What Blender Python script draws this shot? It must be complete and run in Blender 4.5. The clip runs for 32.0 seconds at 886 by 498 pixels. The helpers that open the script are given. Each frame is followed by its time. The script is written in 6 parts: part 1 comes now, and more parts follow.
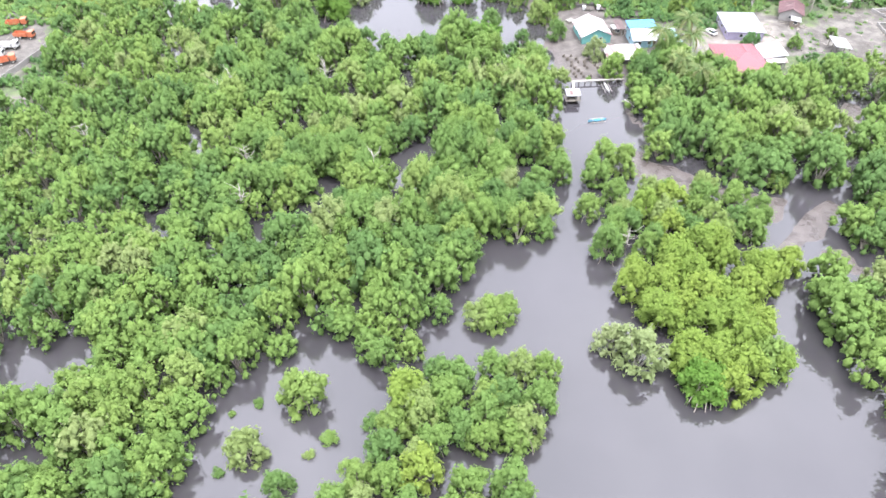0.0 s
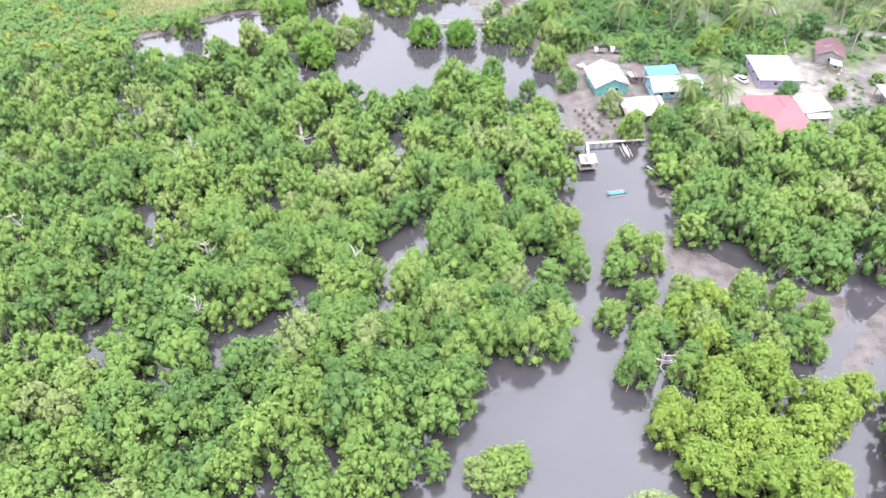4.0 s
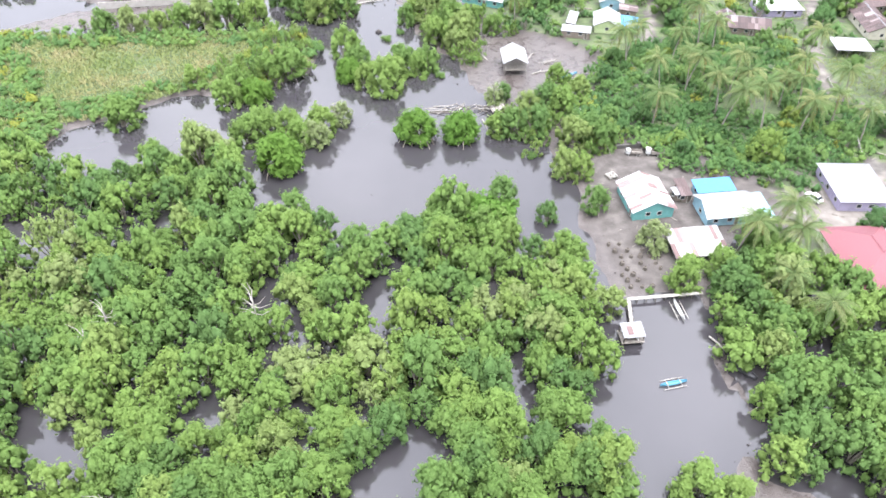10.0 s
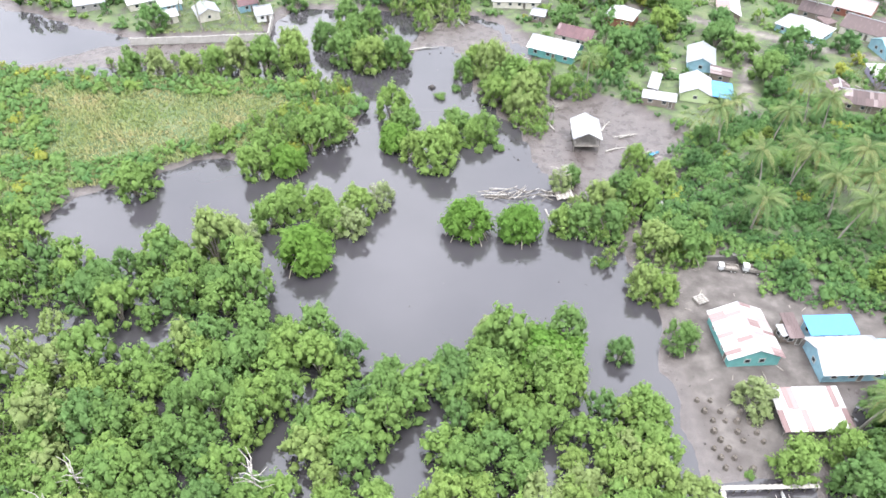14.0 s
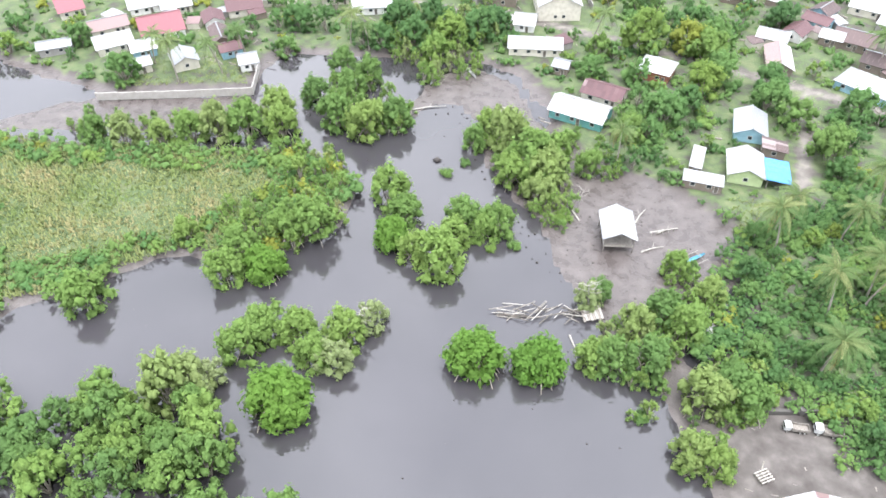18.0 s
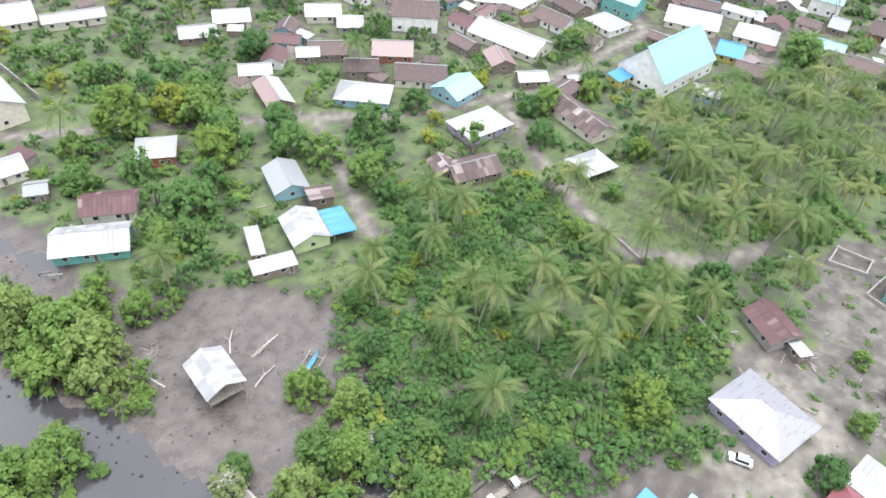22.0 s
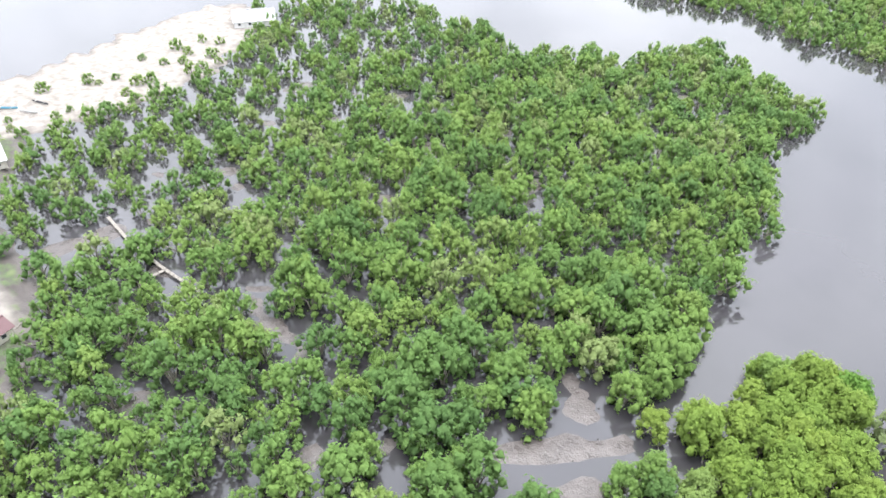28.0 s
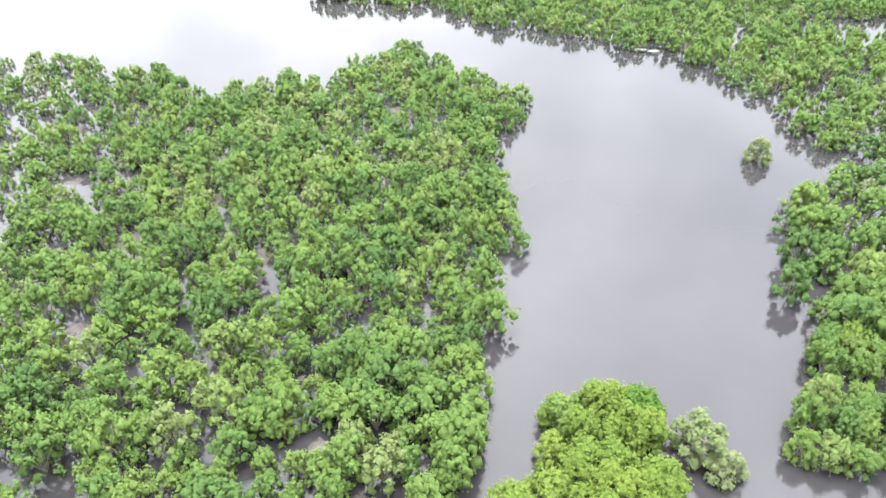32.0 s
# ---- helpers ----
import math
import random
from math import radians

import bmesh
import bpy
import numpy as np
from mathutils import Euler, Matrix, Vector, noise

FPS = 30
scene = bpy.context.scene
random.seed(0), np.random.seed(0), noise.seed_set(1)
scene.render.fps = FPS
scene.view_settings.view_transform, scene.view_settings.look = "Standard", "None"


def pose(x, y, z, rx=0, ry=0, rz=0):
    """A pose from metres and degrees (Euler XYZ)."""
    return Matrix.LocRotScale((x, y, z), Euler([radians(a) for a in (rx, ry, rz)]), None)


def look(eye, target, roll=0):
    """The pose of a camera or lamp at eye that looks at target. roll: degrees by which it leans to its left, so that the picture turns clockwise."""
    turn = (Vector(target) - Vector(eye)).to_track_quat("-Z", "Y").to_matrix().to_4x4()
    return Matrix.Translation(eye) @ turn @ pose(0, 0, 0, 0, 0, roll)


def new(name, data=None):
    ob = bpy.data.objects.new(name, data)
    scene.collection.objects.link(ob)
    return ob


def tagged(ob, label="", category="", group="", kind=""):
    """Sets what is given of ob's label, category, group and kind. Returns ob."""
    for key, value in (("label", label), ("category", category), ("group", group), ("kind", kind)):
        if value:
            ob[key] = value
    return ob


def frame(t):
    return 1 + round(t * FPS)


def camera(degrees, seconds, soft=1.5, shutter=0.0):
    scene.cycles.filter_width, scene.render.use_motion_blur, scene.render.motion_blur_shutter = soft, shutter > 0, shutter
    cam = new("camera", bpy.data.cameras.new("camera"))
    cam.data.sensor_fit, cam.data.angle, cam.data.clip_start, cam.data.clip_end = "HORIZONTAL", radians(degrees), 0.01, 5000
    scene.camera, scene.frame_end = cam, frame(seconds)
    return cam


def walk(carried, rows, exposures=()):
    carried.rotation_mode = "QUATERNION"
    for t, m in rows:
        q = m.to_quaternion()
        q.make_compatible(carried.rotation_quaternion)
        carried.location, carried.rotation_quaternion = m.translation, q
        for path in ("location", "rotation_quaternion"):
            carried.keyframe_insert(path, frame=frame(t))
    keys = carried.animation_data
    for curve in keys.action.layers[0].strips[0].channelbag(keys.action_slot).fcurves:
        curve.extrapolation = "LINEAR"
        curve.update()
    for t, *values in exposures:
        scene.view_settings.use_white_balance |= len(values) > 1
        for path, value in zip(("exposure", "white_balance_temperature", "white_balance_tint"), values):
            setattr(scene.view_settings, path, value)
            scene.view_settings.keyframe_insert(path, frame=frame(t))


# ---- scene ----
cam = camera(65.2, 32.0, soft=1.65)
PATH = [
    (0, (0.715, -43.855, 101.067), (0.74, -42.392, 99.704), -0.1),
    (0.5, (0.112, -40.625, 100.772), (0.147, -39.161, 99.41), 0.2),
    (1, (0.121, -36.743, 100.525), (0.157, -35.277, 99.165), 0.2),
    (1.5, (0.682, -33.472, 100.238), (0.713, -32.002, 98.882), -0.1),
    (2, (1.237, -29.031, 100.086), (1.263, -27.559, 98.732), -0.4),
    (2.5, (1.622, -24.957, 100.255), (1.644, -23.489, 98.897), -0.5),
    (3, (1.965, -19.889, 100.391), (1.986, -18.423, 99.031), -0.7),
    (3.5, (2.311, -15.303, 100.436), (2.331, -13.839, 99.073), -0.8),
    (5.5, (2.908, 3.445, 100.293), (2.931, 4.904, 98.926), -0.9),
    (6, (2.132, 8.114, 100.187), (2.163, 9.573, 98.82), -0.7),
    (6.5, (1.707, 12.354, 99.798), (1.744, 13.815, 98.432), -0.4),
    (7, (2.161, 16.945, 99.238), (2.198, 18.409, 97.875), -0.4),
    (7.5, (2.426, 21.053, 98.976), (2.462, 22.519, 97.616), -0.4),
    (8, (2.318, 26.003, 98.772), (2.359, 27.469, 97.412), -0.2),
    (8.5, (2.8, 29.963, 98.469), (2.837, 31.43, 97.11), -0.4),
    (9, (2.562, 34.617, 98.491), (2.606, 36.084, 97.132), -0.2),
    (9.5, (2.245, 38.564, 98.722), (2.293, 40.029, 97.361), -0.1),
    (10, (2.533, 43.461, 98.699), (2.581, 44.926, 97.339), -0.2),
    (10.5, (2.628, 47.292, 98.45), (2.677, 48.759, 97.092), -0.1),
    (11, (2.675, 52.278, 98.587), (2.725, 53.744, 97.227), -0.1),
    (11.5, (2.721, 56.583, 98.538), (2.748, 58.051, 97.18), -0.1),
    (12, (2.094, 61.088, 98.884), (2.091, 62.555, 97.525), 0.1),
    (12.5, (1.954, 65.579, 99.19), (1.924, 67.043, 97.827), -0.0),
    (13, (1.765, 70.218, 99.19), (1.714, 71.68, 97.827), -0.0),
    (13.5, (1.81, 74.487, 99.042), (1.742, 75.949, 97.679), -0.1),
    (14, (1.631, 78.941, 99.105), (1.552, 80.402, 97.742), -0.1),
    (14.5, (1.475, 83.297, 99.157), (1.388, 84.756, 97.792), -0.1),
    (16.5, (0.751, 101.779, 99.893), (0.652, 103.226, 98.516), -0.2),
    (17, (1.299, 107.045, 100.452), (1.192, 108.486, 99.069), -0.3),
    (17.5, (1.101, 111.251, 100.865), (0.993, 112.687, 99.478), -0.3),
    (18, (0.839, 116.378, 101.106), (0.73, 117.811, 99.715), -0.3),
    (18.5, (0.913, 120.967, 101.085), (0.8, 122.398, 99.692), -0.3),
    (19, (0.812, 125.573, 101.041), (0.784, 127.007, 99.647), -0.1),
    (19.5, (0.898, 129.794, 101.401), (1.038, 131.219, 100.004), 0.7),
    (20, (1.16, 134.564, 101.624), (1.547, 135.944, 100.228), 1.9),
    (20.5, (2.158, 139.342, 101.757), (2.789, 140.632, 100.365), 3.2),
    (21, (3.455, 143.475, 100.895), (4.263, 144.681, 99.519), 4.3),
    (21.5, (5.662, 147.233, 100.653), (6.555, 148.387, 99.285), 4.7),
    (22, (8.931, 150.476, 100.835), (9.929, 151.553, 99.476), 5.0),
    (22.5, (12.553, 152.857, 100.804), (13.691, 153.806, 99.461), 5.2),
    (23, (16.816, 155.325, 100.79), (18.108, 156.083, 99.465), 5.2),
    (23.5, (20.285, 157.149, 100.888), (21.683, 157.722, 99.577), 5.5),
    (24, (24.917, 158.503, 100.45), (26.413, 158.828, 99.163), 5.4),
    (24.5, (28.889, 159.292, 100.624), (30.431, 159.391, 99.354), 5.4),
    (25, (33.834, 159.7, 100.904), (35.384, 159.526, 99.652), 5.3),
    (25.5, (37.644, 158.7, 101.354), (39.167, 158.315, 100.116), 5.0),
    (26, (42.344, 156.868, 101.434), (43.789, 156.224, 100.211), 4.4),
    (26.5, (46.677, 154.116, 102.056), (48.013, 153.262, 100.837), 3.8),
    (28.5, (56.905, 141.326, 99.721), (57.769, 139.959, 98.545), 0.7),
    (29, (57.778, 136.61, 99.553), (58.579, 135.204, 98.378), 0.3),
    (29.5, (58.719, 132.796, 99.905), (59.432, 131.346, 98.726), -0.1),
    (30, (59.833, 128.584, 99.992), (60.424, 127.084, 98.81), -0.5),
    (30.5, (60.575, 125.157, 100.042), (61.073, 123.626, 98.857), -0.7),
    (31, (61.451, 121.603, 100.255), (61.883, 120.054, 99.067), -0.8),
    (31.5, (61.654, 118.338, 100.391), (62.053, 116.782, 99.199), -1.0),
    (32, (61.939, 115.646, 100.246), (62.305, 114.081, 99.056), -1.0),
]
walk(cam, [(t, look(eye, target, roll)) for t, eye, target, roll in PATH], exposures=((0.0, 2.78, 6250, 15), (6.0, 2.78, 6200, 16), (11.0, 2.62, 6250, 14), (19.0, 2.5, 6250, 11), (21.5, 2.14, 6300, 10), (24.0, 2.04, 6350, 10), (26.5, 2.04, 6400, 10), (28.5, 2.54, 6250, 10), (32.0, 2.7, 6450, 10)))

# ---- sky and sun: bright overcast ----
SUN_ELEV, SUN_AZ = 80.0, 150.0
world = bpy.data.worlds.new("overcast_sky")
scene.world = world
world.use_nodes = True
wn, wl = world.node_tree.nodes, world.node_tree.links
wn.clear()
sky = wn.new("ShaderNodeTexSky")
sky.sky_type, sky.sun_disc = "NISHITA", False
sky.sun_elevation, sky.sun_rotation = radians(SUN_ELEV), radians(SUN_AZ)
sky.dust_density = 4.0
pale = wn.new("ShaderNodeHueSaturation")
pale.inputs["Saturation"].default_value = 0.25
cloud_co = wn.new("ShaderNodeTexCoord")
cloud = wn.new("ShaderNodeTexNoise")
cloud.inputs["Scale"].default_value, cloud.inputs["Detail"].default_value = 2.2, 5.0
cloud_ramp = wn.new("ShaderNodeValToRGB")
cloud_ramp.color_ramp.elements[0].position, cloud_ramp.color_ramp.elements[1].position = 0.35, 0.68
cloud_ramp.color_ramp.elements[0].color = (6.0, 6.35, 7.0, 1)
cloud_ramp.color_ramp.elements[1].color = (10.7, 10.95, 11.4, 1)
sky_mix = wn.new("ShaderNodeMix")
sky_mix.data_type = "RGBA"
sky_mix.inputs["Factor"].default_value = 0.85
back, wout = wn.new("ShaderNodeBackground"), wn.new("ShaderNodeOutputWorld")
back.inputs["Strength"].default_value = 0.10
wl.new(sky.outputs[0], pale.inputs["Color"])
wl.new(cloud_co.outputs["Generated"], cloud.inputs["Vector"])
wl.new(cloud.outputs["Fac"], cloud_ramp.inputs["Fac"])
wl.new(pale.outputs[0], sky_mix.inputs["A"])
wl.new(cloud_ramp.outputs[0], sky_mix.inputs["B"])
# An overcast sky is brightest overhead and falls off towards the horizon.
rise = wn.new("ShaderNodeSeparateXYZ")
fall = wn.new("ShaderNodeMapRange")
fall.inputs["To Min"].default_value, fall.inputs["To Max"].default_value = 0.5, 1.15
dim = wn.new("ShaderNodeMix")
dim.data_type, dim.blend_type = "RGBA", "MULTIPLY"
dim.inputs["Factor"].default_value = 1.0
wl.new(cloud_co.outputs["Generated"], rise.inputs[0])
wl.new(rise.outputs["Z"], fall.inputs["Value"])
wl.new(sky_mix.outputs["Result"], dim.inputs["A"])
wl.new(fall.outputs[0], dim.inputs["B"])
wl.new(dim.outputs["Result"], back.inputs["Color"])
wl.new(back.outputs[0], wout.inputs[0])
sun_lamp = bpy.data.lights.new("sun", "SUN")
sun_lamp.energy, sun_lamp.angle, sun_lamp.color = 1.0, radians(40), (1.0, 0.97, 0.92)
sun_ob = new("sun", sun_lamp)
az, el = radians(SUN_AZ), radians(SUN_ELEV)
sun_ob.matrix_world = look((0, 0, 300), (-math.sin(az) * math.cos(el), -math.cos(az) * math.cos(el), 300 - math.sin(el)))

# ---- materials ----
def material(name, rough=0.7, metal=0.0, spec=0.3):
    m = bpy.data.materials.new(name)
    m.use_nodes = True
    b = m.node_tree.nodes["Principled BSDF"]
    b.inputs["Roughness"].default_value, b.inputs["Metallic"].default_value = rough, metal
    b.inputs["Specular IOR Level"].default_value = spec
    return m, m.node_tree.nodes, m.node_tree.links, b


def noise_node(n, l, scale, detail=4.0, space="Object", stretch=None):
    co = n.new("ShaderNodeTexCoord")
    if space == "World":
        co = n.new("ShaderNodeNewGeometry")
        out = co.outputs["Position"]
    else:
        out = co.outputs[space]
    if stretch:
        mp = n.new("ShaderNodeMapping")
        mp.inputs["Scale"].default_value = stretch
        l.new(out, mp.inputs["Vector"])
        out = mp.outputs[0]
    t = n.new("ShaderNodeTexNoise")
    t.inputs["Scale"].default_value, t.inputs["Detail"].default_value = scale, detail
    l.new(out, t.inputs["Vector"])
    return t.outputs["Fac"]


def ramp(n, l, fac, stops):
    r = n.new("ShaderNodeValToRGB")
    e = r.color_ramp.elements
    while len(e) < len(stops):
        e.new(0.5)
    for k, (p, c) in enumerate(stops):
        e[k].position, e[k].color = p, (*c, 1)
    l.new(fac, r.inputs["Fac"])
    return r.outputs["Color"]


def blend(n, l, fac, a, b, kind="MIX"):
    m = n.new("ShaderNodeMix")
    m.data_type, m.blend_type = "RGBA", kind
    for key, v in (("Factor", fac), ("A", a), ("B", b)):
        if isinstance(v, (int, float)):
            m.inputs[key].default_value = v
        elif isinstance(v, tuple):
            m.inputs[key].default_value = (*v, 1)
        else:
            l.new(v, m.inputs[key])
    return m.outputs["Result"]


def mathn(n, l, op, a, b=0.0, clamp=False):
    m = n.new("ShaderNodeMath")
    m.operation, m.use_clamp = op, clamp
    for k, v in enumerate((a, b)):
        if isinstance(v, (int, float)):
            m.inputs[k].default_value = v
        else:
            l.new(v, m.inputs[k])
    return m.outputs[0]


def bump(n, l, b, height, strength, distance):
    k = n.new("ShaderNodeBump")
    k.inputs["Strength"].default_value, k.inputs["Distance"].default_value = strength, distance
    l.new(height, k.inputs["Height"])
    l.new(k.outputs[0], b.inputs["Normal"])


def leaf_material(name, stops, by_object=True, translucent=0.5, soft=True):
    """Foliage: colour differs from plant to plant and from leaf to leaf, and light passes through the leaves."""
    m, n, l, b = material(name, 0.65, 0.0, 0.12)
    if by_object:
        plant = n.new("ShaderNodeObjectInfo").outputs["Random"]
    else:
        at = n.new("ShaderNodeAttribute")
        at.attribute_name = "plant"
        plant = at.outputs["Fac"]
    leaf = n.new("ShaderNodeNewGeometry").outputs["Random Per Island"]
    patch = noise_node(n, l, 0.35, 3.0, "World")
    grain_fac = noise_node(n, l, 2.6, 4.0, "World")
    base = ramp(n, l, plant, stops)
    var = mathn(n, l, "MULTIPLY_ADD", leaf, 0.22)
    var.node.inputs[2].default_value = 0.9
    col = blend(n, l, 1.0, base, var, "MULTIPLY")
    col = blend(n, l, 1.0, col, ramp(n, l, grain_fac, [(0.3, (0.74, 0.76, 0.7)), (0.52, (1.0, 1.0, 1.0)), (0.72, (1.2, 1.16, 1.1))]), "MULTIPLY")
    col = blend(n, l, mathn(n, l, "MULTIPLY", patch, 0.35), col, (0.158, 0.225, 0.064))
    l.new(col, b.inputs["Base Color"])
    tr = n.new("ShaderNodeBsdfTranslucent")
    if soft:
        at = n.new("ShaderNodeAttribute")
        at.attribute_name = "soft"
        turn = n.new("ShaderNodeVectorTransform")
        turn.vector_type, turn.convert_from, turn.convert_to = "NORMAL", "OBJECT", "WORLD"
        grain = n.new("ShaderNodeBump")
        grain.inputs["Strength"].default_value, grain.inputs["Distance"].default_value = 0.5, 0.25
        l.new(grain_fac, grain.inputs["Height"])
        l.new(at.outputs["Vector"], turn.inputs[0])
        l.new(turn.outputs[0], grain.inputs["Normal"])
        l.new(grain.outputs[0], b.inputs["Normal"])
    else:
        bump(n, l, b, noise_node(n, l, 3.2, 3.0, "World"), 0.25, 0.2)
    l.new(col, tr.inputs["Color"])
    mx = n.new("ShaderNodeMixShader")
    mx.inputs[0].default_value = translucent
    l.new(b.outputs[0], mx.inputs[1])
    l.new(tr.outputs[0], mx.inputs[2])
    l.new(mx.outputs[0], n["Material Output"].inputs["Surface"])
    return m


MANGROVE = [(0.0, (0.088, 0.168, 0.056)), (0.3, (0.118, 0.205, 0.06)), (0.65, (0.157, 0.248, 0.066)), (0.88, (0.182, 0.262, 0.072)), (1.0, (0.208, 0.262, 0.105))]
JUNGLE = [(0.0, (0.047, 0.113, 0.045)), (0.4, (0.079, 0.169, 0.059)), (0.75, (0.128, 0.221, 0.070)), (0.97, (0.158, 0.234, 0.054)), (1.0, (0.234, 0.252, 0.045))]
PALM = [(0.0, (0.085, 0.138, 0.055)), (0.6, (0.135, 0.182, 0.076)), (1.0, (0.22, 0.232, 0.105))]
leaf_mangrove = leaf_material("mangrove_leaf", MANGROVE)
leaf_mangrove_mass = leaf_material("mangrove_leaf_mass", MANGROVE, False)
leaf_jungle = leaf_material("broad_leaf", JUNGLE)
leaf_jungle_mass = leaf_material("broad_leaf_mass", JUNGLE, False)
leaf_palm = leaf_material("palm_leaf", PALM, True, 0.3, False)
leaf_pale = leaf_material("pale_mangrove_leaf", [(0.0, (0.21, 0.26, 0.12)), (1.0, (0.25, 0.29, 0.15))])
leaf_bright = leaf_material("bright_mangrove_leaf", [(0.0, (0.165, 0.248, 0.05)), (1.0, (0.205, 0.278, 0.056))])
leaf_dark = leaf_material("dense_mangrove_leaf", [(0.0, (0.085, 0.185, 0.03)), (1.0, (0.11, 0.21, 0.035))])
leaf_grass = leaf_material("grass_blade", [(0.0, (0.15, 0.2, 0.072)), (0.55, (0.22, 0.235, 0.105)), (1.0, (0.31, 0.265, 0.15))], False, 0.3, False)
leaf_dry = leaf_material("dry_palm_leaf", [(0.0, (0.22, 0.17, 0.08)), (1.0, (0.28, 0.20, 0.09))], soft=False)


def bark(name, lo, hi):
    m, n, l, b = material(name, 0.85)
    f = noise_node(n, l, 3.0, 6.0, "Object", (1, 1, 0.3))
    l.new(ramp(n, l, f, [(0.3, lo), (0.7, hi)]), b.inputs["Base Color"])
    bump(n, l, b, f, 0.4, 0.03)
    return m


bark_grey = bark("mangrove_bark", (0.13, 0.11, 0.09), (0.32, 0.29, 0.25))
bark_palm = bark("palm_bark", (0.14, 0.125, 0.105), (0.27, 0.25, 0.215))
bark_bleached = bark("bleached_wood", (0.20, 0.185, 0.165), (0.36, 0.34, 0.31))
wood_grey = bark("weathered_timber", (0.12, 0.105, 0.09), (0.24, 0.22, 0.195))
wood_dark = bark("dark_wet_timber", (0.05, 0.045, 0.04), (0.14, 0.12, 0.10))


def ground_material():
    m, n, l, b = material("ground_soil", 0.85, 0.0, 0.35)

    def zone(key):
        a = n.new("ShaderNodeAttribute")
        a.attribute_name = key
        return a.outputs["Fac"]
    big, mid, fine = (noise_node(n, l, s, d, "World") for s, d in ((0.05, 4.0), (0.35, 6.0), (2.5, 5.0)))
    mud = ramp(n, l, mid, [(0.28, (0.04, 0.034, 0.033)), (0.5, (0.068, 0.059, 0.057)), (0.72, (0.104, 0.092, 0.088))])
    mud = blend(n, l, mathn(n, l, "MULTIPLY", fine, 0.5), mud, (0.07, 0.056, 0.048))
    dirt = ramp(n, l, mid, [(0.25, (0.046, 0.04, 0.035)), (0.5, (0.08, 0.073, 0.066)), (0.75, (0.142, 0.131, 0.117))])
    grass = ramp(n, l, mid, [(0.25, (0.034, 0.055, 0.022)), (0.5, (0.06, 0.086, 0.035)), (0.75, (0.1, 0.113, 0.057))])
    sand = ramp(n, l, mid, [(0.3, (0.13, 0.115, 0.1)), (0.7, (0.25, 0.225, 0.2))])
    g = mathn(n, l, "ADD", zone("grass"), mathn(n, l, "MULTIPLY", mathn(n, l, "SUBTRACT", mid, 0.5), 1.6))
    g = mathn(n, l, "MULTIPLY_ADD", g, 3.0, True)
    g.node.inputs[2].default_value = -1.0
    col = blend(n, l, zone("dirt"), mud, dirt)
    col = blend(n, l, g, col, grass)
    col = blend(n, l, zone("sand"), col, sand)
    l.new(col, b.inputs["Base Color"])
    wet = mathn(n, l, "MAXIMUM", zone("dirt"), mathn(n, l, "MAXIMUM", zone("grass"), zone("sand")))
    wet = mathn(n, l, "ADD", mathn(n, l, "MULTIPLY", mid, 0.5), wet)
    r = n.new("ShaderNodeMapRange")
    r.inputs["From Min"].default_value, r.inputs["From Max"].default_value = 0.18, 0.7
    r.inputs["To Min"].default_value, r.inputs["To Max"].default_value = 0.22, 0.9
    l.new(wet, r.inputs["Value"])
    l.new(r.outputs[0], b.inputs["Roughness"])
    bump(n, l, b, mathn(n, l, "ADD", fine, mathn(n, l, "MULTIPLY", mid, 2.0)), 0.6, 0.25)
    return m


def water_material():
    m, n, l, b = material("murky_tidal_water", 0.03, 0.0, 0.5)
    b.inputs["IOR"].default_value = 1.58
    f = noise_node(n, l, 0.02, 4.0, "World")
    l.new(ramp(n, l, f, [(0.3, (0.027, 0.0255, 0.028)), (0.7, (0.041, 0.038, 0.042))]), b.inputs["Base Color"])
    bump(n, l, b, noise_node(n, l, 0.9, 2.0, "World"), 0.02, 0.1)
    return m


mat_ground, mat_water = ground_material(), water_material()


def sheet_material(name, stops, rough=0.45, metal=0.25, spots=(0.25, 0.13, 0.09), worn=0.3):
    """Corrugated roofing: paint or zinc, with rust that creeps along the ribs."""
    m, n, l, b = material(name, rough, metal, 0.4)
    pick = n.new("ShaderNodeObjectInfo").outputs["Random"]
    streak = noise_node(n, l, 1.1, 6.0, "Object", (2.2, 0.35, 1.0))
    col = ramp(n, l, pick, stops)
    cover = n.new("ShaderNodeMapRange")
    cover.inputs["From Min"].default_value, cover.inputs["From Max"].default_value = 0.72 - worn * 0.35, 0.86 - worn * 0.3
    l.new(streak, cover.inputs["Value"])
    col = blend(n, l, mathn(n, l, "MULTIPLY", cover.outputs[0], min(1.0, worn * 1.6)), col, spots)
    l.new(col, b.inputs["Base Color"])
    w = n.new("ShaderNodeTexWave")
    w.inputs["Scale"].default_value, w.wave_profile = 1.9, "SIN"
    co = n.new("ShaderNodeTexCoord")
    l.new(co.outputs["Object"], w.inputs["Vector"])
    bump(n, l, b, w.outputs["Fac"], 0.35, 0.05)
    return m


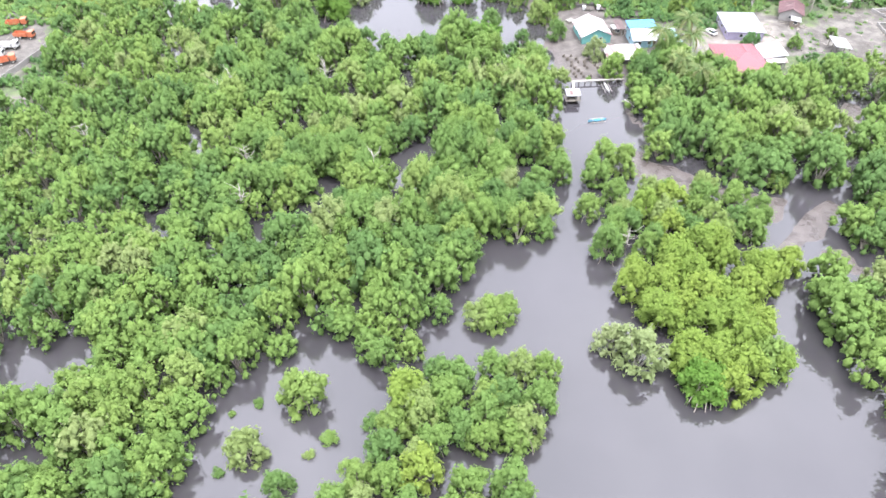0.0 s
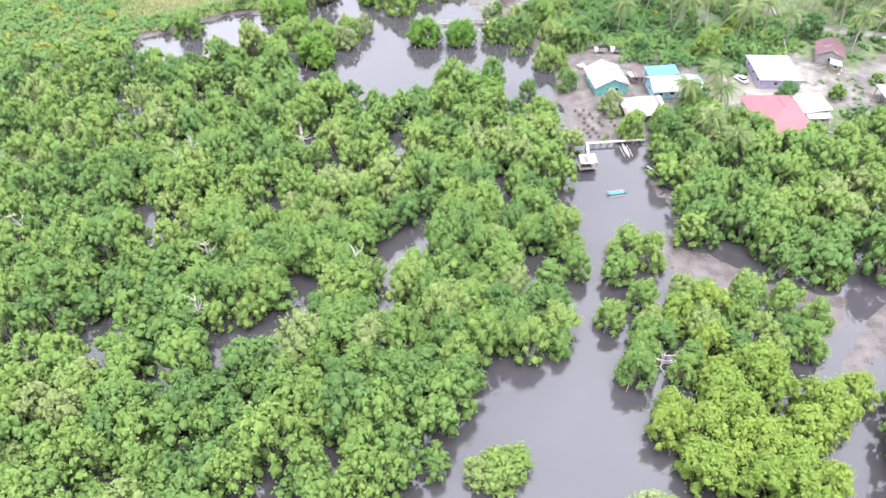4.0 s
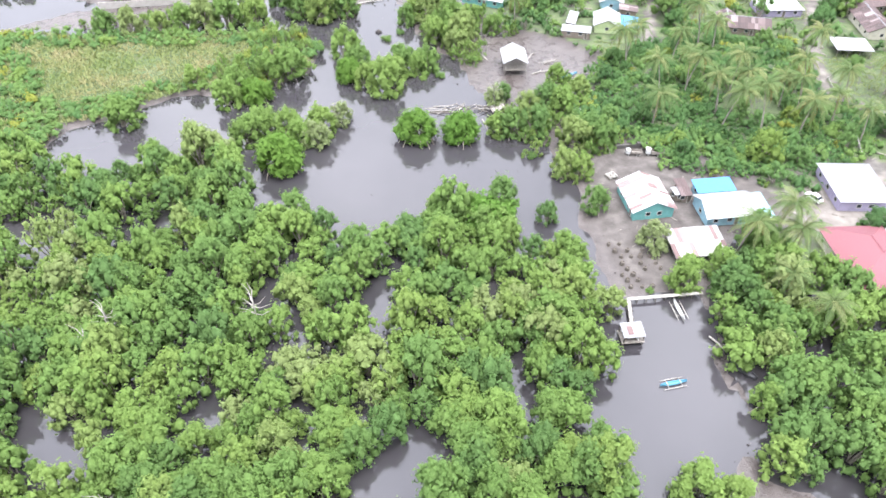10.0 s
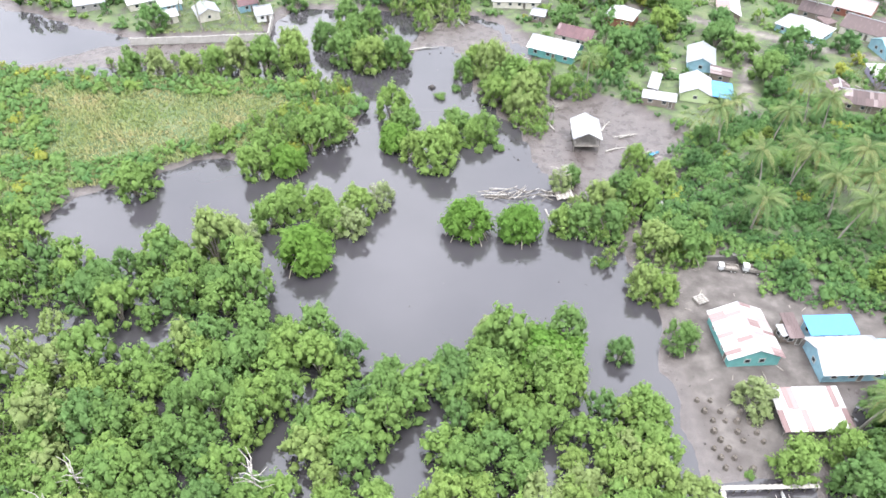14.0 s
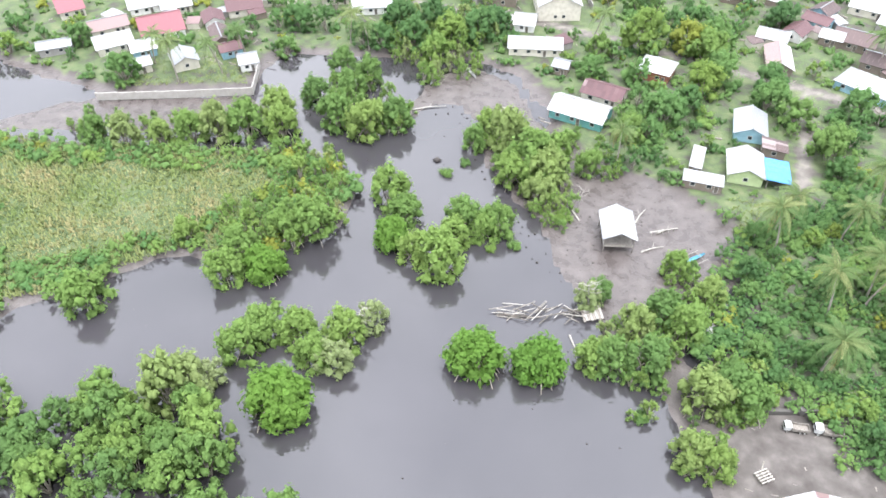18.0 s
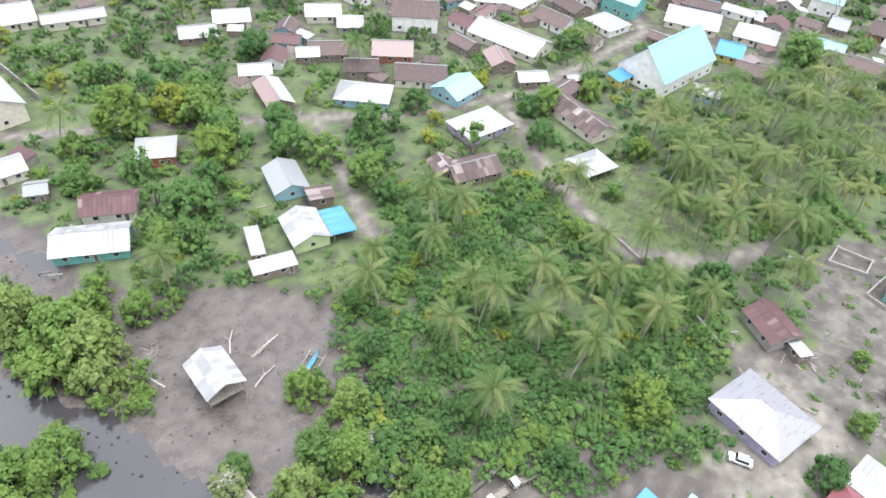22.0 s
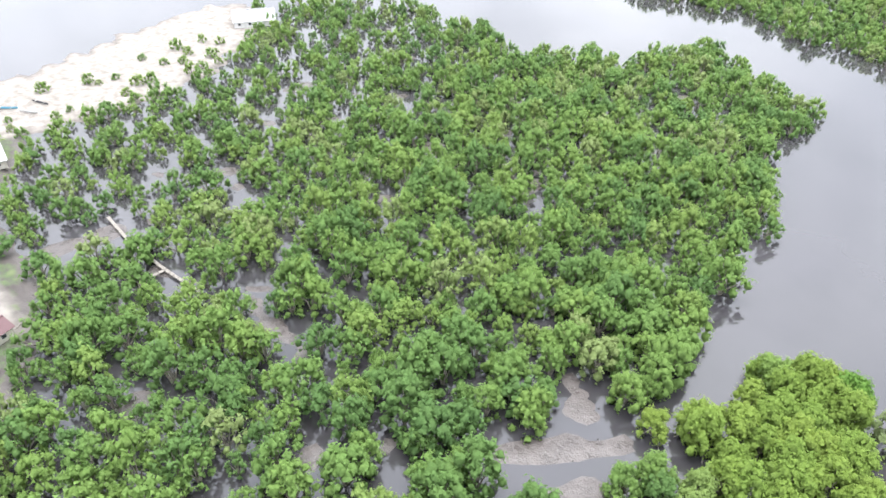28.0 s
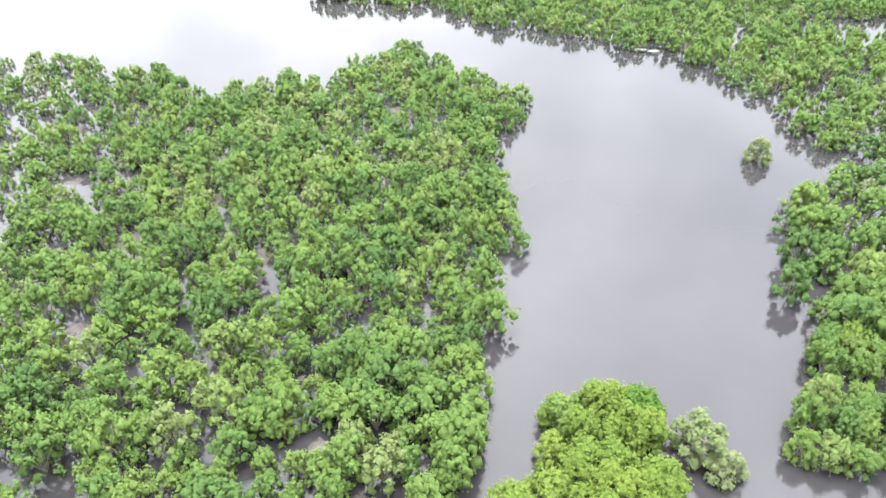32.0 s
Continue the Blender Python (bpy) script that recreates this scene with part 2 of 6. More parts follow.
ROOFS = {
    "white": sheet_material("white_zinc_sheet", [(0.0, (0.20, 0.20, 0.21)), (0.5, (0.27, 0.27, 0.275)), (1.0, (0.33, 0.33, 0.33))], worn=0.25, spots=(0.26, 0.22, 0.21)),
    "grey": sheet_material("grey_zinc_sheet", [(0.0, (0.17, 0.175, 0.185)), (1.0, (0.23, 0.235, 0.245))], worn=0.3, spots=(0.14, 0.10, 0.09)),
    "lilac": sheet_material("faded_lilac_sheet", [(0.0, (0.19, 0.19, 0.215)), (1.0, (0.24, 0.24, 0.26))], worn=0.5, spots=(0.13, 0.10, 0.105)),
    "rust": sheet_material("rusted_sheet", [(0.0, (0.052, 0.037, 0.036)), (0.75, (0.084, 0.058, 0.056)), (0.9, (0.115, 0.086, 0.084)), (1.0, (0.24, 0.21, 0.205))], 0.75, 0.0, (0.14, 0.10, 0.095), 0.45),
    "maroon": sheet_material("maroon_sheet", [(0.0, (0.062, 0.030, 0.033)), (0.9, (0.085, 0.042, 0.045)), (1.0, (0.16, 0.12, 0.12))], 0.65, 0.0, (0.14, 0.095, 0.095), 0.3),
    "patch": sheet_material("patched_sheet", [(0.0, (0.34, 0.33, 0.33)), (0.62, (0.27, 0.255, 0.25)), (0.70, (0.20, 0.145, 0.14)), (1.0, (0.12, 0.075, 0.072))], 0.6, 0.05, (0.17, 0.12, 0.115), 0.4),
    "red": sheet_material("red_painted_sheet", [(0.0, (0.14, 0.045, 0.055)), (1.0, (0.165, 0.056, 0.066))], 0.55, 0.0, (0.26, 0.12, 0.125), 0.25),
    "blue": sheet_material("bright_blue_sheet", [(0.0, (0.035, 0.155, 0.34)), (1.0, (0.055, 0.20, 0.40))], 0.5, 0.0, (0.14, 0.22, 0.32), 0.2),
    "sky": sheet_material("sky_blue_sheet", [(0.0, (0.155, 0.285, 0.33)), (1.0, (0.19, 0.32, 0.36))], 0.5, 0.0, (0.25, 0.34, 0.36), 0.2),
    "green": sheet_material("green_sheet", [(0.0, (0.12, 0.29, 0.21)), (1.0, (0.15, 0.32, 0.24))], 0.5, 0.0, (0.22, 0.32, 0.27), 0.2),
}


def paint(name, col, rough=0.8):
    m, n, l, b = material(name, rough)
    f = noise_node(n, l, 0.8, 6.0)
    lo = tuple(c * 0.78 for c in col)
    l.new(ramp(n, l, f, [(0.3, lo), (0.62, col)]), b.inputs["Base Color"])
    bump(n, l, b, f, 0.15, 0.02)
    return m


WALLS = {
    "cream": paint("cream_wall", (0.48, 0.45, 0.38)), "teal": paint("turquoise_wall", (0.12, 0.30, 0.285)), "skyblue": paint("pale_blue_wall", (0.210, 0.348, 0.408)),
    "lilac": paint("lilac_wall", (0.282, 0.252, 0.348)), "plank": paint("plank_wall", (0.168, 0.138, 0.114)), "mint": paint("mint_wall", (0.372, 0.444, 0.240)),
    "concrete": paint("concrete_wall", (0.240, 0.228, 0.216)), "yellow": paint("yellow_wall", (0.432, 0.372, 0.108)), "white": paint("white_wall", (0.62, 0.61, 0.59)),
    "brick": paint("brick_red_wall", (0.252, 0.102, 0.072)), "blue": paint("blue_wall", (0.072, 0.204, 0.360)),
}
mat_frame = paint("window_trim", (0.420, 0.408, 0.384))
mat_boat = {k: paint(k + "_boat_paint", c, 0.5) for k, c in (("blue", (0.096, 0.288, 0.396)), ("white", (0.432, 0.432, 0.420)), ("dark", (0.060, 0.060, 0.066)))}
mat_orange = paint("orange_truck_paint", (0.372, 0.120, 0.060), 0.4)
mat_car = paint("white_car_paint", (0.480, 0.480, 0.480), 0.25)
mat_rubber = paint("black_rubber", (0.018, 0.018, 0.018), 0.8)
mat_rock = paint("dark_rock", (0.054, 0.048, 0.045), 0.9)
mat_concrete = paint("pale_concrete", (0.330, 0.312, 0.288), 0.9)
mat_dark_wall = paint("dark_mossy_concrete", (0.085, 0.08, 0.074), 0.9)
mat_glass, _n, _l, _b = material("dark_glass", 0.08, 0.0, 0.5)
_b.inputs["Base Color"].default_value = (0.02, 0.025, 0.03, 1)

# ---- mesh helpers ----
def thing(name, label, category, m=None, group="", kind=""):
    ob = new(name)
    ob.empty_display_size = 0.5
    if m is not None:
        ob.matrix_basis = m
    return tagged(ob, label, category, group, kind)


def part(name, data, mat, parent=None, label="", m=None):
    """One mesh object under a thing or a part. data: a bmesh, which is freed, or a mesh."""
    if isinstance(data, bmesh.types.BMesh):
        me = bpy.data.meshes.new(name)
        data.to_mesh(me)
        data.free()
    else:
        me = data
    if mat is not None and not me.materials:
        me.materials.append(mat)
    ob = new(name, me)
    if m is not None:
        ob.matrix_basis = m
    if parent is not None:
        ob.parent = parent
    if label:
        ob["label"] = label
    return ob


def add_box(bm, cx, cy, cz, sx, sy, sz, rot=0.0, bevel=0.0):
    m = Matrix.Translation((cx, cy, cz)) @ Matrix.Rotation(rot, 4, "Z") @ Matrix.Diagonal((sx, sy, sz, 1))
    r = bmesh.ops.create_cube(bm, size=1.0, matrix=m)
    if bevel:
        es = list({e for v in r["verts"] for e in v.link_edges})
        bmesh.ops.bevel(bm, geom=es, offset=bevel, segments=1, affect="EDGES")
    return r["verts"]


def box(sx, sy, sz, cx=0.0, cy=0.0, cz=0.0, bevel=0.0):
    bm = bmesh.new()
    add_box(bm, cx, cy, cz, sx, sy, sz, 0.0, bevel)
    return bm


def add_tube(bm, pts, radii, sides=5):
    """A tapered limb through the given points."""
    rings = []
    for k, p in enumerate(pts):
        p = Vector(p)
        d = Vector(pts[min(k + 1, len(pts) - 1)]) - Vector(pts[max(k - 1, 0)])
        q = d.to_track_quat("Z", "Y")
        rings.append([bm.verts.new(p + q @ Vector((math.cos(a) * radii[k], math.sin(a) * radii[k], 0))) for a in (2 * math.pi * s / sides for s in range(sides))])
    for r0, r1 in zip(rings, rings[1:]):
        for s in range(sides):
            bm.faces.new((r0[s], r0[(s + 1) % sides], r1[(s + 1) % sides], r1[s]))
    bm.faces.new(rings[-1])
    bm.faces.new(list(reversed(rings[0])))


def quad_mesh(name, verts, quads, slots=None, mats=(), plant=None, soft=None):
    """A mesh straight from arrays: faces of four corners, or of three where the last is -1."""
    me = bpy.data.meshes.new(name)
    quads = np.asarray(quads, np.int32)
    n, q = len(verts), len(quads)
    corners = np.where(quads[:, 3] < 0, 3, 4)
    loops = quads.ravel()
    loops = loops[loops >= 0]
    me.vertices.add(n)
    me.vertices.foreach_set("co", np.ascontiguousarray(verts, np.float32).ravel())
    me.loops.add(len(loops))
    me.loops.foreach_set("vertex_index", np.ascontiguousarray(loops, np.int32))
    me.polygons.add(q)
    me.polygons.foreach_set("loop_start", np.concatenate([[0], np.cumsum(corners)[:-1]]).astype(np.int32))
    for mt in mats:
        me.materials.append(mt)
    if slots is not None:
        me.polygons.foreach_set("material_index", np.ascontiguousarray(slots, np.int32))
    if plant is not None:
        at = me.attributes.new("plant", "FLOAT", "POINT")
        at.data.foreach_set("value", np.ascontiguousarray(plant, np.float32))
    if soft is not None:
        me.attributes.new("soft", "FLOAT_VECTOR", "POINT").data.foreach_set("vector", np.ascontiguousarray(soft, np.float32).ravel())
    me.update(calc_edges=True)
    me.validate()
    return me


def shifted(faces, n):
    """Face rows with their corner numbers raised by n."""
    faces = np.asarray(faces)
    return np.where(faces < 0, -1, faces + n)


# ---- the plan: shorelines, in metres ----
BAY = [(-86, 182), (-86, 193), (-87, 198), (-81, 202), (-70, 204), (-65, 211), (-59, 214), (-50, 211), (-41, 213), (-35, 222), (-30, 226), (-29, 237), (-32, 252), (-45, 262), (-53, 290), (-47, 291),
       (-33, 258), (-24, 259), (-16, 271), (-8, 276), (-1, 268), (2, 246), (6, 237), (13, 230), (17, 216), (20, 203), (26, 194), (32, 186), (34, 174), (30, 164), (26, 156), (18, 154),
       (5, 156), (-4, 150), (-13, 148), (-19, 152), (-30, 156), (-44, 153), (-58, 147), (-72, 150), (-84, 148), (-92, 156), (-84, 168), (-82, 176)]
SOUTH_BAY = [(31, 78), (28, 68), (16, 66), (8, 63), (4, 50), (-2, 39), (-8, 36), (-17, 36), (-24, 45), (-27, 38), (-34, 35), (-39, 29), (-41, 17), (-43, 2), (8, 2), (14, -3), (17, -22),
             (13, -37), (6, -60), (86, -66), (78, -43), (75, -20), (79, -10), (77, 5), (78, 26), (81, 32), (79, 45), (79, 52), (72, 60), (67, 50), (64, 38), (59, 29), (46, 24), (29, 27), (31, 40), (35, 55), (35, 66)]
LAGOON = [(86, -66), (6, -60), (-8, -70), (-25, -66), (-25, -77), (-3, -88), (14, -122), (32, -148), (67, -147), (112, -172), (151, -179), (192, -197), (300, -220), (420, -240),
          (420, -190), (310, -181), (264, -128), (253, -105), (206, -97), (176, -95), (158, -128), (135, -158), (115, -132), (86, -116), (83, -91)]
CHANNEL = [(29, 107), (34, 113), (38, 126), (41, 134), (55, 136), (52, 117), (55, 107), (50, 98), (45, 95), (40, 92), (37, 82), (32, 76), (27, 78), (27, 92)]
OPEN_SEA = [(352, 420), (346, 165), (338, 126), (332, 95), (326, 50), (336, 0), (330, -60), (345, -190), (1400, -400), (1400, 500)]
WATERS = [BAY, SOUTH_BAY, LAGOON, CHANNEL, OPEN_SEA]
# Pools and creeks between the mangroves: two ends and a half-width.
POOLS = [(-23, 88, -27, 77, 2.3), (-28, 76, -36, 73, 2.2), (0, 103, -6, 94, 3), (-6, 94, -6, 78, 2.5), (-11, 94, -6, 94, 1.6), (20, 92, 22, 87, 3.2), (-6, 136, -6, 129, 3.4), (17, 120, 19, 112, 2), (16, 111, 16, 106, 1.4), (7, 133, 7, 132, 2.6),
         (15, 134, 15, 133, 1.9), (-2, 147, -2, 146, 1.4), (7, 140, 7, 139, 1.0), (-28, 140, -26, 124, 0.8), (-22, 125, -21, 124, 2), (-18, 112, -17, 105, 1.2)]
POOLS_WEST = [(-55, 103, -55, 102, 2.6), (-63, 77, -60, 77, 3.4), (-61, 110, -56, 103, 1.2), (-34, 114, -36, 111, 2.8), (-88, 156, -77, 156, 2), (-62, 155, -61, 152, 1.6), (-40, 129, -39, 126, 2.3), (-24, 85, -24, 77, 2.8), (-34, 75, -34, 74, 1.6),
              (-47, 70, -47, 69, 2.1), (-24, 45, -24, 37, 1.8), (-76, 36, -67, 36, 5), (-69, 18, -66, 16, 3)]
MUD_NEAR = [(143, 79, 136, 84, 2.4), (92, 77, 76, 63, 3.6), (116, 119, 111, 109, 3), (139, -13, 130, 6, 2.1), (117, 98, 117, 99, 4.6), (150, 111, 152, 109, 3.3), (91, 54, 83, 60, 3.3), (86, 60, 87, 61, 3), (109, 88, 108, 88, 2.9), (142, 34, 142, 33, 1.6),
            (148, 80, 138, 82, 3.0), (126, -19, 126, -18, 1.9), (151, 58, 145, 65, 1.5), (102, 46, 102, 45, 1.6), (111, 31, 111, 30, 1.4)]
MUD_MIDDLE = [(163, 28, 162, 27, 3.9), (159, 73, 158, 73, 2), (171, -5, 170, -2, 5), (190, -31, 189, -28, 2.4), (148, -11, 148, -10, 2.4), (184, 84, 172, 82, 2.9), (164, 73, 154, 79, 1.5), (115, -48, 115, -45, 2.6), (125, -90, 126, -89, 4.5), (191, 54, 190, 55, 2.4),
              (166, 70, 165, 70, 2.2), (186, 3, 185, 3, 2.8), (158, -27, 158, -26, 2.7), (168, -47, 167, -47, 4.2)]
MUD_OUTER = [(202, 73, 201, 73, 2.4), (209, 95, 205, 81, 4.8), (208, 45, 207, 45, 5.2), (202, -27, 203, -26, 3.2), (235, -13, 236, -6, 4.2), (222, 58, 221, 58, 3.8), (199, 79, 198, 79, 2.6), (198, 48, 197, 49, 3.3), (208, 0, 209, 1, 2.6), (221, -56, 222, -57, 3.3),
             (252, -76, 251, -76, 2.2), (223, 16, 222, 16, 3.2), (216, -18, 215, -18, 3.2)]
POOLS = POOLS + POOLS_WEST
MUD_POOLS = MUD_NEAR + MUD_MIDDLE + MUD_OUTER
# Stands of mangrove, by the outline of their crowns.
WOOD_SHORE_N = [(-130, 158), (-95, 156), (-83, 152), (-74, 151), (-70, 156), (-61, 152), (-55, 147), (-56, 155), (-49, 158), (-42, 158), (-34, 161), (-26, 163), (-19, 157), (-15, 148), (-12, 156), (-6, 156), (-2, 154), (4, 164), (8, 165), (11, 160), (17, 162),
                (23, 158), (24, 150), (28, 155), (33, 150), (37, 140), (38, 132), (37, 126), (35, 115), (30, 109), (27, 104), (31, 100), (34, 92), (33, 85), (29, 80), (30, 73)]
WOOD_SHORE_S = [(27, 65), (21, 63), (15, 66), (9, 63), (7, 55), (7, 50), (4, 44), (0, 42), (-2, 35), (-8, 32), (-14, 33), (-17, 38), (-22, 45), (-24, 37), (-29, 32), (-35, 29), (-36, 25), (-39, 15), (-40, 5), (-44, -8), (-70, -8), (-90, 40), (-130, 110)]
WOOD_WEST = WOOD_SHORE_N + WOOD_SHORE_S
WOOD_ISLE = [(-128, 190), (-98, 189), (-88, 183), (-84, 178), (-80, 179), (-73, 176), (-66, 183), (-56, 182), (-51, 184), (-44, 182), (-39, 174), (-36, 166), (-45, 163), (-53, 158), (-60, 158), (-69, 163), (-73, 157), (-90, 158), (-112, 158)]
WOOD_EAST = [(56, 133), (53, 121), (57, 112), (57, 105), (55, 95), (59, 92), (65, 96), (64, 88), (70, 84), (76, 81), (84, 82), (90, 78), (86, 69), (81, 62), (76, 53), (74, 49), (73, 42), (75, 33), (77, 23), (74, 12), (74, 1), (80, -8), (74, -16), (76, -33), (82, -45),
             (88, -60), (87, -79), (81, -92), (86, -110), (114, -128), (130, -150), (152, -122), (158, -104), (176, -104), (191, -82), (220, -106), (237, -92), (253, -112), (290, -100), (318, -60), (318, 60), (300, 90), (120, 160), (60, 160)]
WOOD_SOUTH = [(330, -215), (169, -192), (151, -186), (133, -196), (125, -183), (110, -171), (84, -169), (70, -165), (50, -156), (36, -156), (23, -137), (13, -117), (0, -117), (1, -95), (-12, -98), (-25, -86), (-110, -90), (-150, -280), (330, -300)]
FLAT_NORTH = [(8, 222), (3, 241), (-6, 253), (-8, 268), (-20, 268), (-18, 285), (-5, 297), (8, 290), (14, 272), (18, 266), (27, 256), (43, 246), (57, 232), (55, 218), (45, 205), (38, 196), (30, 192), (20, 208)]
FLAT_YARD = [(30, 192), (38, 196), (42, 186), (50, 190), (66, 187), (79, 176), (85, 160), (68, 152), (67, 142), (58, 134), (40, 134), (38, 142), (36, 156), (37, 166), (35, 178)]
FLAT_BANK = [(55, 136), (52, 117), (54, 107), (49, 98), (47, 88), (56, 84), (66, 82), (72, 70), (79, 72), (84, 80), (76, 83), (66, 88), (60, 91), (55, 95), (56, 105), (57, 112), (55, 122), (58, 138)]
FLAT_WALL = [(-135, 256), (-104, 275), (-64, 278), (-50, 266), (-70, 262), (-100, 256)]
FLATS = [FLAT_NORTH, FLAT_YARD, FLAT_BANK, FLAT_WALL]
VILLAGE = [(52, 188), (46, 195), (51, 205), (54, 220), (53, 232), (41, 243), (26, 252), (17, 262), (17, 276), (9, 293), (-5, 301), (-30, 301), (-62, 301), (-66, 280), (-104, 276), (-140, 290), (-260, 340),
           (-260, 900), (345, 900), (344, 300), (338, 160), (324, 92), (296, 60), (262, 75), (236, 97), (206, 102), (182, 112), (166, 130), (150, 140), (128, 142), (110, 136), (95, 130), (80, 134), (71, 144), (70, 152), (82, 160), (74, 174), (62, 184)]
FIELD = [(-92, 188), (-90, 199), (-80, 203), (-66, 213), (-60, 216), (-48, 213), (-38, 220), (-30, 226), (-28, 238), (-36, 248), (-48, 252), (-75, 251), (-100, 251), (-135, 256), (-240, 280), (-280, 200), (-220, 150), (-135, 165)]
WEST_LAND = [(-96, 125), (-99, 133), (-112, 150), (-116, 170), (-135, 190), (-280, 220), (-280, 118)]
LANDS = [VILLAGE, FIELD, WEST_LAND]
SAND = [(296, 100), (280, 84), (268, 60), (264, 30), (270, 2), (284, -24), (300, -48), (318, -58), (336, -48), (328, 0), (318, 40), (324, 86)]
BARE = [[(161, 180), (168, 160), (140, 142), (118, 146), (102, 150), (84, 150), (80, 160), (86, 164), (104, 168), (110, 178), (124, 166), (134, 176)],
        [(46, 180), (57, 176), (66, 169), (73, 170), (80, 166), (92, 164), (92, 150), (70, 150), (62, 152), (52, 152), (46, 163)],
        [(-150, 195), (-124, 177), (-117, 152), (-121, 134), (-170, 130), (-200, 190)],
        [(184, 150), (186, 112), (212, 110), (214, 140)], [(206, 186), (230, 140), (262, 128), (286, 190), (240, 200)]]
PALE_YARDS = [[(184, 150), (186, 112), (212, 110), (214, 140)], [(84, 148), (92, 150), (110, 152), (112, 170), (100, 172), (84, 165), (80, 158)]]
ROADS = [[(351, 83), (310, 90), (296, 110), (277, 120), (262, 114), (236, 112), (208, 110), (190, 113)], [(277, 120), (270, 145), (240, 200), (226, 232), (204, 272), (166, 268), (144, 266), (112, 274), (72, 296), (20, 322), (-60, 345)],
         [(133, 264), (123, 241), (117, 222), (114, 205), (128, 191), (142, 188)], [(86, 284), (78, 259), (72, 241)], [(-160, 126), (-109, 126), (-97, 128)], [(204, 272), (240, 320), (280, 360)], [(296, 110), (310, 150), (320, 260)]]


def inside_distance(poly, x, y):
    """How far inside an outline each place lies, in metres; negative outside."""
    best, inside = np.full(x.shape, 1e9), np.zeros(x.shape, bool)
    for (ax, ay), (bx, by) in zip(poly, poly[1:] + poly[:1]):
        dx, dy = bx - ax, by - ay
        t = np.clip(((x - ax) * dx + (y - ay) * dy) / (dx * dx + dy * dy + 1e-9), 0, 1)
        best = np.minimum(best, np.hypot(x - ax - t * dx, y - ay - t * dy))
        inside ^= ((ay > y) != (by > y)) & (x < dx * (y - ay) / (dy if dy else 1e-9) + ax)
    return np.where(inside, best, -best)


def inside_any(polys, x, y):
    d = np.full(np.shape(x), -1e9)
    for p in polys:
        d = np.maximum(d, inside_distance(p, x, y))
    return d


def inside_pools(pools, x, y):
    d = np.full(np.shape(x), -1e9)
    for ax, ay, bx, by, r in pools:
        d = np.maximum(d, 0.75 * r - np.abs(inside_distance([(ax, ay), (bx, by)], x, y)))
    return d


def near_roads(x, y):
    d = np.full(np.shape(x), 1e9)
    for r in ROADS:
        for a, b in zip(r, r[1:]):
            d = np.minimum(d, np.abs(inside_distance([a, b], x, y)))
    return d


def smooth(v, a, b):
    t = np.clip((v - a) / (b - a), 0, 1)
    return t * t * (3 - 2 * t)


def waves(x, y, size, seed):
    """Cheap rolling unevenness between -1 and 1."""
    r = np.random.RandomState(seed)
    out = 0
    for k in range(5):
        a, f, p = r.uniform(0, 6.28), r.uniform(0.6, 2.2) / size, r.uniform(0, 6.28, 2)
        out = out + np.sin((x * np.cos(a) + y * np.sin(a)) * f * 3 + p[0] + 1.7 * np.sin((y * np.cos(a) - x * np.sin(a)) * f * 2 + p[1]))
    return out / 3.2


def ground_height(x, y):
    wob = 1.6 * waves(x, y, 14, 5) + 0.7 * waves(x, y, 5, 6)
    water, pool = inside_any(WATERS, x, y) + wob, inside_pools(POOLS, x, y) + 0.5 * wob
    flat, land = np.maximum(inside_any(FLATS, x, y), inside_pools(MUD_POOLS, x, y)) + wob * 0.8, inside_any(LANDS, x, y) + wob * 0.6
    h = -0.17 + 0.10 * waves(x, y, 9, 7) + 0.06 * waves(x, y, 3.5, 8)
    h = h + (0.16 + 0.05 * waves(x, y, 7, 9) - h) * smooth(flat, -1.5, 2.5)
    h = h + (-1.1 - h) * smooth(np.maximum(water, pool), -1.0, 3.5)
    h = h + (1.15 + 0.15 * waves(x, y, 20, 10) - h) * smooth(land, -2.0, 4.0)
    h = h + (0.3 - h) * smooth(inside_distance(SAND, x, y) + 4 * waves(x, y, 12, 22), -3, 3)
    yard = inside_distance(FLAT_YARD, x, y)
    return h + 0.5 * smooth(yard, 2, 12) * smooth(y, 140, 160)


def spread(lo, hi, step, far):
    near = np.arange(lo, hi + step, step)
    out = [step * 2]
    while sum(out) < far:
        out.append(out[-1] * 1.6)
    ext = np.cumsum(out)
    return np.concatenate([lo - ext[::-1], near, hi + ext])


gx, gy = spread(-215, 370, 2.1, 3000), spread(-215, 400, 2.1, 3000)
GX, GY = np.meshgrid(gx, gy)
GZ = ground_height(GX, GY)
nx, ny = len(gx), len(gy)
ids = np.arange(nx * ny).reshape(ny, nx)
quads = np.stack([ids[:-1, :-1], ids[:-1, 1:], ids[1:, 1:], ids[1:, :-1]], -1).reshape(-1, 4)
ground_mesh = quad_mesh("ground", np.stack([GX, GY, GZ], -1).reshape(-1, 3), quads, None, [mat_ground])
land_in = inside_any(LANDS, GX, GY)
bare_in = np.maximum(inside_any(BARE, GX, GY) + 1.5 * waves(GX, GY, 8, 21), 2.1 - near_roads(GX, GY) * 1.15)
sand_in = inside_any([SAND], GX, GY) + 4 * waves(GX, GY, 12, 22)
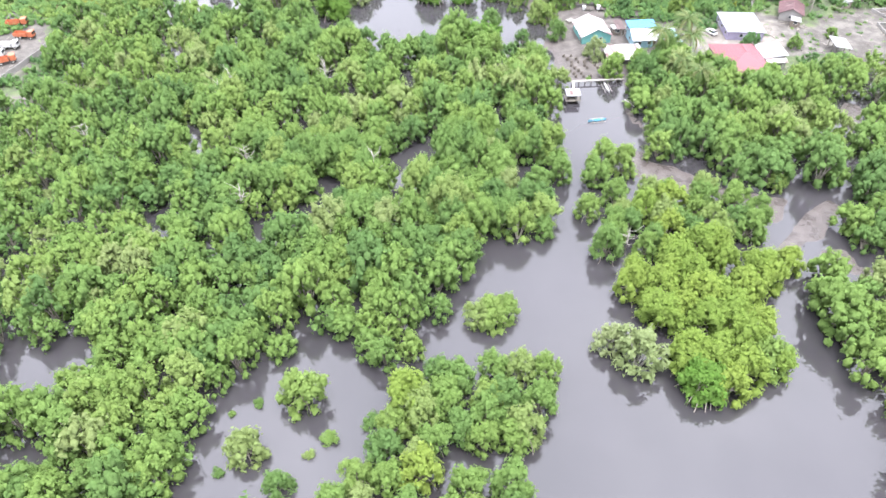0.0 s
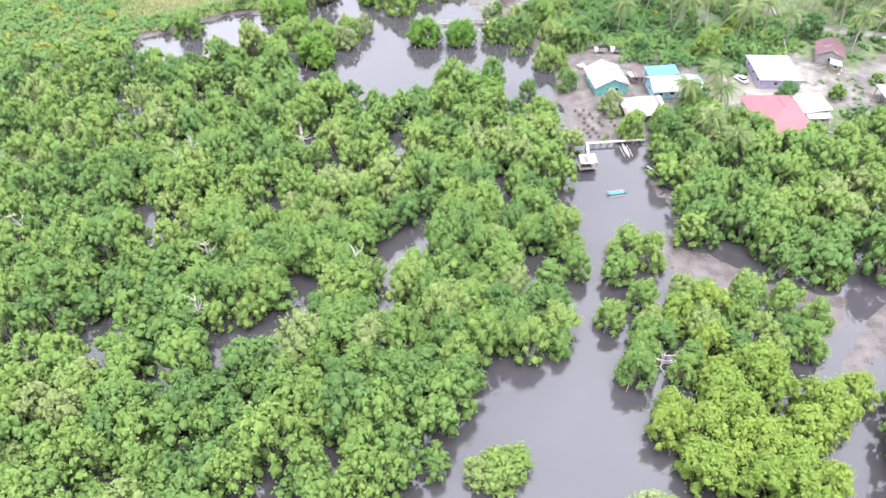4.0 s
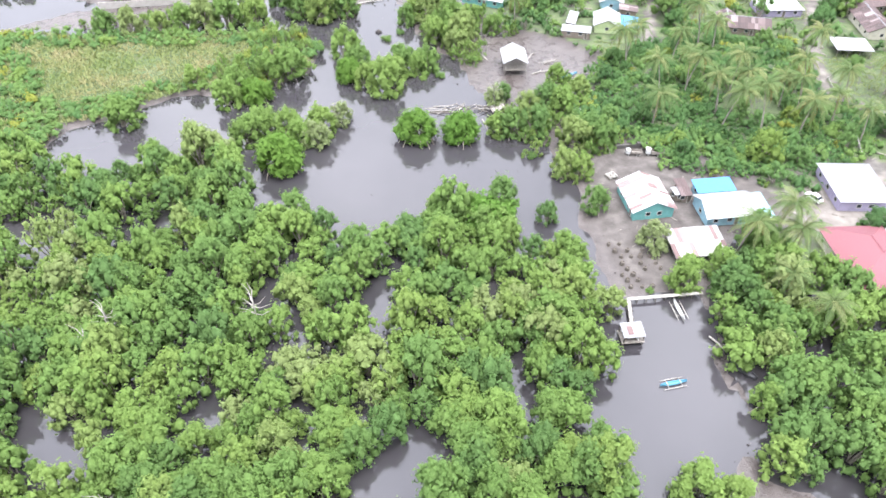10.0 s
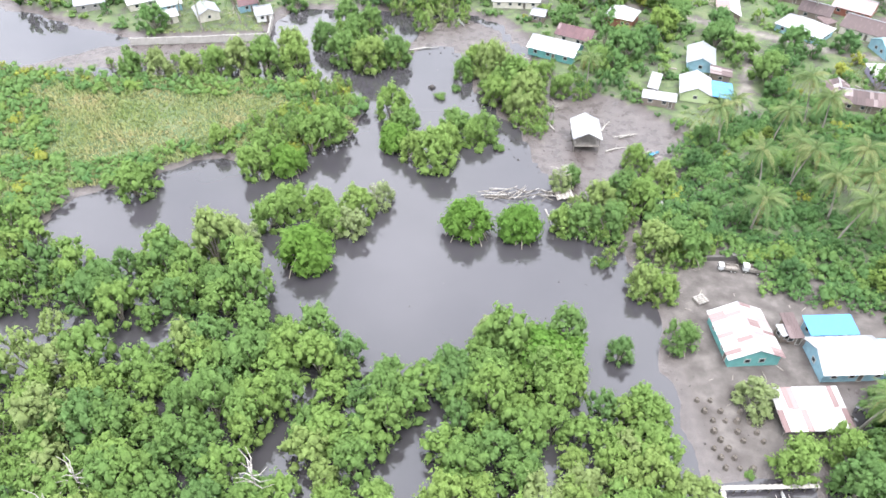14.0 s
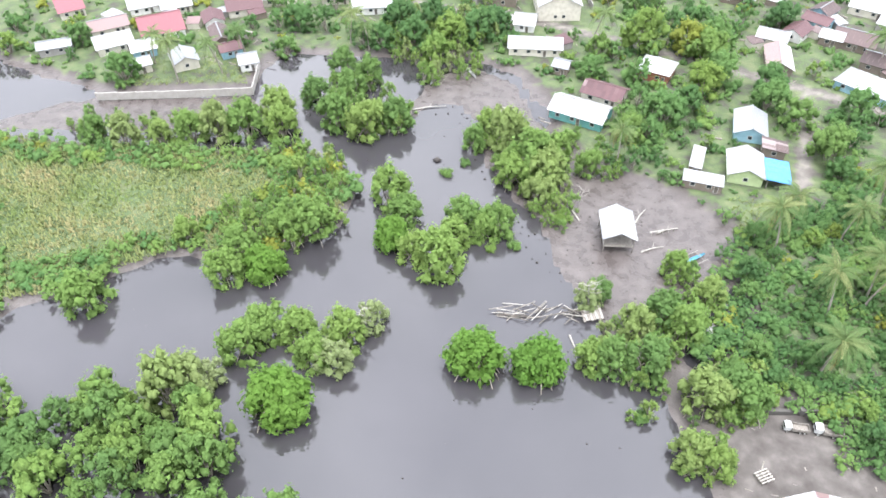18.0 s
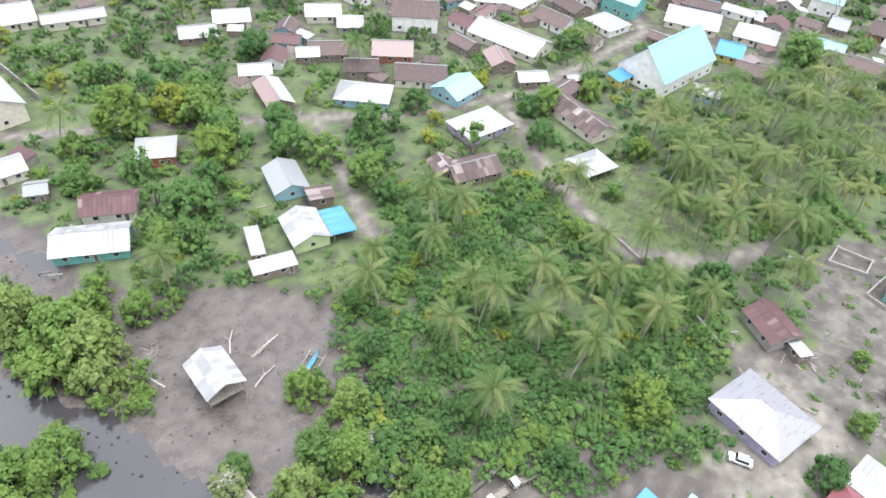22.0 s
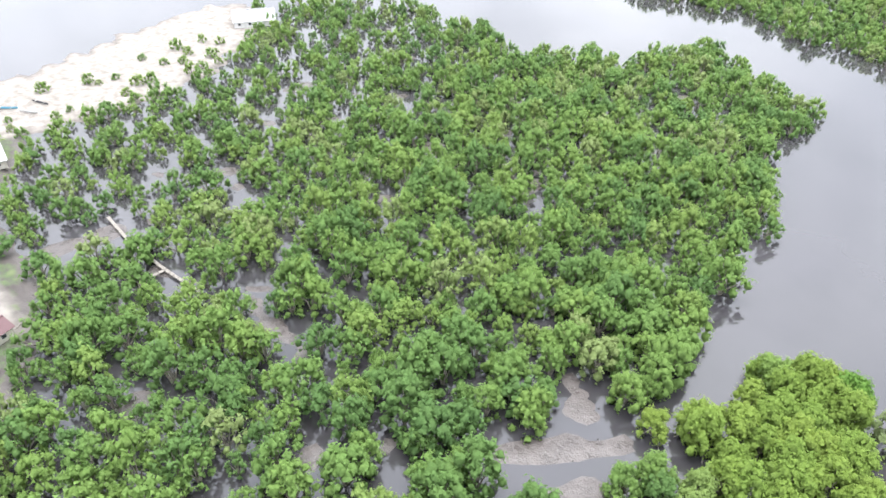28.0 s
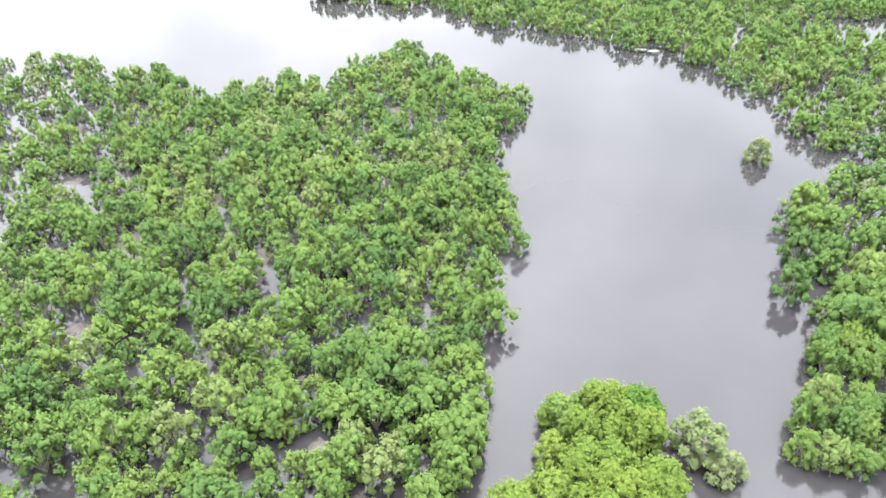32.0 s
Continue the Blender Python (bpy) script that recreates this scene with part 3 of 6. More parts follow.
zone_values = {
    "dirt": np.maximum(smooth(np.minimum(land_in, bare_in), -1, 2), 0.55 * smooth(inside_distance(FLAT_YARD, GX, GY), 0, 6)),
    "grass": smooth(land_in, 0, 4) * (1 - smooth(bare_in, -1, 2)) * (0.66 - 0.16 * smooth(GX + GY, 400, 460) + 0.32 * smooth(inside_distance(FIELD, GX, GY), -2, 3)),
    "sand": np.maximum(np.maximum(smooth(sand_in, -3, 4), 0.55 * smooth(inside_any(PALE_YARDS, GX, GY) + 1.2 * waves(GX, GY, 6, 23), -1, 2)), 0.5 * smooth(1.9 - near_roads(GX, GY), 0, 1.2) * smooth(land_in, -1, 1)),
}
for key, v in zone_values.items():
    ground_mesh.attributes.new(key, "FLOAT", "POINT").data.foreach_set("value", v.astype(np.float32).ravel())
ground_mesh.polygons.foreach_set("use_smooth", np.ones(len(quads), bool))
tagged(new("ground", ground_mesh), "grey-brown tidal mud, bare village soil and grassy land", "ground", kind="structure")
wq = 3200.0
water_bm = bmesh.new()
water_bm.faces.new([water_bm.verts.new((sx * wq, sy * wq, 0.0)) for sx, sy in ((-1, -1), (1, -1), (1, 1), (-1, 1))])
tagged(part("water", water_bm, mat_water), "still murky grey-brown tidal water in the creeks and bay", "water", kind="structure")

# ---- plants ----
OCT = np.array([(1, 0, 0), (0, 1, 0), (-1, 0, 0), (0, -1, 0), (0, 0, 1), (0, 0, -1)], float)
OCTF = np.array([(0, 1, 4, -1), (1, 2, 4, -1), (2, 3, 4, -1), (3, 0, 4, -1), (1, 0, 5, -1), (2, 1, 5, -1), (3, 2, 5, -1), (0, 3, 5, -1)])


# A rounder heart for the crowns seen close: the same six corners and one more over each face.
BALL = np.concatenate([OCT, np.array([OCT[f[:3]].sum(0) / 3 * 1.62 for f in OCTF])])
BALLF = np.array([(f[i], f[(i + 1) % 3], 6 + k, -1) for k, f in enumerate(OCTF) for i in range(3)])


def lobe(rng, c, r, leaves, size, shape=(0.75, 0.5), core=0.8, low=-0.55, rise=0.45, round_core=False):
    """Leaf tufts over a rounded clump, with a solid heart behind them, and the clump's own rounded normals."""
    c = np.array(c, float)
    heart, faces = (BALL, BALLF) if round_core else (OCT, OCTF)
    v, q = [heart * np.array(r) * core * rng.uniform(0.62, 1.18, (len(heart), 1)) + c], [faces]
    u = rng.uniform(low, 1, leaves)
    a = rng.uniform(0, 2 * math.pi, leaves)
    s = np.sqrt(1 - u * u)
    nrm = np.stack([s * np.cos(a), s * np.sin(a), u], -1)
    pos = c + nrm * np.array(r) * rng.uniform(0.7, 1.34, (leaves, 1))
    soft = nrm * 0.5 + rng.normal(0, 0.2, nrm.shape) + (0, 0, 0.7)
    soft = np.concatenate([heart * 0.5 + (0, 0, 0.7), np.repeat(soft, 3, axis=0)])
    nrm = nrm + rng.normal(0, 0.2, nrm.shape) + (0, 0, rise)
    nrm /= np.linalg.norm(nrm, axis=1)[:, None]
    t = np.cross(nrm, rng.normal(0, 1, nrm.shape))
    t /= np.linalg.norm(t, axis=1)[:, None]
    b = np.cross(nrm, t)
    sz = size * rng.uniform(0.55, 1.35, (leaves, 1))
    t, b = t * sz * shape[0], b * sz * shape[1]
    tip = (pos - t, pos + t * 0.35 + b, pos + t * 0.35 - b * 0.9)
    v.append(np.stack(tip, 1).reshape(-1, 3))
    q.append(np.concatenate([np.arange(3 * leaves).reshape(-1, 3) + len(heart), np.full((leaves, 1), -1)], 1))
    return np.concatenate(v), np.concatenate(q), soft / np.linalg.norm(soft, axis=1)[:, None]


def join(pieces):
    """Vertices, faces and normals of several pieces as one."""
    vs, qs, ns, n = [], [], [], 0
    for v, q, *soft in pieces:
        vs.append(v)
        qs.append(shifted(q, n))
        ns.append(soft[0] if soft else np.tile((0.0, 0.0, 1.0), (len(v), 1)))
        n += len(v)
    return np.concatenate(vs), np.concatenate(qs), np.concatenate(ns)


def limb(pts, radii, sides=4):
    pts = np.array(pts, float)
    v, q = [], []
    for k, p in enumerate(pts):
        d = Vector(pts[min(k + 1, len(pts) - 1)] - pts[max(k - 1, 0)])
        turn = np.array(d.to_track_quat("Z", "Y").to_matrix())
        ring = np.array([(math.cos(a) * radii[k], math.sin(a) * radii[k], 0) for a in (2 * math.pi * s / sides for s in range(sides))])
        v.append(ring @ turn.T + p)
    for k in range(len(pts) - 1):
        for s in range(sides):
            q.append((k * sides + s, k * sides + (s + 1) % sides, (k + 1) * sides + (s + 1) % sides, (k + 1) * sides + s))
    return np.concatenate(v), np.array(q)


def mangrove(seed, limbs=8, lobes=5, leaves=42, size=0.5, wide=4.0, tall=9.0, open_crown=False, roots=0, skirt=6, fine=True):
    """Crown and trunk of a mangrove about nine metres high and wide: sprays of rounded leaf clumps on several leaning stems."""
    rng = np.random.RandomState(seed)
    crown, wood = [], []
    for i in range(limbs):
        a = 2.4 * i + rng.uniform(-0.5, 0.5)
        out = wide * 0.78 * math.sqrt((i + 0.15) / limbs) * rng.uniform(0.85, 1.12)
        top = tall - 1.0 - 0.42 * tall * (out / wide) ** 2 * rng.uniform(0.6, 1.4) - rng.uniform(0, 0.9)
        reach = rng.uniform(0.24, 0.34) * wide
        for k in range(lobes):
            b, o = 2.4 * k + rng.uniform(-0.5, 0.5), reach * math.sqrt(k / lobes) * 1.3
            sink = 0.0 if k == 0 else (k / lobes) * 0.62 * tall * rng.uniform(0.45, 1.0) * (0.55 + 0.6 * out / wide)
            r = rng.uniform(0.15, 0.29) * wide * (0.8 if open_crown else 1.0)
            c = (out * math.cos(a) + o * math.cos(b), out * math.sin(a) + o * math.sin(b), max(top - sink, 1.0))
            crown.append(lobe(rng, c, (r * rng.uniform(0.85, 1.15), r, r * rng.uniform(1.2, 2.0)), leaves, size, core=0.45 if open_crown else 0.8, low=-0.6, round_core=fine))
        tip = (out * math.cos(a), out * math.sin(a), top + (1.0 if open_crown else -0.2))
        mid = (tip[0] * 0.45 + rng.uniform(-0.3, 0.3), tip[1] * 0.45 + rng.uniform(-0.3, 0.3), tip[2] * 0.5)
        wood.append(limb([(rng.uniform(-0.3, 0.3), rng.uniform(-0.3, 0.3), -0.5), mid, tip], [0.17, 0.11, 0.04]))
    for k in range(skirt):
        a, o, r = 6.283 * k / skirt + rng.uniform(-0.3, 0.3), wide * rng.uniform(0.6, 0.85), rng.uniform(0.22, 0.3) * wide
        crown.append(lobe(rng, (o * math.cos(a), o * math.sin(a), r * rng.uniform(1.0, 1.9)), (r, r, r * 1.2), leaves, size, core=0.84, low=-0.5, round_core=fine))
    for k in range(roots):
        a = 2 * math.pi * k / roots + rng.uniform(-0.2, 0.2)
        o = wide * rng.uniform(0.75, 1.25)
        x, y = math.cos(a), math.sin(a)
        wood.append(limb([(x * 0.5, y * 0.5, 2.2), (x * o * 0.7, y * o * 0.7, 1.2), (x * o, y * o, -0.5)], [0.09, 0.07, 0.05], 3))
    return join(crown), join(wood)


def broadleaf(seed, limbs=7, lobes=5, leaves=34, size=0.55, wide=3.6, tall=8.0, skirt=5, fine=True):
    return mangrove(seed, limbs, lobes, leaves, size, wide, tall, skirt=skirt, fine=fine)


def bush(seed, lobes=6, leaves=10, size=0.44):
    rng = np.random.RandomState(seed)
    crown = []
    for k in range(lobes):
        a, o, r = 2.4 * k, 1.6 * math.sqrt(k / lobes) * rng.uniform(0.7, 1.3), rng.uniform(0.55, 1.1)
        crown.append(lobe(rng, (o * math.cos(a), o * math.sin(a), r * 0.6 + rng.uniform(0, 0.9) * (1 - o / 3)), (r, r, r * rng.uniform(1, 1.4)), leaves, size, core=0.84, low=-0.2))
    return join(crown), limb([(0, 0, -0.3), (0.1, 0, 0.5), (0.1, 0.1, 1.2)], [0.1, 0.08, 0.04])


FOREST = [mangrove(100 + k, 7 + k % 3, 4, 14, 0.56, 3.6 + 0.3 * (k % 4), 8.6 + 0.5 * (k % 3)) for k in range(9)]
FOREST_FAR = [mangrove(180 + k, 5, 3, 7, 0.8, 3.9, 6.6, skirt=5, fine=False) for k in range(6)]
FOREST_MID = [mangrove(160 + k, 7, 3, 13, 0.62, 3.6 + 0.3 * (k % 4), 8.2 + 0.5 * (k % 3), skirt=4, fine=False) for k in range(6)]
SHRUBS = [bush(140 + k) for k in range(4)]


def stuff(name, label, category, kinds, placed, mats, rng):
    """Many plants as one object. placed: x, y, z, scale, height scale, plant colour."""
    vs, qs, sl, pl, ns, n = [], [], [], [], [], 0
    for x, y, z, s, hs, tint in placed:
        a = rng.uniform(0, 6.28)
        spin = np.array([[math.cos(a), -math.sin(a), 0], [math.sin(a), math.cos(a), 0], [0, 0, 1]])
        turn = spin * s
        turn[2] *= hs
        for slot, (v, q, *soft) in enumerate(kinds[rng.randint(len(kinds))]):
            vs.append(v @ turn.T + (x, y, z))
            qs.append(shifted(q, n))
            sl.append(np.full(len(q), slot))
            pl.append(np.full(len(v), tint))
            ns.append(soft[0] @ spin.T if soft else np.zeros(v.shape))
            n += len(v)
    me = quad_mesh(name, np.concatenate(vs), np.concatenate(qs), np.concatenate(sl), mats, np.concatenate(pl), np.concatenate(ns))
    return tagged(new(name, me), label, category, kind="stuff")


def scatter(x0, x1, y0, y1, step, rng, keep):
    """Places on a shaken grid that keep() accepts."""
    xs, ys = np.meshgrid(np.arange(x0, x1, step), np.arange(y0, y1, step * 0.9))
    xs[1::2] += step * 0.5
    xs, ys = xs + rng.uniform(-0.36, 0.36, xs.shape) * step, ys + rng.uniform(-0.36, 0.36, ys.shape) * step
    ok = keep(xs, ys)
    return list(zip(xs[ok].tolist(), ys[ok].tolist()))


def gaps(pools, x, y, ox, oy):
    """Free of the pools and creeks, and of the strip beside them where crowns would close over the water."""
    clear = np.ones(np.shape(x), bool)
    for ax, ay, bx, by, r in pools:
        for u in (0.0, 1.0):
            clear &= np.abs(inside_distance([(ax, ay), (bx, by)], x + u * ox, y + u * oy)) > 0.62 * r + (1.4 if r > 2.1 else 0.7)
    return clear


def forest_a(x, y):
    return ((inside_distance(WOOD_WEST, x, y) > 0.9) & gaps(POOLS, x, y, 0, 4.0) | (inside_distance(WOOD_ISLE, x, y) > 1.2)) & (inside_any(LANDS, x, y) < 1.0)


def forest_e(x, y):
    return (inside_distance(WOOD_EAST, x, y) > 0.8) & gaps(MUD_POOLS, x, y, 2.4, -3.0) & (inside_any(LANDS, x, y) < 1.0) & (inside_any(FLATS, x, y) < -1.0) & (inside_any([SAND], x, y) < 5 * waves(x, y, 14, 63))


def forest_s(x, y):
    water = inside_any(WATERS, x, y)
    return (inside_distance(WOOD_SOUTH, x, y) > 2.0) & (inside_distance(WOOD_SOUTH, x, y) < 75) & (x < 200) & (y > -262) | (y < 2) & (y > -110) & (x > -75) & (x < 30) & (water < -0.8) & (water > -45)


def grove_tint(x, y, r):
    """Leaf colour drifts from stand to stand, with strays."""
    return float(np.clip(0.5 + 0.28 * waves(np.array(x), np.array(y), 26, 41) + r.normal(0, 0.26), 0, 1))


rng = np.random.RandomState(11)
spots = []
for x, y in scatter(-135, 50, -12, 200, 5.0, rng, forest_a):
    spots.append((x, y, -0.1, rng.uniform(0.66, 1.15), rng.uniform(0.72, 1.35), grove_tint(x, y, rng)))
for x, y in scatter(50, 335, -180, 165, 5.7, rng, forest_e):
    thin = float(smooth(np.array(x), 170, 260))
    if rng.uniform() < 0.36 * thin:
        continue
    s = rng.choice([0.6, 0.75, 0.9, 1.05, 1.15]) * rng.uniform(0.92, 1.08) * (1 - 0.2 * thin)
    spots.append((x, y, -0.1, s, rng.uniform(0.85, 1.15), grove_tint(x, y, rng)))
for x, y in scatter(255, 335, -70, 110, 9.0, rng, lambda x, y: (inside_distance(SAND, x, y) > -4) & (x < 300)):
    if rng.uniform() < 0.6:
        spots.append((x, y, 0.2, rng.uniform(0.3, 0.75), rng.uniform(0.8, 1.1), float(np.clip(rng.normal(0.6, 0.2), 0, 1))))
for x, y in scatter(-160, 200, -265, 5, 8.2, rng, forest_s):
    spots.append((x, y, -0.1, rng.uniform(0.85, 1.3), rng.uniform(0.9, 1.2), float(np.clip(rng.normal(0.5, 0.25), 0, 1))))
# The wood's trees in the middle stand as single trees, the others as one mass.
near = [s for s in spots if (-45 < s[0] < 40 and 58 < s[1] < 165 and (s[0] + 3) ** 2 / 1900 + (s[1] - 108) ** 2 / 3000 < 1) or (84 < s[0] < 128 and 30 < s[1] < 104)][:112]
chosen = set((s[0], s[1]) for s in near)
rest = [s for s in spots if (s[0], s[1]) not in chosen]
far_off = [s for s in rest if s[0] > 175 or s[1] < -40]
rest = [s for s in rest if not (s[0] > 175 or s[1] < -40)]
middle = [s for s in rest if s[0] > 118 or s[0] > 40 and s[1] < 20 or s[0] < -70]
rest = [s for s in rest if not (s[0] > 118 or s[0] > 40 and s[1] < 20 or s[0] < -70)]
stuff("mangrove_forest", "dense mid-green mangrove wood standing in mud and water", "mangrove forest", FOREST, rest, [leaf_mangrove_mass, bark_grey], rng)
stuff("middle_mangrove_forest", "dense green mangrove wood with gaps of dark mud", "mangrove forest", FOREST_MID, middle, [leaf_mangrove_mass, bark_grey], rng)
stuff("outer_mangrove_forest", "thinner mangrove wood along the outer shore and lagoon", "mangrove forest", FOREST_FAR, far_off, [leaf_mangrove_mass, bark_grey], rng)


def tree_kind(crown, wood, leaf, bark_mat):
    return (quad_mesh("crown", *crown[:2], None, [leaf], soft=crown[2]), quad_mesh("trunk", *wood[:2], None, [bark_mat]))


def plant_tree(kind, x, y, z, s, hs, label, category, name="mangrove_tree", group="", turn=0.0):
    t = thing(name, label, category, Matrix.LocRotScale((x, y, z), Euler((0, 0, turn)), (s, s, s * hs)), group)
    part("crown", kind[0], None, t)
    part("trunk", kind[1], None, t)
    return t


single_kinds = [tree_kind(*mangrove(100 + k, 7 + k % 3, 5, 30, 0.44, 3.6 + 0.3 * (k % 4), 8.6 + 0.5 * (k % 3)), leaf_mangrove, bark_grey) for k in range(8)]
for x, y, z, s, hs, tint in near:
    plant_tree(single_kinds[rng.randint(len(single_kinds))], x, y, z, s, hs, "green mangrove tree with clumped rounded crown in swamp", "mangrove", group="mangroves of the wood", turn=rng.uniform(0, 6.28))

# ---- houses ----
FOOT = []
COVER_WORDS = {"white": "white zinc", "grey": "grey zinc", "lilac": "faded lilac-grey", "rust": "rusty brown", "maroon": "maroon", "patch": "patched white and rusty", "red": "red", "blue": "bright blue", "sky": "sky-blue", "green": "green", "zebra": "maroon and white striped"}
WALL_WORDS = {"cream": "cream", "teal": "turquoise", "skyblue": "pale blue", "lilac": "lilac", "plank": "plank", "mint": "mint green", "concrete": "grey concrete", "yellow": "yellow", "white": "white", "brick": "red", "blue": "blue"}


def height_at(x, y):
    """Height of the ground sheet, between its four nearest corners."""
    i, j = int(np.searchsorted(gx, x)) - 1, int(np.searchsorted(gy, y)) - 1
    u, v = (x - gx[i]) / (gx[i + 1] - gx[i]), (y - gy[j]) / (gy[j + 1] - gy[j])
    return float((GZ[j, i] * (1 - u) + GZ[j, i + 1] * u) * (1 - v) + (GZ[j + 1, i] * (1 - u) + GZ[j + 1, i + 1] * u) * v)


def slab(pts, thick):
    """A plate over four corners, thickened downwards."""
    bm = bmesh.new()
    n = (Vector(pts[1]) - Vector(pts[0])).cross(Vector(pts[-1]) - Vector(pts[0])).normalized()
    if n.z < 0:
        n = -n
    top = [bm.verts.new(p) for p in pts]
    low = [bm.verts.new(Vector(p) - n * thick) for p in pts]
    bm.faces.new(top)
    bm.faces.new(low[::-1])
    for k in range(len(pts)):
        j = (k + 1) % len(pts)
        bm.faces.new((top[k], low[k], low[j], top[j]))
    bmesh.ops.recalc_face_normals(bm, faces=bm.faces)
    return bm


sheet_meshes = {}


def sheet_mesh(cover):
    """One roofing sheet with five shallow ribs, a metre square, shared by all of its kind."""
    if cover not in sheet_meshes:
        bm = bmesh.new()
        prof = [(-0.5 + k / 10, 0.03 if k % 2 else 0.0) for k in range(11)]
        rows = [[bm.verts.new((u, v, h)) for u, h in prof] for v in (-0.5, 0.5)]
        for k in range(10):
            bm.faces.new((rows[0][k], rows[0][k + 1], rows[1][k + 1], rows[1][k]))
        me = bpy.data.meshes.new("roof_sheet")
        bm.to_mesh(me)
        bm.free()
        me.materials.append(ROOFS[cover])
        sheet_meshes[cover] = me
    return sheet_meshes[cover]


def lay_sheets(slope, origin, along, down, length, run, cover, rnd, rows=2):
    """Overlapping sheets on one roof slope; origin is the slope's upper corner."""
    along, down = Vector(along), Vector(down)
    up = along.cross(down)
    if up.z < 0:
        up = -up
    n = max(2, round(length / 1.0))
    for r in range(rows):
        for k in range(n):
            c = cover
            if cover == "zebra":
                c = "maroon" if (k // 1) % 2 else "white"
            size_u, size_v = length / n * 1.04, run / rows * 1.06
            p = Vector(origin) + along * (length * (k + 0.5) / n) + down * (run * (r + 0.5) / rows) + up * (0.05 + 0.03 * (r == 0) + rnd.uniform(0, 0.03))
            turn = Matrix((along, down, up)).transposed().to_4x4()
            wob = Euler((rnd.uniform(-0.012, 0.012), rnd.uniform(-0.012, 0.012), rnd.uniform(-0.015, 0.015))).to_matrix().to_4x4()
            part("roof_sheet", sheet_mesh(c), None, slope, m=Matrix.Translation(p) @ turn @ wob @ Matrix.Diagonal((size_u, size_v, 1, 1)))


def opening(parent, name, x, y, z, w, h, face, glass=True):
    """A window or door set into a wall face ('x' or 'y' normal, with its sign)."""
    axis, sign = face
    wide = (w, 0.12) if axis == "y" else (0.12, w)
    bm = bmesh.new()
    t = 0.09
    for dz in (-1, 1):
        add_box(bm, 0, 0, dz * (h / 2 - t / 2), wide[0], wide[1], t)
    for du in (-1, 1):
        o = du * (w / 2 - t / 2)
        add_box(bm, o if axis == "y" else 0, 0 if axis == "y" else o, 0, t if axis == "y" else 0.12, 0.12 if axis == "y" else t, h - 2 * t)
    f = part(name, bm, mat_frame, parent, m=Matrix.Translation((x, y, z)))
    if glass:
        pw = (w - 2 * t, 0.05) if axis == "y" else (0.05, w - 2 * t)
        part("pane", box(pw[0], pw[1], h - 2 * t), mat_glass, f)
    else:
        pw = (w - 2 * t, 0.06) if axis == "y" else (0.06, w - 2 * t)
        part("door_leaf", box(pw[0], pw[1], h - 2 * t), wood_dark, f)
    return f


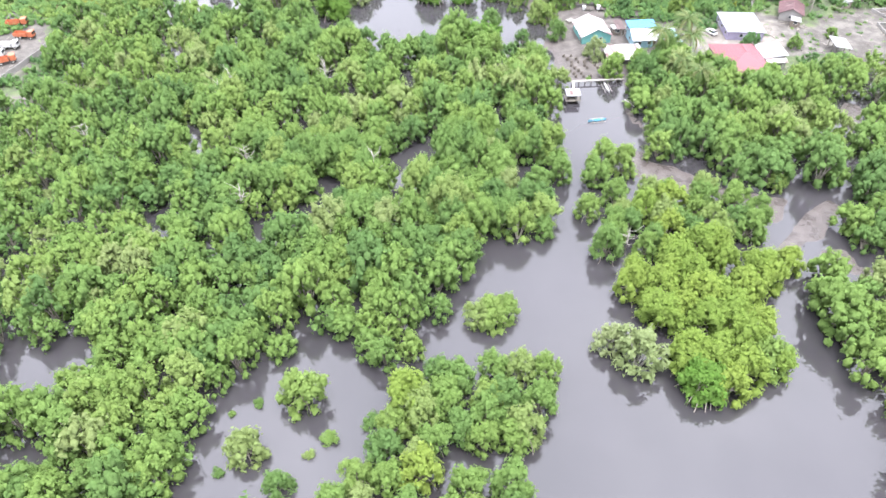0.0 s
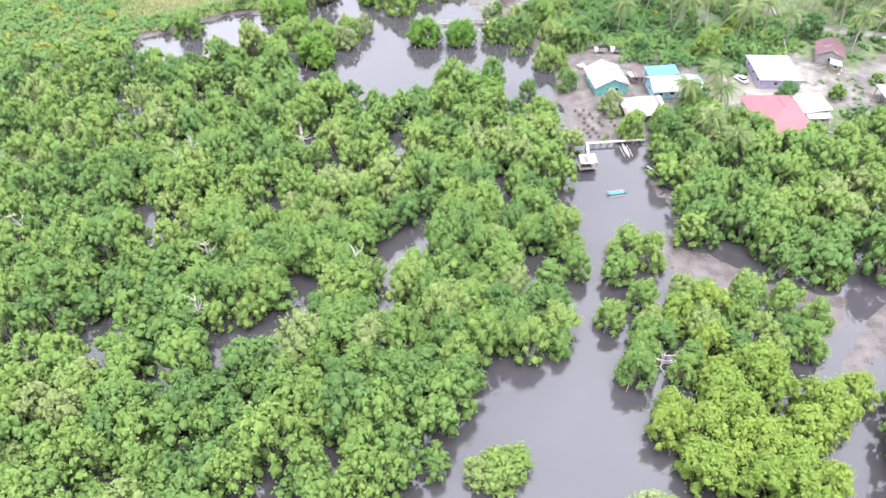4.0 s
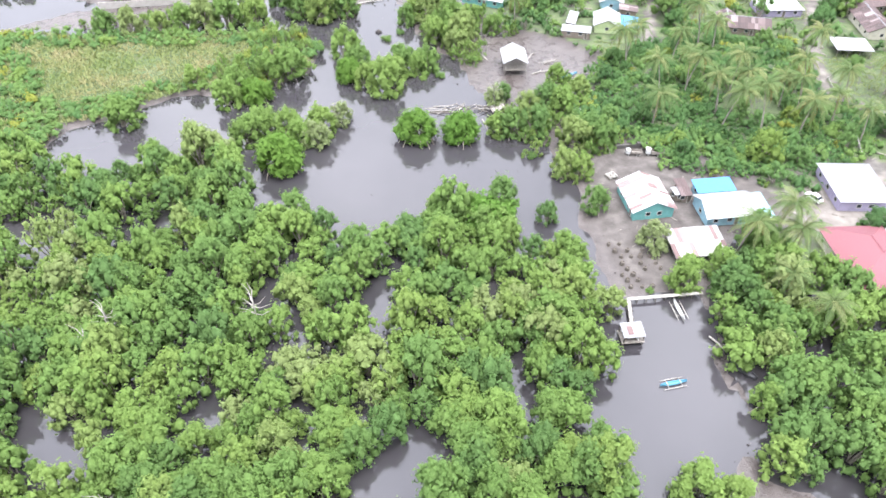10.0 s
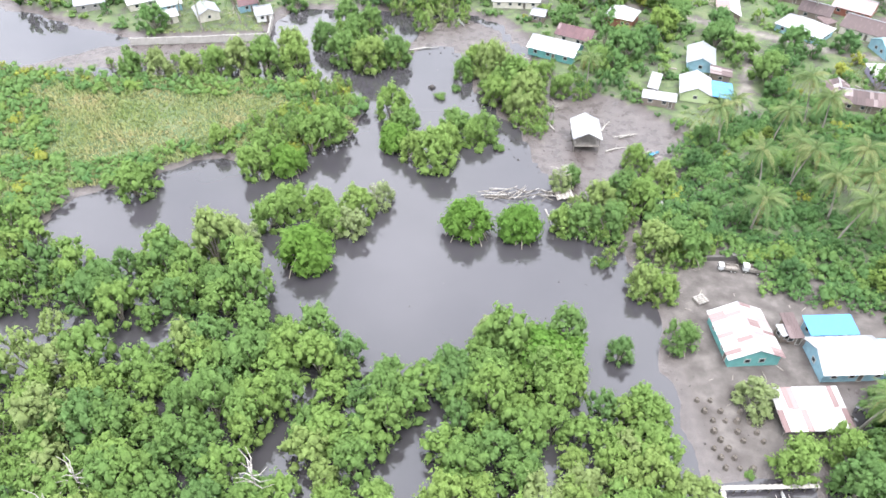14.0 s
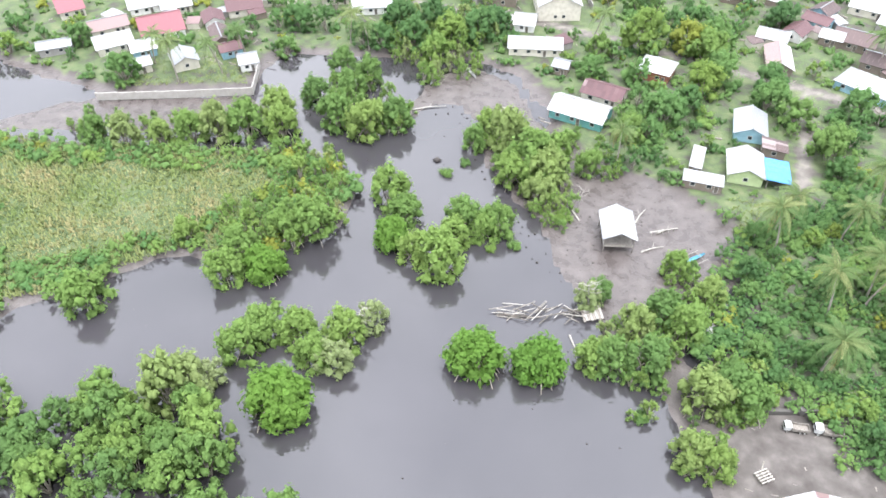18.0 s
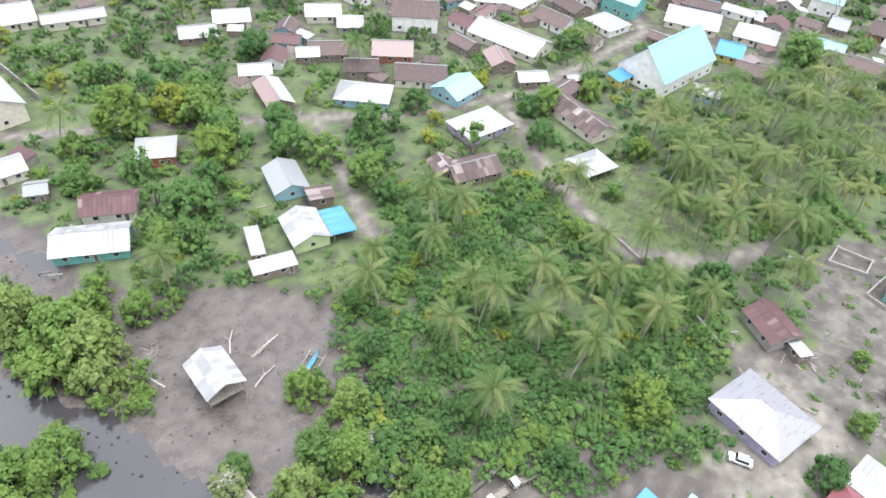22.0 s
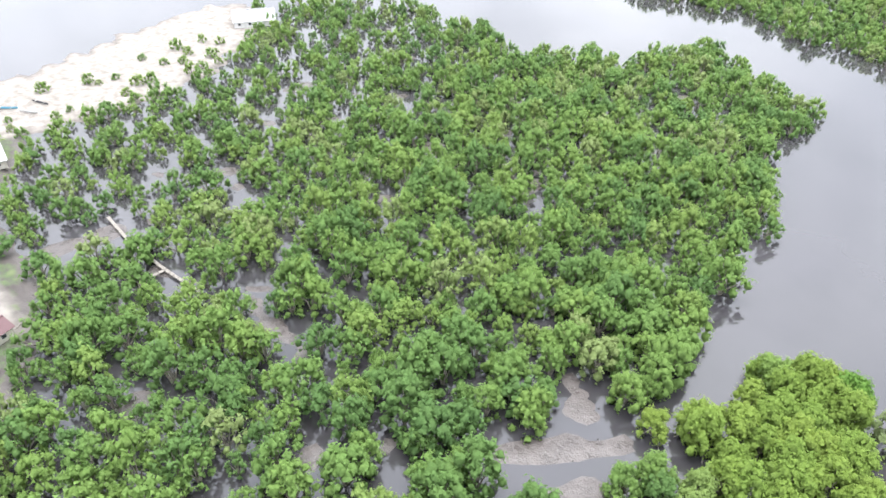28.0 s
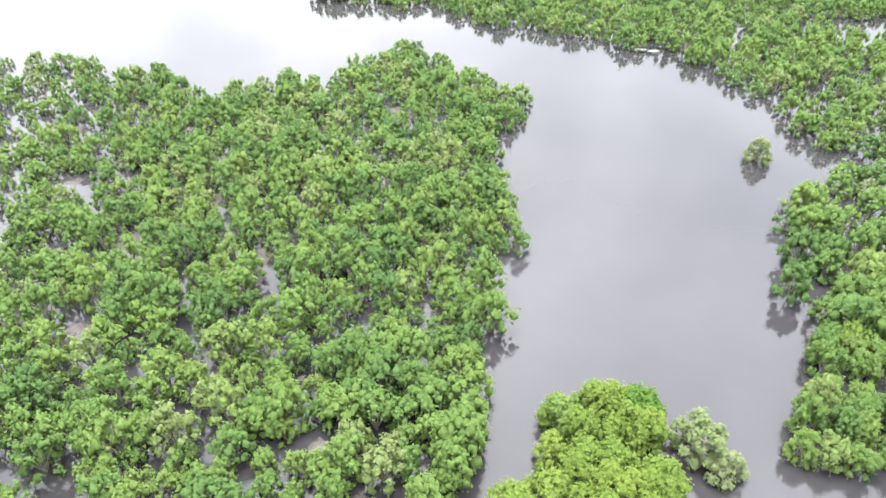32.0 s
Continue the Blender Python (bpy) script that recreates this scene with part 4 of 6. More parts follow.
def house(x, y, ang, w, d, cover="white", wall="cream", roof="gable", eave=2.5, pitch=0.46, sheets=False, open_sides=False, stilts=0.0, name="house", label="", over=0.5, seed=0, plain=False, base=None):
    """A house w metres along its ridge and d across; windows, door, roof and, for some, single roofing sheets."""
    rnd = random.Random(seed or round(x * 7 + y * 13))
    FOOT.append((x, y, math.hypot(w, d) / 2 * 0.9))
    z0 = (height_at(x, y) if base is None else base) - 0.05
    cov, wal = COVER_WORDS[cover], WALL_WORDS[wall]
    t = thing(name, label or f"low {wal} house with {cov} {'hipped' if roof == 'hip' else 'sheet'} roof", "house" if "shed" not in name and "hut" not in name else "shed", pose(x, y, z0, 0, 0, ang), "village houses" if name == "house" else "")
    hw, hd, top = w / 2 - over, d / 2 - over, eave + stilts
    rise = pitch * (d / 2 if roof != "mono" else d)
    # body
    if open_sides:
        n = max(2, round(w / 3.5))
        for k in range(n + 1):
            for s in (-1, 1):
                px = -hw + 2 * hw * k / n
                part("post", box(0.16, 0.16, top + 0.3, px, s * hd, (top + 0.3) / 2 - 0.25), wood_grey, t)
        if stilts:
            part("deck", box(2 * hw, 2 * hd, 0.15, 0, 0, stilts), wood_grey, t)
            for s in (-1, 1):
                part("rail", box(2 * hw, 0.08, 0.12, 0, s * hd, stilts + 0.9), wood_grey, t)
    else:
        bm = bmesh.new()
        peak = rise * hd / (d / 2) if roof == "gable" else 0.0
        z1 = stilts
        if roof == "gable":
            prof = [(-hd, z1), (hd, z1), (hd, top), (0, top + peak), (-hd, top)]
        elif roof == "mono":
            prof = [(-hd, z1), (hd, z1), (hd, top - 0.12 + rise * (d / 2 + hd) / d), (-hd, top - 0.12 + rise * (d / 2 - hd) / d)]
        else:
            prof = [(-hd, z1), (hd, z1), (hd, top), (-hd, top)]
        ends = [[bm.verts.new((sx * hw, py, pz)) for py, pz in prof] for sx in (-1, 1)]
        bm.faces.new(ends[0][::-1])
        bm.faces.new(ends[1])
        for k in range(len(prof)):
            j = (k + 1) % len(prof)
            bm.faces.new((ends[0][k], ends[0][j], ends[1][j], ends[1][k]))
        bmesh.ops.recalc_face_normals(bm, faces=bm.faces)
        part("wall", bm, WALLS[wall], t, f"{wal} wall")
        n = 0 if plain else max(1, int(w // 4))
        for s in (-1, 1):
            for k in range(n):
                px = -hw + 2 * hw * (k + 0.5) / n
                if s < 0 and k == n // 2:
                    opening(t, "door", px + 0.9, s * (hd + 0.03), z1 + 1.02, 0.95, 2.04, ("y", s), False)
                    px -= 0.7
                opening(t, "window", px, s * (hd + 0.03), z1 + 1.55, 1.15, 1.05, ("y", s))
        for s in (-1, 1):
            for k in range(0 if plain else max(1, int(d // 5))):
                py = (k + 0.5 - max(1, int(d // 5)) / 2) * 2.6
                opening(t, "window", s * (hw + 0.03), py, z1 + 1.55, 1.1, 1.05, ("x", s))
        if stilts:
            for k in range(4):
                for s in (-1, 0, 1):
                    part("stilt", box(0.18, 0.18, stilts + 0.4, -hw + 2 * hw * k / 3, s * hd, (stilts - 0.4) / 2), wood_grey, t)
    # roof
    L, D = w / 2, d / 2
    mat = ROOFS[cover if cover != "zebra" else "maroon"]
    if roof == "hip":
        r = max(L - D, 0.3)
        for pts in ([(-L, -D, top), (L, -D, top), (r, 0, top + rise), (-r, 0, top + rise)], [(L, D, top), (-L, D, top), (-r, 0, top + rise), (r, 0, top + rise)]):
            part("roof_slope", slab(pts, 0.08), mat, t)
        for s in (-1, 1):
            bm = bmesh.new()
            a, b, c = (bm.verts.new(p) for p in ((s * L, -D, top), (s * L, D, top), (s * r, 0, top + rise)))
            bm.faces.new((a, b, c) if s > 0 else (b, a, c))
            e = [bm.verts.new(Vector(p) - Vector((0, 0, 0.08))) for p in ((s * L, -D, top), (s * L, D, top), (s * r, 0, top + rise))]
            bm.faces.new((e[1], e[0], e[2]) if s > 0 else (e[0], e[1], e[2]))
            part("roof_hip", bm, mat, t)
        part("ridge_cap", box(2 * r + 0.3, 0.35, 0.1, 0, 0, top + rise + 0.02), mat, t)
    elif roof == "mono":
        sl = part("roof_slope", slab([(-L, -D, top), (L, -D, top), (L, D, top + rise), (-L, D, top + rise)], 0.08), mat, t)
        if sheets:
            v = Vector((0, -d, -rise))
            lay_sheets(sl, (-L, D, top + rise), (1, 0, 0), v.normalized(), w, v.length, cover, rnd)
    else:
        for s in (-1, 1):
            sl = part("roof_slope", slab([(-L, s * D, top), (L, s * D, top), (L, 0, top + rise), (-L, 0, top + rise)], 0.08), mat, t)
            if sheets:
                v = Vector((0, s * D, -rise))
                lay_sheets(sl, (-L, 0, top + rise), (1, 0, 0), v.normalized(), w, v.length, cover, rnd)
        part("ridge_cap", box(w + 0.1, 0.4, 0.09, 0, 0, top + rise + 0.06), ROOFS["grey" if cover in ("patch", "rust") else "white" if cover in ("white", "zebra") else cover], t)
    return t


# The yard by the inlet and the houses at its edge.
house(51.4, 162.3, -84, 11.5, 10.0, "patch", "teal", sheets=True, label="turquoise house with patched white sheet roof on the yard", seed=3)
house(68.3, 158.6, 5, 12.5, 8.5, "white", "skyblue", sheets=True, label="pale blue house with white sheet roof and blue extensions")
house(67.5, 165.2, 5, 9.0, 4.4, "blue", "skyblue", "mono", 2.3, 0.12, name="shed", label="lean-to with bright blue roof behind the pale blue house")
house(75.8, 158.4, 5, 3.6, 8.5, "sky", "skyblue", "mono", 2.0, 0.08, name="shed", label="lean-to with sky-blue roof beside the pale blue house")
house(60.3, 164.6, 5, 2.6, 5.5, "rust", "plank", "mono", 2.4, 0.1, sheets=True, name="shed", label="small lean-to under rusty sheets by the pale blue house")
house(58.2, 147.1, 5, 11.5, 7.8, "patch", "plank", "mono", 2.1, 0.10, sheets=True, name="boat_shed", label="open plank shed with patchwork of white and rusty sheets", open_sides=True)
house(59.8, 164.0, 12, 4.0, 2.6, "white", "plank", "mono", 2.2, 0.1, name="shed", label="small plank shed with white roof beside the turquoise house", over=0.25)
house(98.7, 163.8, 86, 14.5, 12.0, "lilac", "lilac", "hip", 2.9, 0.38, label="lilac-grey hipped house with stained roof beside a concrete yard")
house(90.6, 140.2, 90, 18.0, 13.6, "red", "cream", "hip", 3.0, 0.5, label="large house with plain red hipped roof under trees")
house(101.2, 144.6, -90, 8.6, 7.0, "white", "concrete", "mono", 2.9, 0.10, sheets=True, name="shed", label="annex with bright white sheet roof beside the red roof")
house(101.1, 139.3, 0, 6.2, 2.3, "patch", "concrete", "mono", 2.5, 0.10, sheets=True, name="shed", label="narrow annex with pale striped sheet roof")
house(119.0, 174.1, 68, 9.6, 7.8, "maroon", "concrete", sheets=True, label="small concrete house with maroon sheet roof")
house(118.0, 167.4, 68, 3.6, 3.2, "white", "plank", "mono", 2.0, 0.1, name="shed", label="small white-roofed lean-to beside the maroon house", over=0.2)
house(124.1, 149.3, 84, 7.2, 4.8, "white", "plank", "mono", 2.7, 0.12, sheets=True, open_sides=True, name="shed", label="open shed with white sheet roof at the mangrove edge")
house(149.7, 152.7, 2, 10.5, 9.5, "zebra", "concrete", sheets=True, label="house with maroon and white striped sheet roof")
house(150.6, 161.8, 8, 8.0, 7.0, "patch", "teal", "mono", 2.5, 0.10, sheets=True, name="shed", label="shed with rusty patched roof beside the striped house")
house(140.2, 181.0, -79, 3.5, 3.2, "white", "plank", "mono", 2.2, 0.12, name="shed", label="tiny white-roofed shed by the palms", over=0.2)
# The stilt house over the flats, and the green house behind.
house(29.1, 225.9, 90, 9.3, 7.0, "white", "plank", "gable", 2.3, 0.5, sheets=True, open_sides=True, stilts=1.7, name="stilt_house", label="open timber house on stilts with white roof over mud")
house(61.0, 249.7, 79, 10.2, 8.4, "white", "mint", sheets=True, label="mint green house with white roof and gable windows")
house(67.6, 247.6, 79, 8.6, 5.4, "blue", "concrete", "mono", 2.5, 0.06, sheets=True, name="shed", label="carport with bright blue roof beside the mint green house", open_sides=True)
house(66.2, 266.8, 77, 11.2, 8.2, "grey", "skyblue", label="pale blue house with grey zinc gabled roof")
house(69.6, 257.6, 77, 5.0, 6.0, "rust", "plank", "mono", 2.4, 0.1, sheets=True, name="shed", label="shed under rusty corrugated sheets beside the grey roof")
house(50.6, 252.2, 72, 9.2, 3.0, "white", "plank", "mono", 2.3, 0.08, name="shed", label="long narrow shed with white roof", over=0.2)
house(50.4, 244.2, -14, 9.0, 4.2, "white", "plank", "mono", 2.2, 0.06, name="shed", label="low shed with white roof and blue end", over=0.2)
house(24.7, 270.7, -26, 15.0, 9.2, "white", "teal", sheets=True, label="long turquoise house with white sheet roof near the creek")
house(31.6, 280.0, -26, 11.5, 8.0, "maroon", "cream", sheets=True, label="house with maroon sheet roof behind the turquoise one")
house(47.2, 293.2, -26, 9.5, 9.0, "white", "brick", "hip", 3.0, 0.55, label="white hipped house on a red base among trees")
house(13.8, 304.8, -1, 16.0, 8.0, "white", "cream", label="long low white-roofed hall")
house(21.1, 293.5, -21, 5.0, 5.5, "grey", "plank", name="shed", label="small grey-roofed plank shed")
house(20.9, 336.0, -85, 24.0, 14.0, "white", "cream", eave=5.0, pitch=0.5, label="large hall with bright white roof and gabled porch")
house(11.2, 319.9, -8, 7.0, 8.5, "white", "white", label="white gabled house by the large hall")
# Along the lane.
house(118.6, 259.1, -2, 14.5, 10.5, "white", "lilac", "hip", label="lilac house with bright white hipped roof by the lane")
house(104.2, 245.6, -13, 13.0, 8.5, "rust", "plank", sheets=True, label="plank house under rusty brown sheets")
house(99.0, 250.0, 77, 7.0, 6.0, "rust", "plank", sheets=True, label="wing of the plank house under rusty sheets")
house(129.5, 230.2, -8, 10.5, 8.6, "white", "concrete", "hip", 2.6, 0.4, label="open pavilion with white hipped roof on the lawn", open_sides=True, name="pavilion")
house(143.5, 246.2, 84, 19.0, 9.0, "rust", "cream", sheets=True, label="long house with rusty brown roof among trees")
house(186.3, 250.7, 2, 27.0, 17.0, "sky", "white", eave=4.6, pitch=0.95, name="church", label="tall church with steep sky-blue roof and white gable")
house(169.5, 254.5, 2, 6.5, 5.0, "blue", "yellow", "mono", 2.8, 0.15, name="porch_shed", label="blue-roofed yellow porch at the church front")
house(201.5, 160.0, -74, 30.0, 18.0, "white", "brick", eave=3.6, pitch=0.3, name="school", label="large school with white sheet roof and red walls")
house(196.0, 141.5, -74, 3.6, 15.5, "sky", "white", "mono", 4.1, 0.08, name="school_wing", label="end of the school under sky-blue sheets", over=0.3)
house(199.0, 178.5, -74, 8.0, 17.0, "rust", "cream", eave=3.2, pitch=0.25, sheets=True, label="school wing under rusty brown sheets")
house(189.6, 152.5, -72, 9.3, 4.6, "green", "white", "mono", 2.7, 0.08, name="awning_shed", label="green awning along the school", open_sides=True)
house(186.8, 123.5, -81, 17.5, 6.5, "maroon", "cream", label="long classroom block with maroon roof")
# The far streets of the village.
house(192.1, 331.1, 10, 20.0, 9.0, "blue", "white", "gable")
house(193.7, 314.6, 15, 16.5, 11.5, "rust", "cream", "gable")
house(208.5, 299.8, 11, 14.5, 11.5, "rust", "white", "gable")
house(211.0, 287.4, -77, 13.0, 11.0, "sky", "teal", "gable", eave=5.2)
house(195.3, 281.3, -90, 12.0, 11.0, "white", "white", "hip")
house(181.6, 292.2, -83, 13.0, 9.8, "rust", "white", "gable")
house(181.0, 309.5, 13, 12.0, 10.5, "white", "cream", "hip")
house(194.8, 296.4, 85, 11.5, 9.0, "rust", "plank", "gable")
house(157.6, 262.0, -14, 5.5, 4.6, "patch", "plank", "gable")
house(174.1, 316.9, -43, 9.7, 9.8, "white", "cream", "gable")
house(159.5, 290.3, -77, 25.0, 13.0, "white", "cream", "gable")
house(144.6, 295.4, -86, 9.5, 7.0, "rust", "plank", "gable")
house(147.0, 282.1, 65, 10.0, 8.0, "patch", "plank", "gable")
house(147.6, 269.2, -28, 9.0, 6.6, "patch", "plank", "gable")
house(125.1, 276.1, 10, 11.5, 10.3, "sky", "skyblue", "gable")
house(223.0, 266.9, -61, 18.0, 14.0, "patch", "cream", "gable")
house(236.1, 272.4, -62, 12.7, 7.8, "rust", "blue", "gable")
house(232.1, 247.8, -67, 14.0, 12.2, "white", "cream", "hip")
house(214.0, 246.0, -65, 8.4, 10.7, "blue", "yellow", "gable")
house(208.1, 235.1, -67, 9.9, 8.5, "rust", "plank", "gable")
house(184.5, 234.8, -64, 8.2, 6.0, "white", "skyblue", "gable")
house(242.4, 215.3, -75, 12.0, 10.4, "rust", "cream", "gable")
house(244.7, 189.3, -82, 11.8, 10.2, "patch", "cream", "gable")
house(247.0, 179.2, -85, 9.9, 13.7, "sky", "teal", "gable")
house(262.1, 173.6, -86, 14.6, 13.4, "rust", "plank", "gable")
house(283.5, 169.2, -88, 13.5, 13.3, "white", "cream", "hip")
house(288.4, 183.8, -85, 11.5, 9.2, "rust", "cream", "gable")
house(258.6, 148.8, 88, 16.5, 11.2, "white", "concrete", "gable")
house(267.8, 131.0, 84, 10.7, 10.1, "patch", "plank", "gable")
house(242.1, 147.8, 87, 17.5, 13.2, "white", "concrete", "gable")
house(228.1, 186.0, -82, 9.2, 11.9, "rust", "cream", "gable")
house(229.8, 172.7, -86, 10.2, 12.0, "rust", "plank", "gable")
house(223.4, 161.2, -89, 9.0, 7.1, "patch", "teal", "gable")
house(206.7, 185.1, -82, 9.3, 7.6, "blue", "skyblue", "gable")
house(183.3, 172.4, -85, 10.6, 6.0, "rust", "plank", "gable")
house(272.4, 108.0, 78, 9.9, 14.0, "white", "mint", "gable")
house(296.3, 89.4, 76, 14.5, 14.0, "rust", "cream", "gable")
house(262.7, 88.8, 74, 17.4, 14.0, "white", "cream", "gable")
house(243.7, 94.6, 74, 5.0, 6.0, "sky", "plank", "gable")
house(-111.7, 326.9, 29, 12.2, 14.0, "white", "white", "hip")
house(-102.1, 327.1, 27, 10.0, 14.0, "white", "cream", "gable")
house(-100.2, 309.8, 29, 13.2, 13.9, "red", "white", "gable")
house(-116.3, 308.9, 33, 11.7, 8.2, "patch", "cream", "gable")
house(-110.4, 298.6, 33, 11.1, 9.0, "white", "cream", "gable")
house(-79.5, 327.4, 22, 11.6, 14.0, "maroon", "cream", "gable")
house(-37.9, 330.0, 11, 13.1, 10.7, "grey", "white", "gable")
house(-67.8, 290.8, 23, 5.8, 7.2, "grey", "white", "gable")
house(-51.1, 334.9, 14, 9.6, 8.2, "rust", "cream", "gable")
house(-134.4, 320.9, 35, 8.4, 11.4, "red", "cream", "gable")
house(-63.0, 347.0, 20, 12.0, 9.0, "maroon", "cream", "gable")
house(-25.5, 347.0, 95, 14.0, 9.0, "white", "cream", "gable")
house(-36.0, 350.0, 95, 12.0, 8.5, "rust", "plank", "gable")
house(5.0, 343.0, 85, 20.0, 9.5, "patch", "plank", "gable")
house(-10.0, 347.0, 88, 16.0, 9.0, "grey", "skyblue", "gable")
house(-72.2, 333.4, 19, 7.9, 10.1, "white", "cream", "gable")
house(84.3, 314.5, -25, 9.2, 7.3, "white", "cream", "gable")
house(82.2, 300.8, 79, 14.0, 7.5, "patch", "plank", "gable")
house(101.6, 315.3, -29, 6.9, 6.6, "white", "plank", "gable")
house(108.0, 314.2, -31, 12.2, 9.4, "rust", "plank", "gable")
house(102.5, 288.1, -44, 15.0, 10.5, "white", "skyblue", "hip")
house(122.0, 288.2, -39, 14.9, 10.7, "rust", "cream", "gable")
house(110.3, 300.7, -34, 10.1, 8.5, "rust", "plank", "gable")
house(123.9, 304.2, -37, 12.3, 10.7, "patch", "brick", "gable")
house(120.3, 336.8, -31, 11.6, 9.8, "white", "cream", "gable")
house(123.1, 325.5, -33, 8.5, 9.2, "white", "concrete", "hip")
house(142.6, 317.4, -39, 15.3, 12.8, "rust", "white", "gable", eave=5.2)
house(81.1, 343.6, -20, 11.2, 9.0, "white", "plank", "gable")
house(40.4, 381.8, -8, 12.4, 14.0, "white", "cream", "gable")
house(54.8, 371.7, -12, 18.0, 7.0, "white", "cream", "gable")
house(94.1, 347.8, -23, 11.5, 9.7, "white", "cream", "gable")
house(276.4, 282.8, -63, 11.8, 12.1, "grey", "cream", "gable")
house(278.6, 247.8, -70, 11.3, 14.0, "sky", "white", "gable", eave=5.2)
house(275.2, 222.9, -75, 12.0, 12.5, "rust", "brick", "gable")
house(291.8, 213.1, -78, 9.2, 11.4, "rust", "plank", "gable")
house(290.9, 199.7, -81, 12.5, 13.4, "blue", "skyblue", "gable")
house(265.0, 235.7, -72, 6.4, 10.0, "grey", "plank", "gable")
house(292.8, 226.6, -76, 13.9, 9.4, "rust", "cream", "gable")
house(240.2, 218.3, -74, 17.3, 9.7, "rust", "cream", "gable")
house(249.9, 207.0, -78, 11.8, 6.7, "rust", "plank", "gable")
house(300.5, -44.8, 53, 18.1, 14.0, "white", "white", "gable")
house(245.1, 229.3, -72, 10.6, 7.8, "sky", "white", "gable")
# Rows of small houses that fill the far quarters.
fill_rng = random.Random(8)
GROVE_OUT = [(146, 240), (180, 238), (202, 230), (226, 224), (238, 196), (204, 180), (168, 174), (140, 180), (128, 196), (136, 222)]
for quarter_x, quarter_y, cols, rows_n, ang in ((150, 305, 9, 6, -80), (220, 225, 8, 7, -78), (212, 160, 6, 6, -84), (96, 305, 5, 4, -44), (-130, 305, 6, 4, 28), (245, 270, 6, 7, -70)):
    ca, sa = math.cos(radians(ang)), math.sin(radians(ang))
    for i in range(cols):
        for j in range(rows_n):
            u, v = (i - cols / 2) * 12.0 + fill_rng.uniform(-2.5, 2.5), (j - rows_n / 2) * 10.5 + fill_rng.uniform(-2, 2)
            x, y = quarter_x + 25 + u * ca - v * sa, quarter_y + u * sa + v * ca
            w, d = fill_rng.uniform(7, 11.5), fill_rng.uniform(5.5, 8)
            pt = np.array([[x]]), np.array([[y]])
            if inside_distance(VILLAGE, *pt)[0, 0] < 8 or near_roads(*pt)[0, 0] < 6 or inside_distance(GROVE_OUT, *pt)[0, 0] > -3:
                continue
            if any((x - fx) ** 2 + (y - fy) ** 2 < (r + w * 0.42) ** 2 for fx, fy, r in FOOT) or (x < 140 and y < 280) or (176 < x < 226 and 108 < y < 178):
                continue
            cover = fill_rng.choice(("rust", "rust", "rust", "rust", "maroon", "rust", "grey", "patch", "white", "maroon"))
            house(round(x, 1), round(y, 1), ang + fill_rng.choice((0, 90)) + fill_rng.uniform(-4, 4), w, d, cover, fill_rng.choice(("cream", "plank", "white", "concrete", "skyblue")))
# Lean-tos and kitchens beside the far houses.
for fx, fy, r in list(FOOT):
    if fill_rng.random() < 0.62 and (fx > 80 and fy > 262 or fx > 205 or fy > 300):
        a = fill_rng.uniform(0, 6.28)
        x, y = fx + math.cos(a) * (r * 0.95 + 1.5), fy + math.sin(a) * (r * 0.95 + 1.5)
        pt = np.array([[x]]), np.array([[y]])
        if near_roads(*pt)[0, 0] > 4 and inside_distance(VILLAGE, *pt)[0, 0] > 5 and inside_distance(GROVE_OUT, *pt)[0, 0] < -3:
            cover = fill_rng.choice(("rust", "rust", "patch", "grey", "white", "maroon"))
            house(round(x, 1), round(y, 1), fill_rng.uniform(-80, 80), fill_rng.uniform(4, 6.5), fill_rng.uniform(3.2, 4.6), cover, fill_rng.choice(("plank", "concrete", "cream")), "mono", 2.0, 0.14, name="annex_shed", label=f"small lean-to with {COVER_WORDS[cover]} roof between houses", over=0.2, plain=True)

# ---- single trees, palms and undergrowth ----
rng = np.random.RandomState(23)
dense_kinds = [tree_kind(*mangrove(200 + k, 10, 5, 44, 0.38, 2.9, 5.6, roots=16, skirt=11), leaf_dark, bark_grey) for k in range(2)]
lush_kinds = [tree_kind(*mangrove(210 + k, 7, 5, 30, 0.44, 3.1, 7.4, roots=6, skirt=7), leaf_mangrove, bark_grey) for k in range(5)]
pale_kinds = [tree_kind(*mangrove(220 + k, 7, 4, 52, 0.46, 3.2, 7.4, True), leaf_pale, bark_bleached) for k in range(2)]
shrub_kinds = [tree_kind(*bush(230 + k, 8, 60, 0.4), leaf_mangrove, bark_grey) for k in range(3)]
DENSE = [(1, 191, 1.75), (12, 191, 1.65), (-32, 180, 1.95), (16, 155, 1.95), (47, 27, 1.5), (-42, 211, 1.5), (-18, 222, 1.4)]
PALE = [(37, 33, 1.45), (33, 37, 1.0), (-24, 189, 1.1), (-19, 199, 1.0), (6, 161, 1.0), (50, 149, 1.1), (-45, 184, 0.9), (13, -76, 1.2), (22, 207, 0.9)]
BAY_TREES = [(-41, 191, 1.2), (-38, 196, 1.15), (-32, 196, 1.1), (-23, 195, 1.15), (-28, 190, 1.0), (-20, 235, 1.3), (-7, 215, 1.45), (-13, 217, 1.0), (-3, 229, 1.2), (4, 227, 1.15), (1, 225, 0.9), (-5, 223, 1.1), (-16, 229, 1.1),
             (-75, 200, 1.35), (-50, 209, 1.1), (-48, 215, 1.15), (-35, 223, 1.35), (-61, 219, 0.8), (-40, 221, 1.1), (29, 158, 0.7), (31, 146, 1.0)]
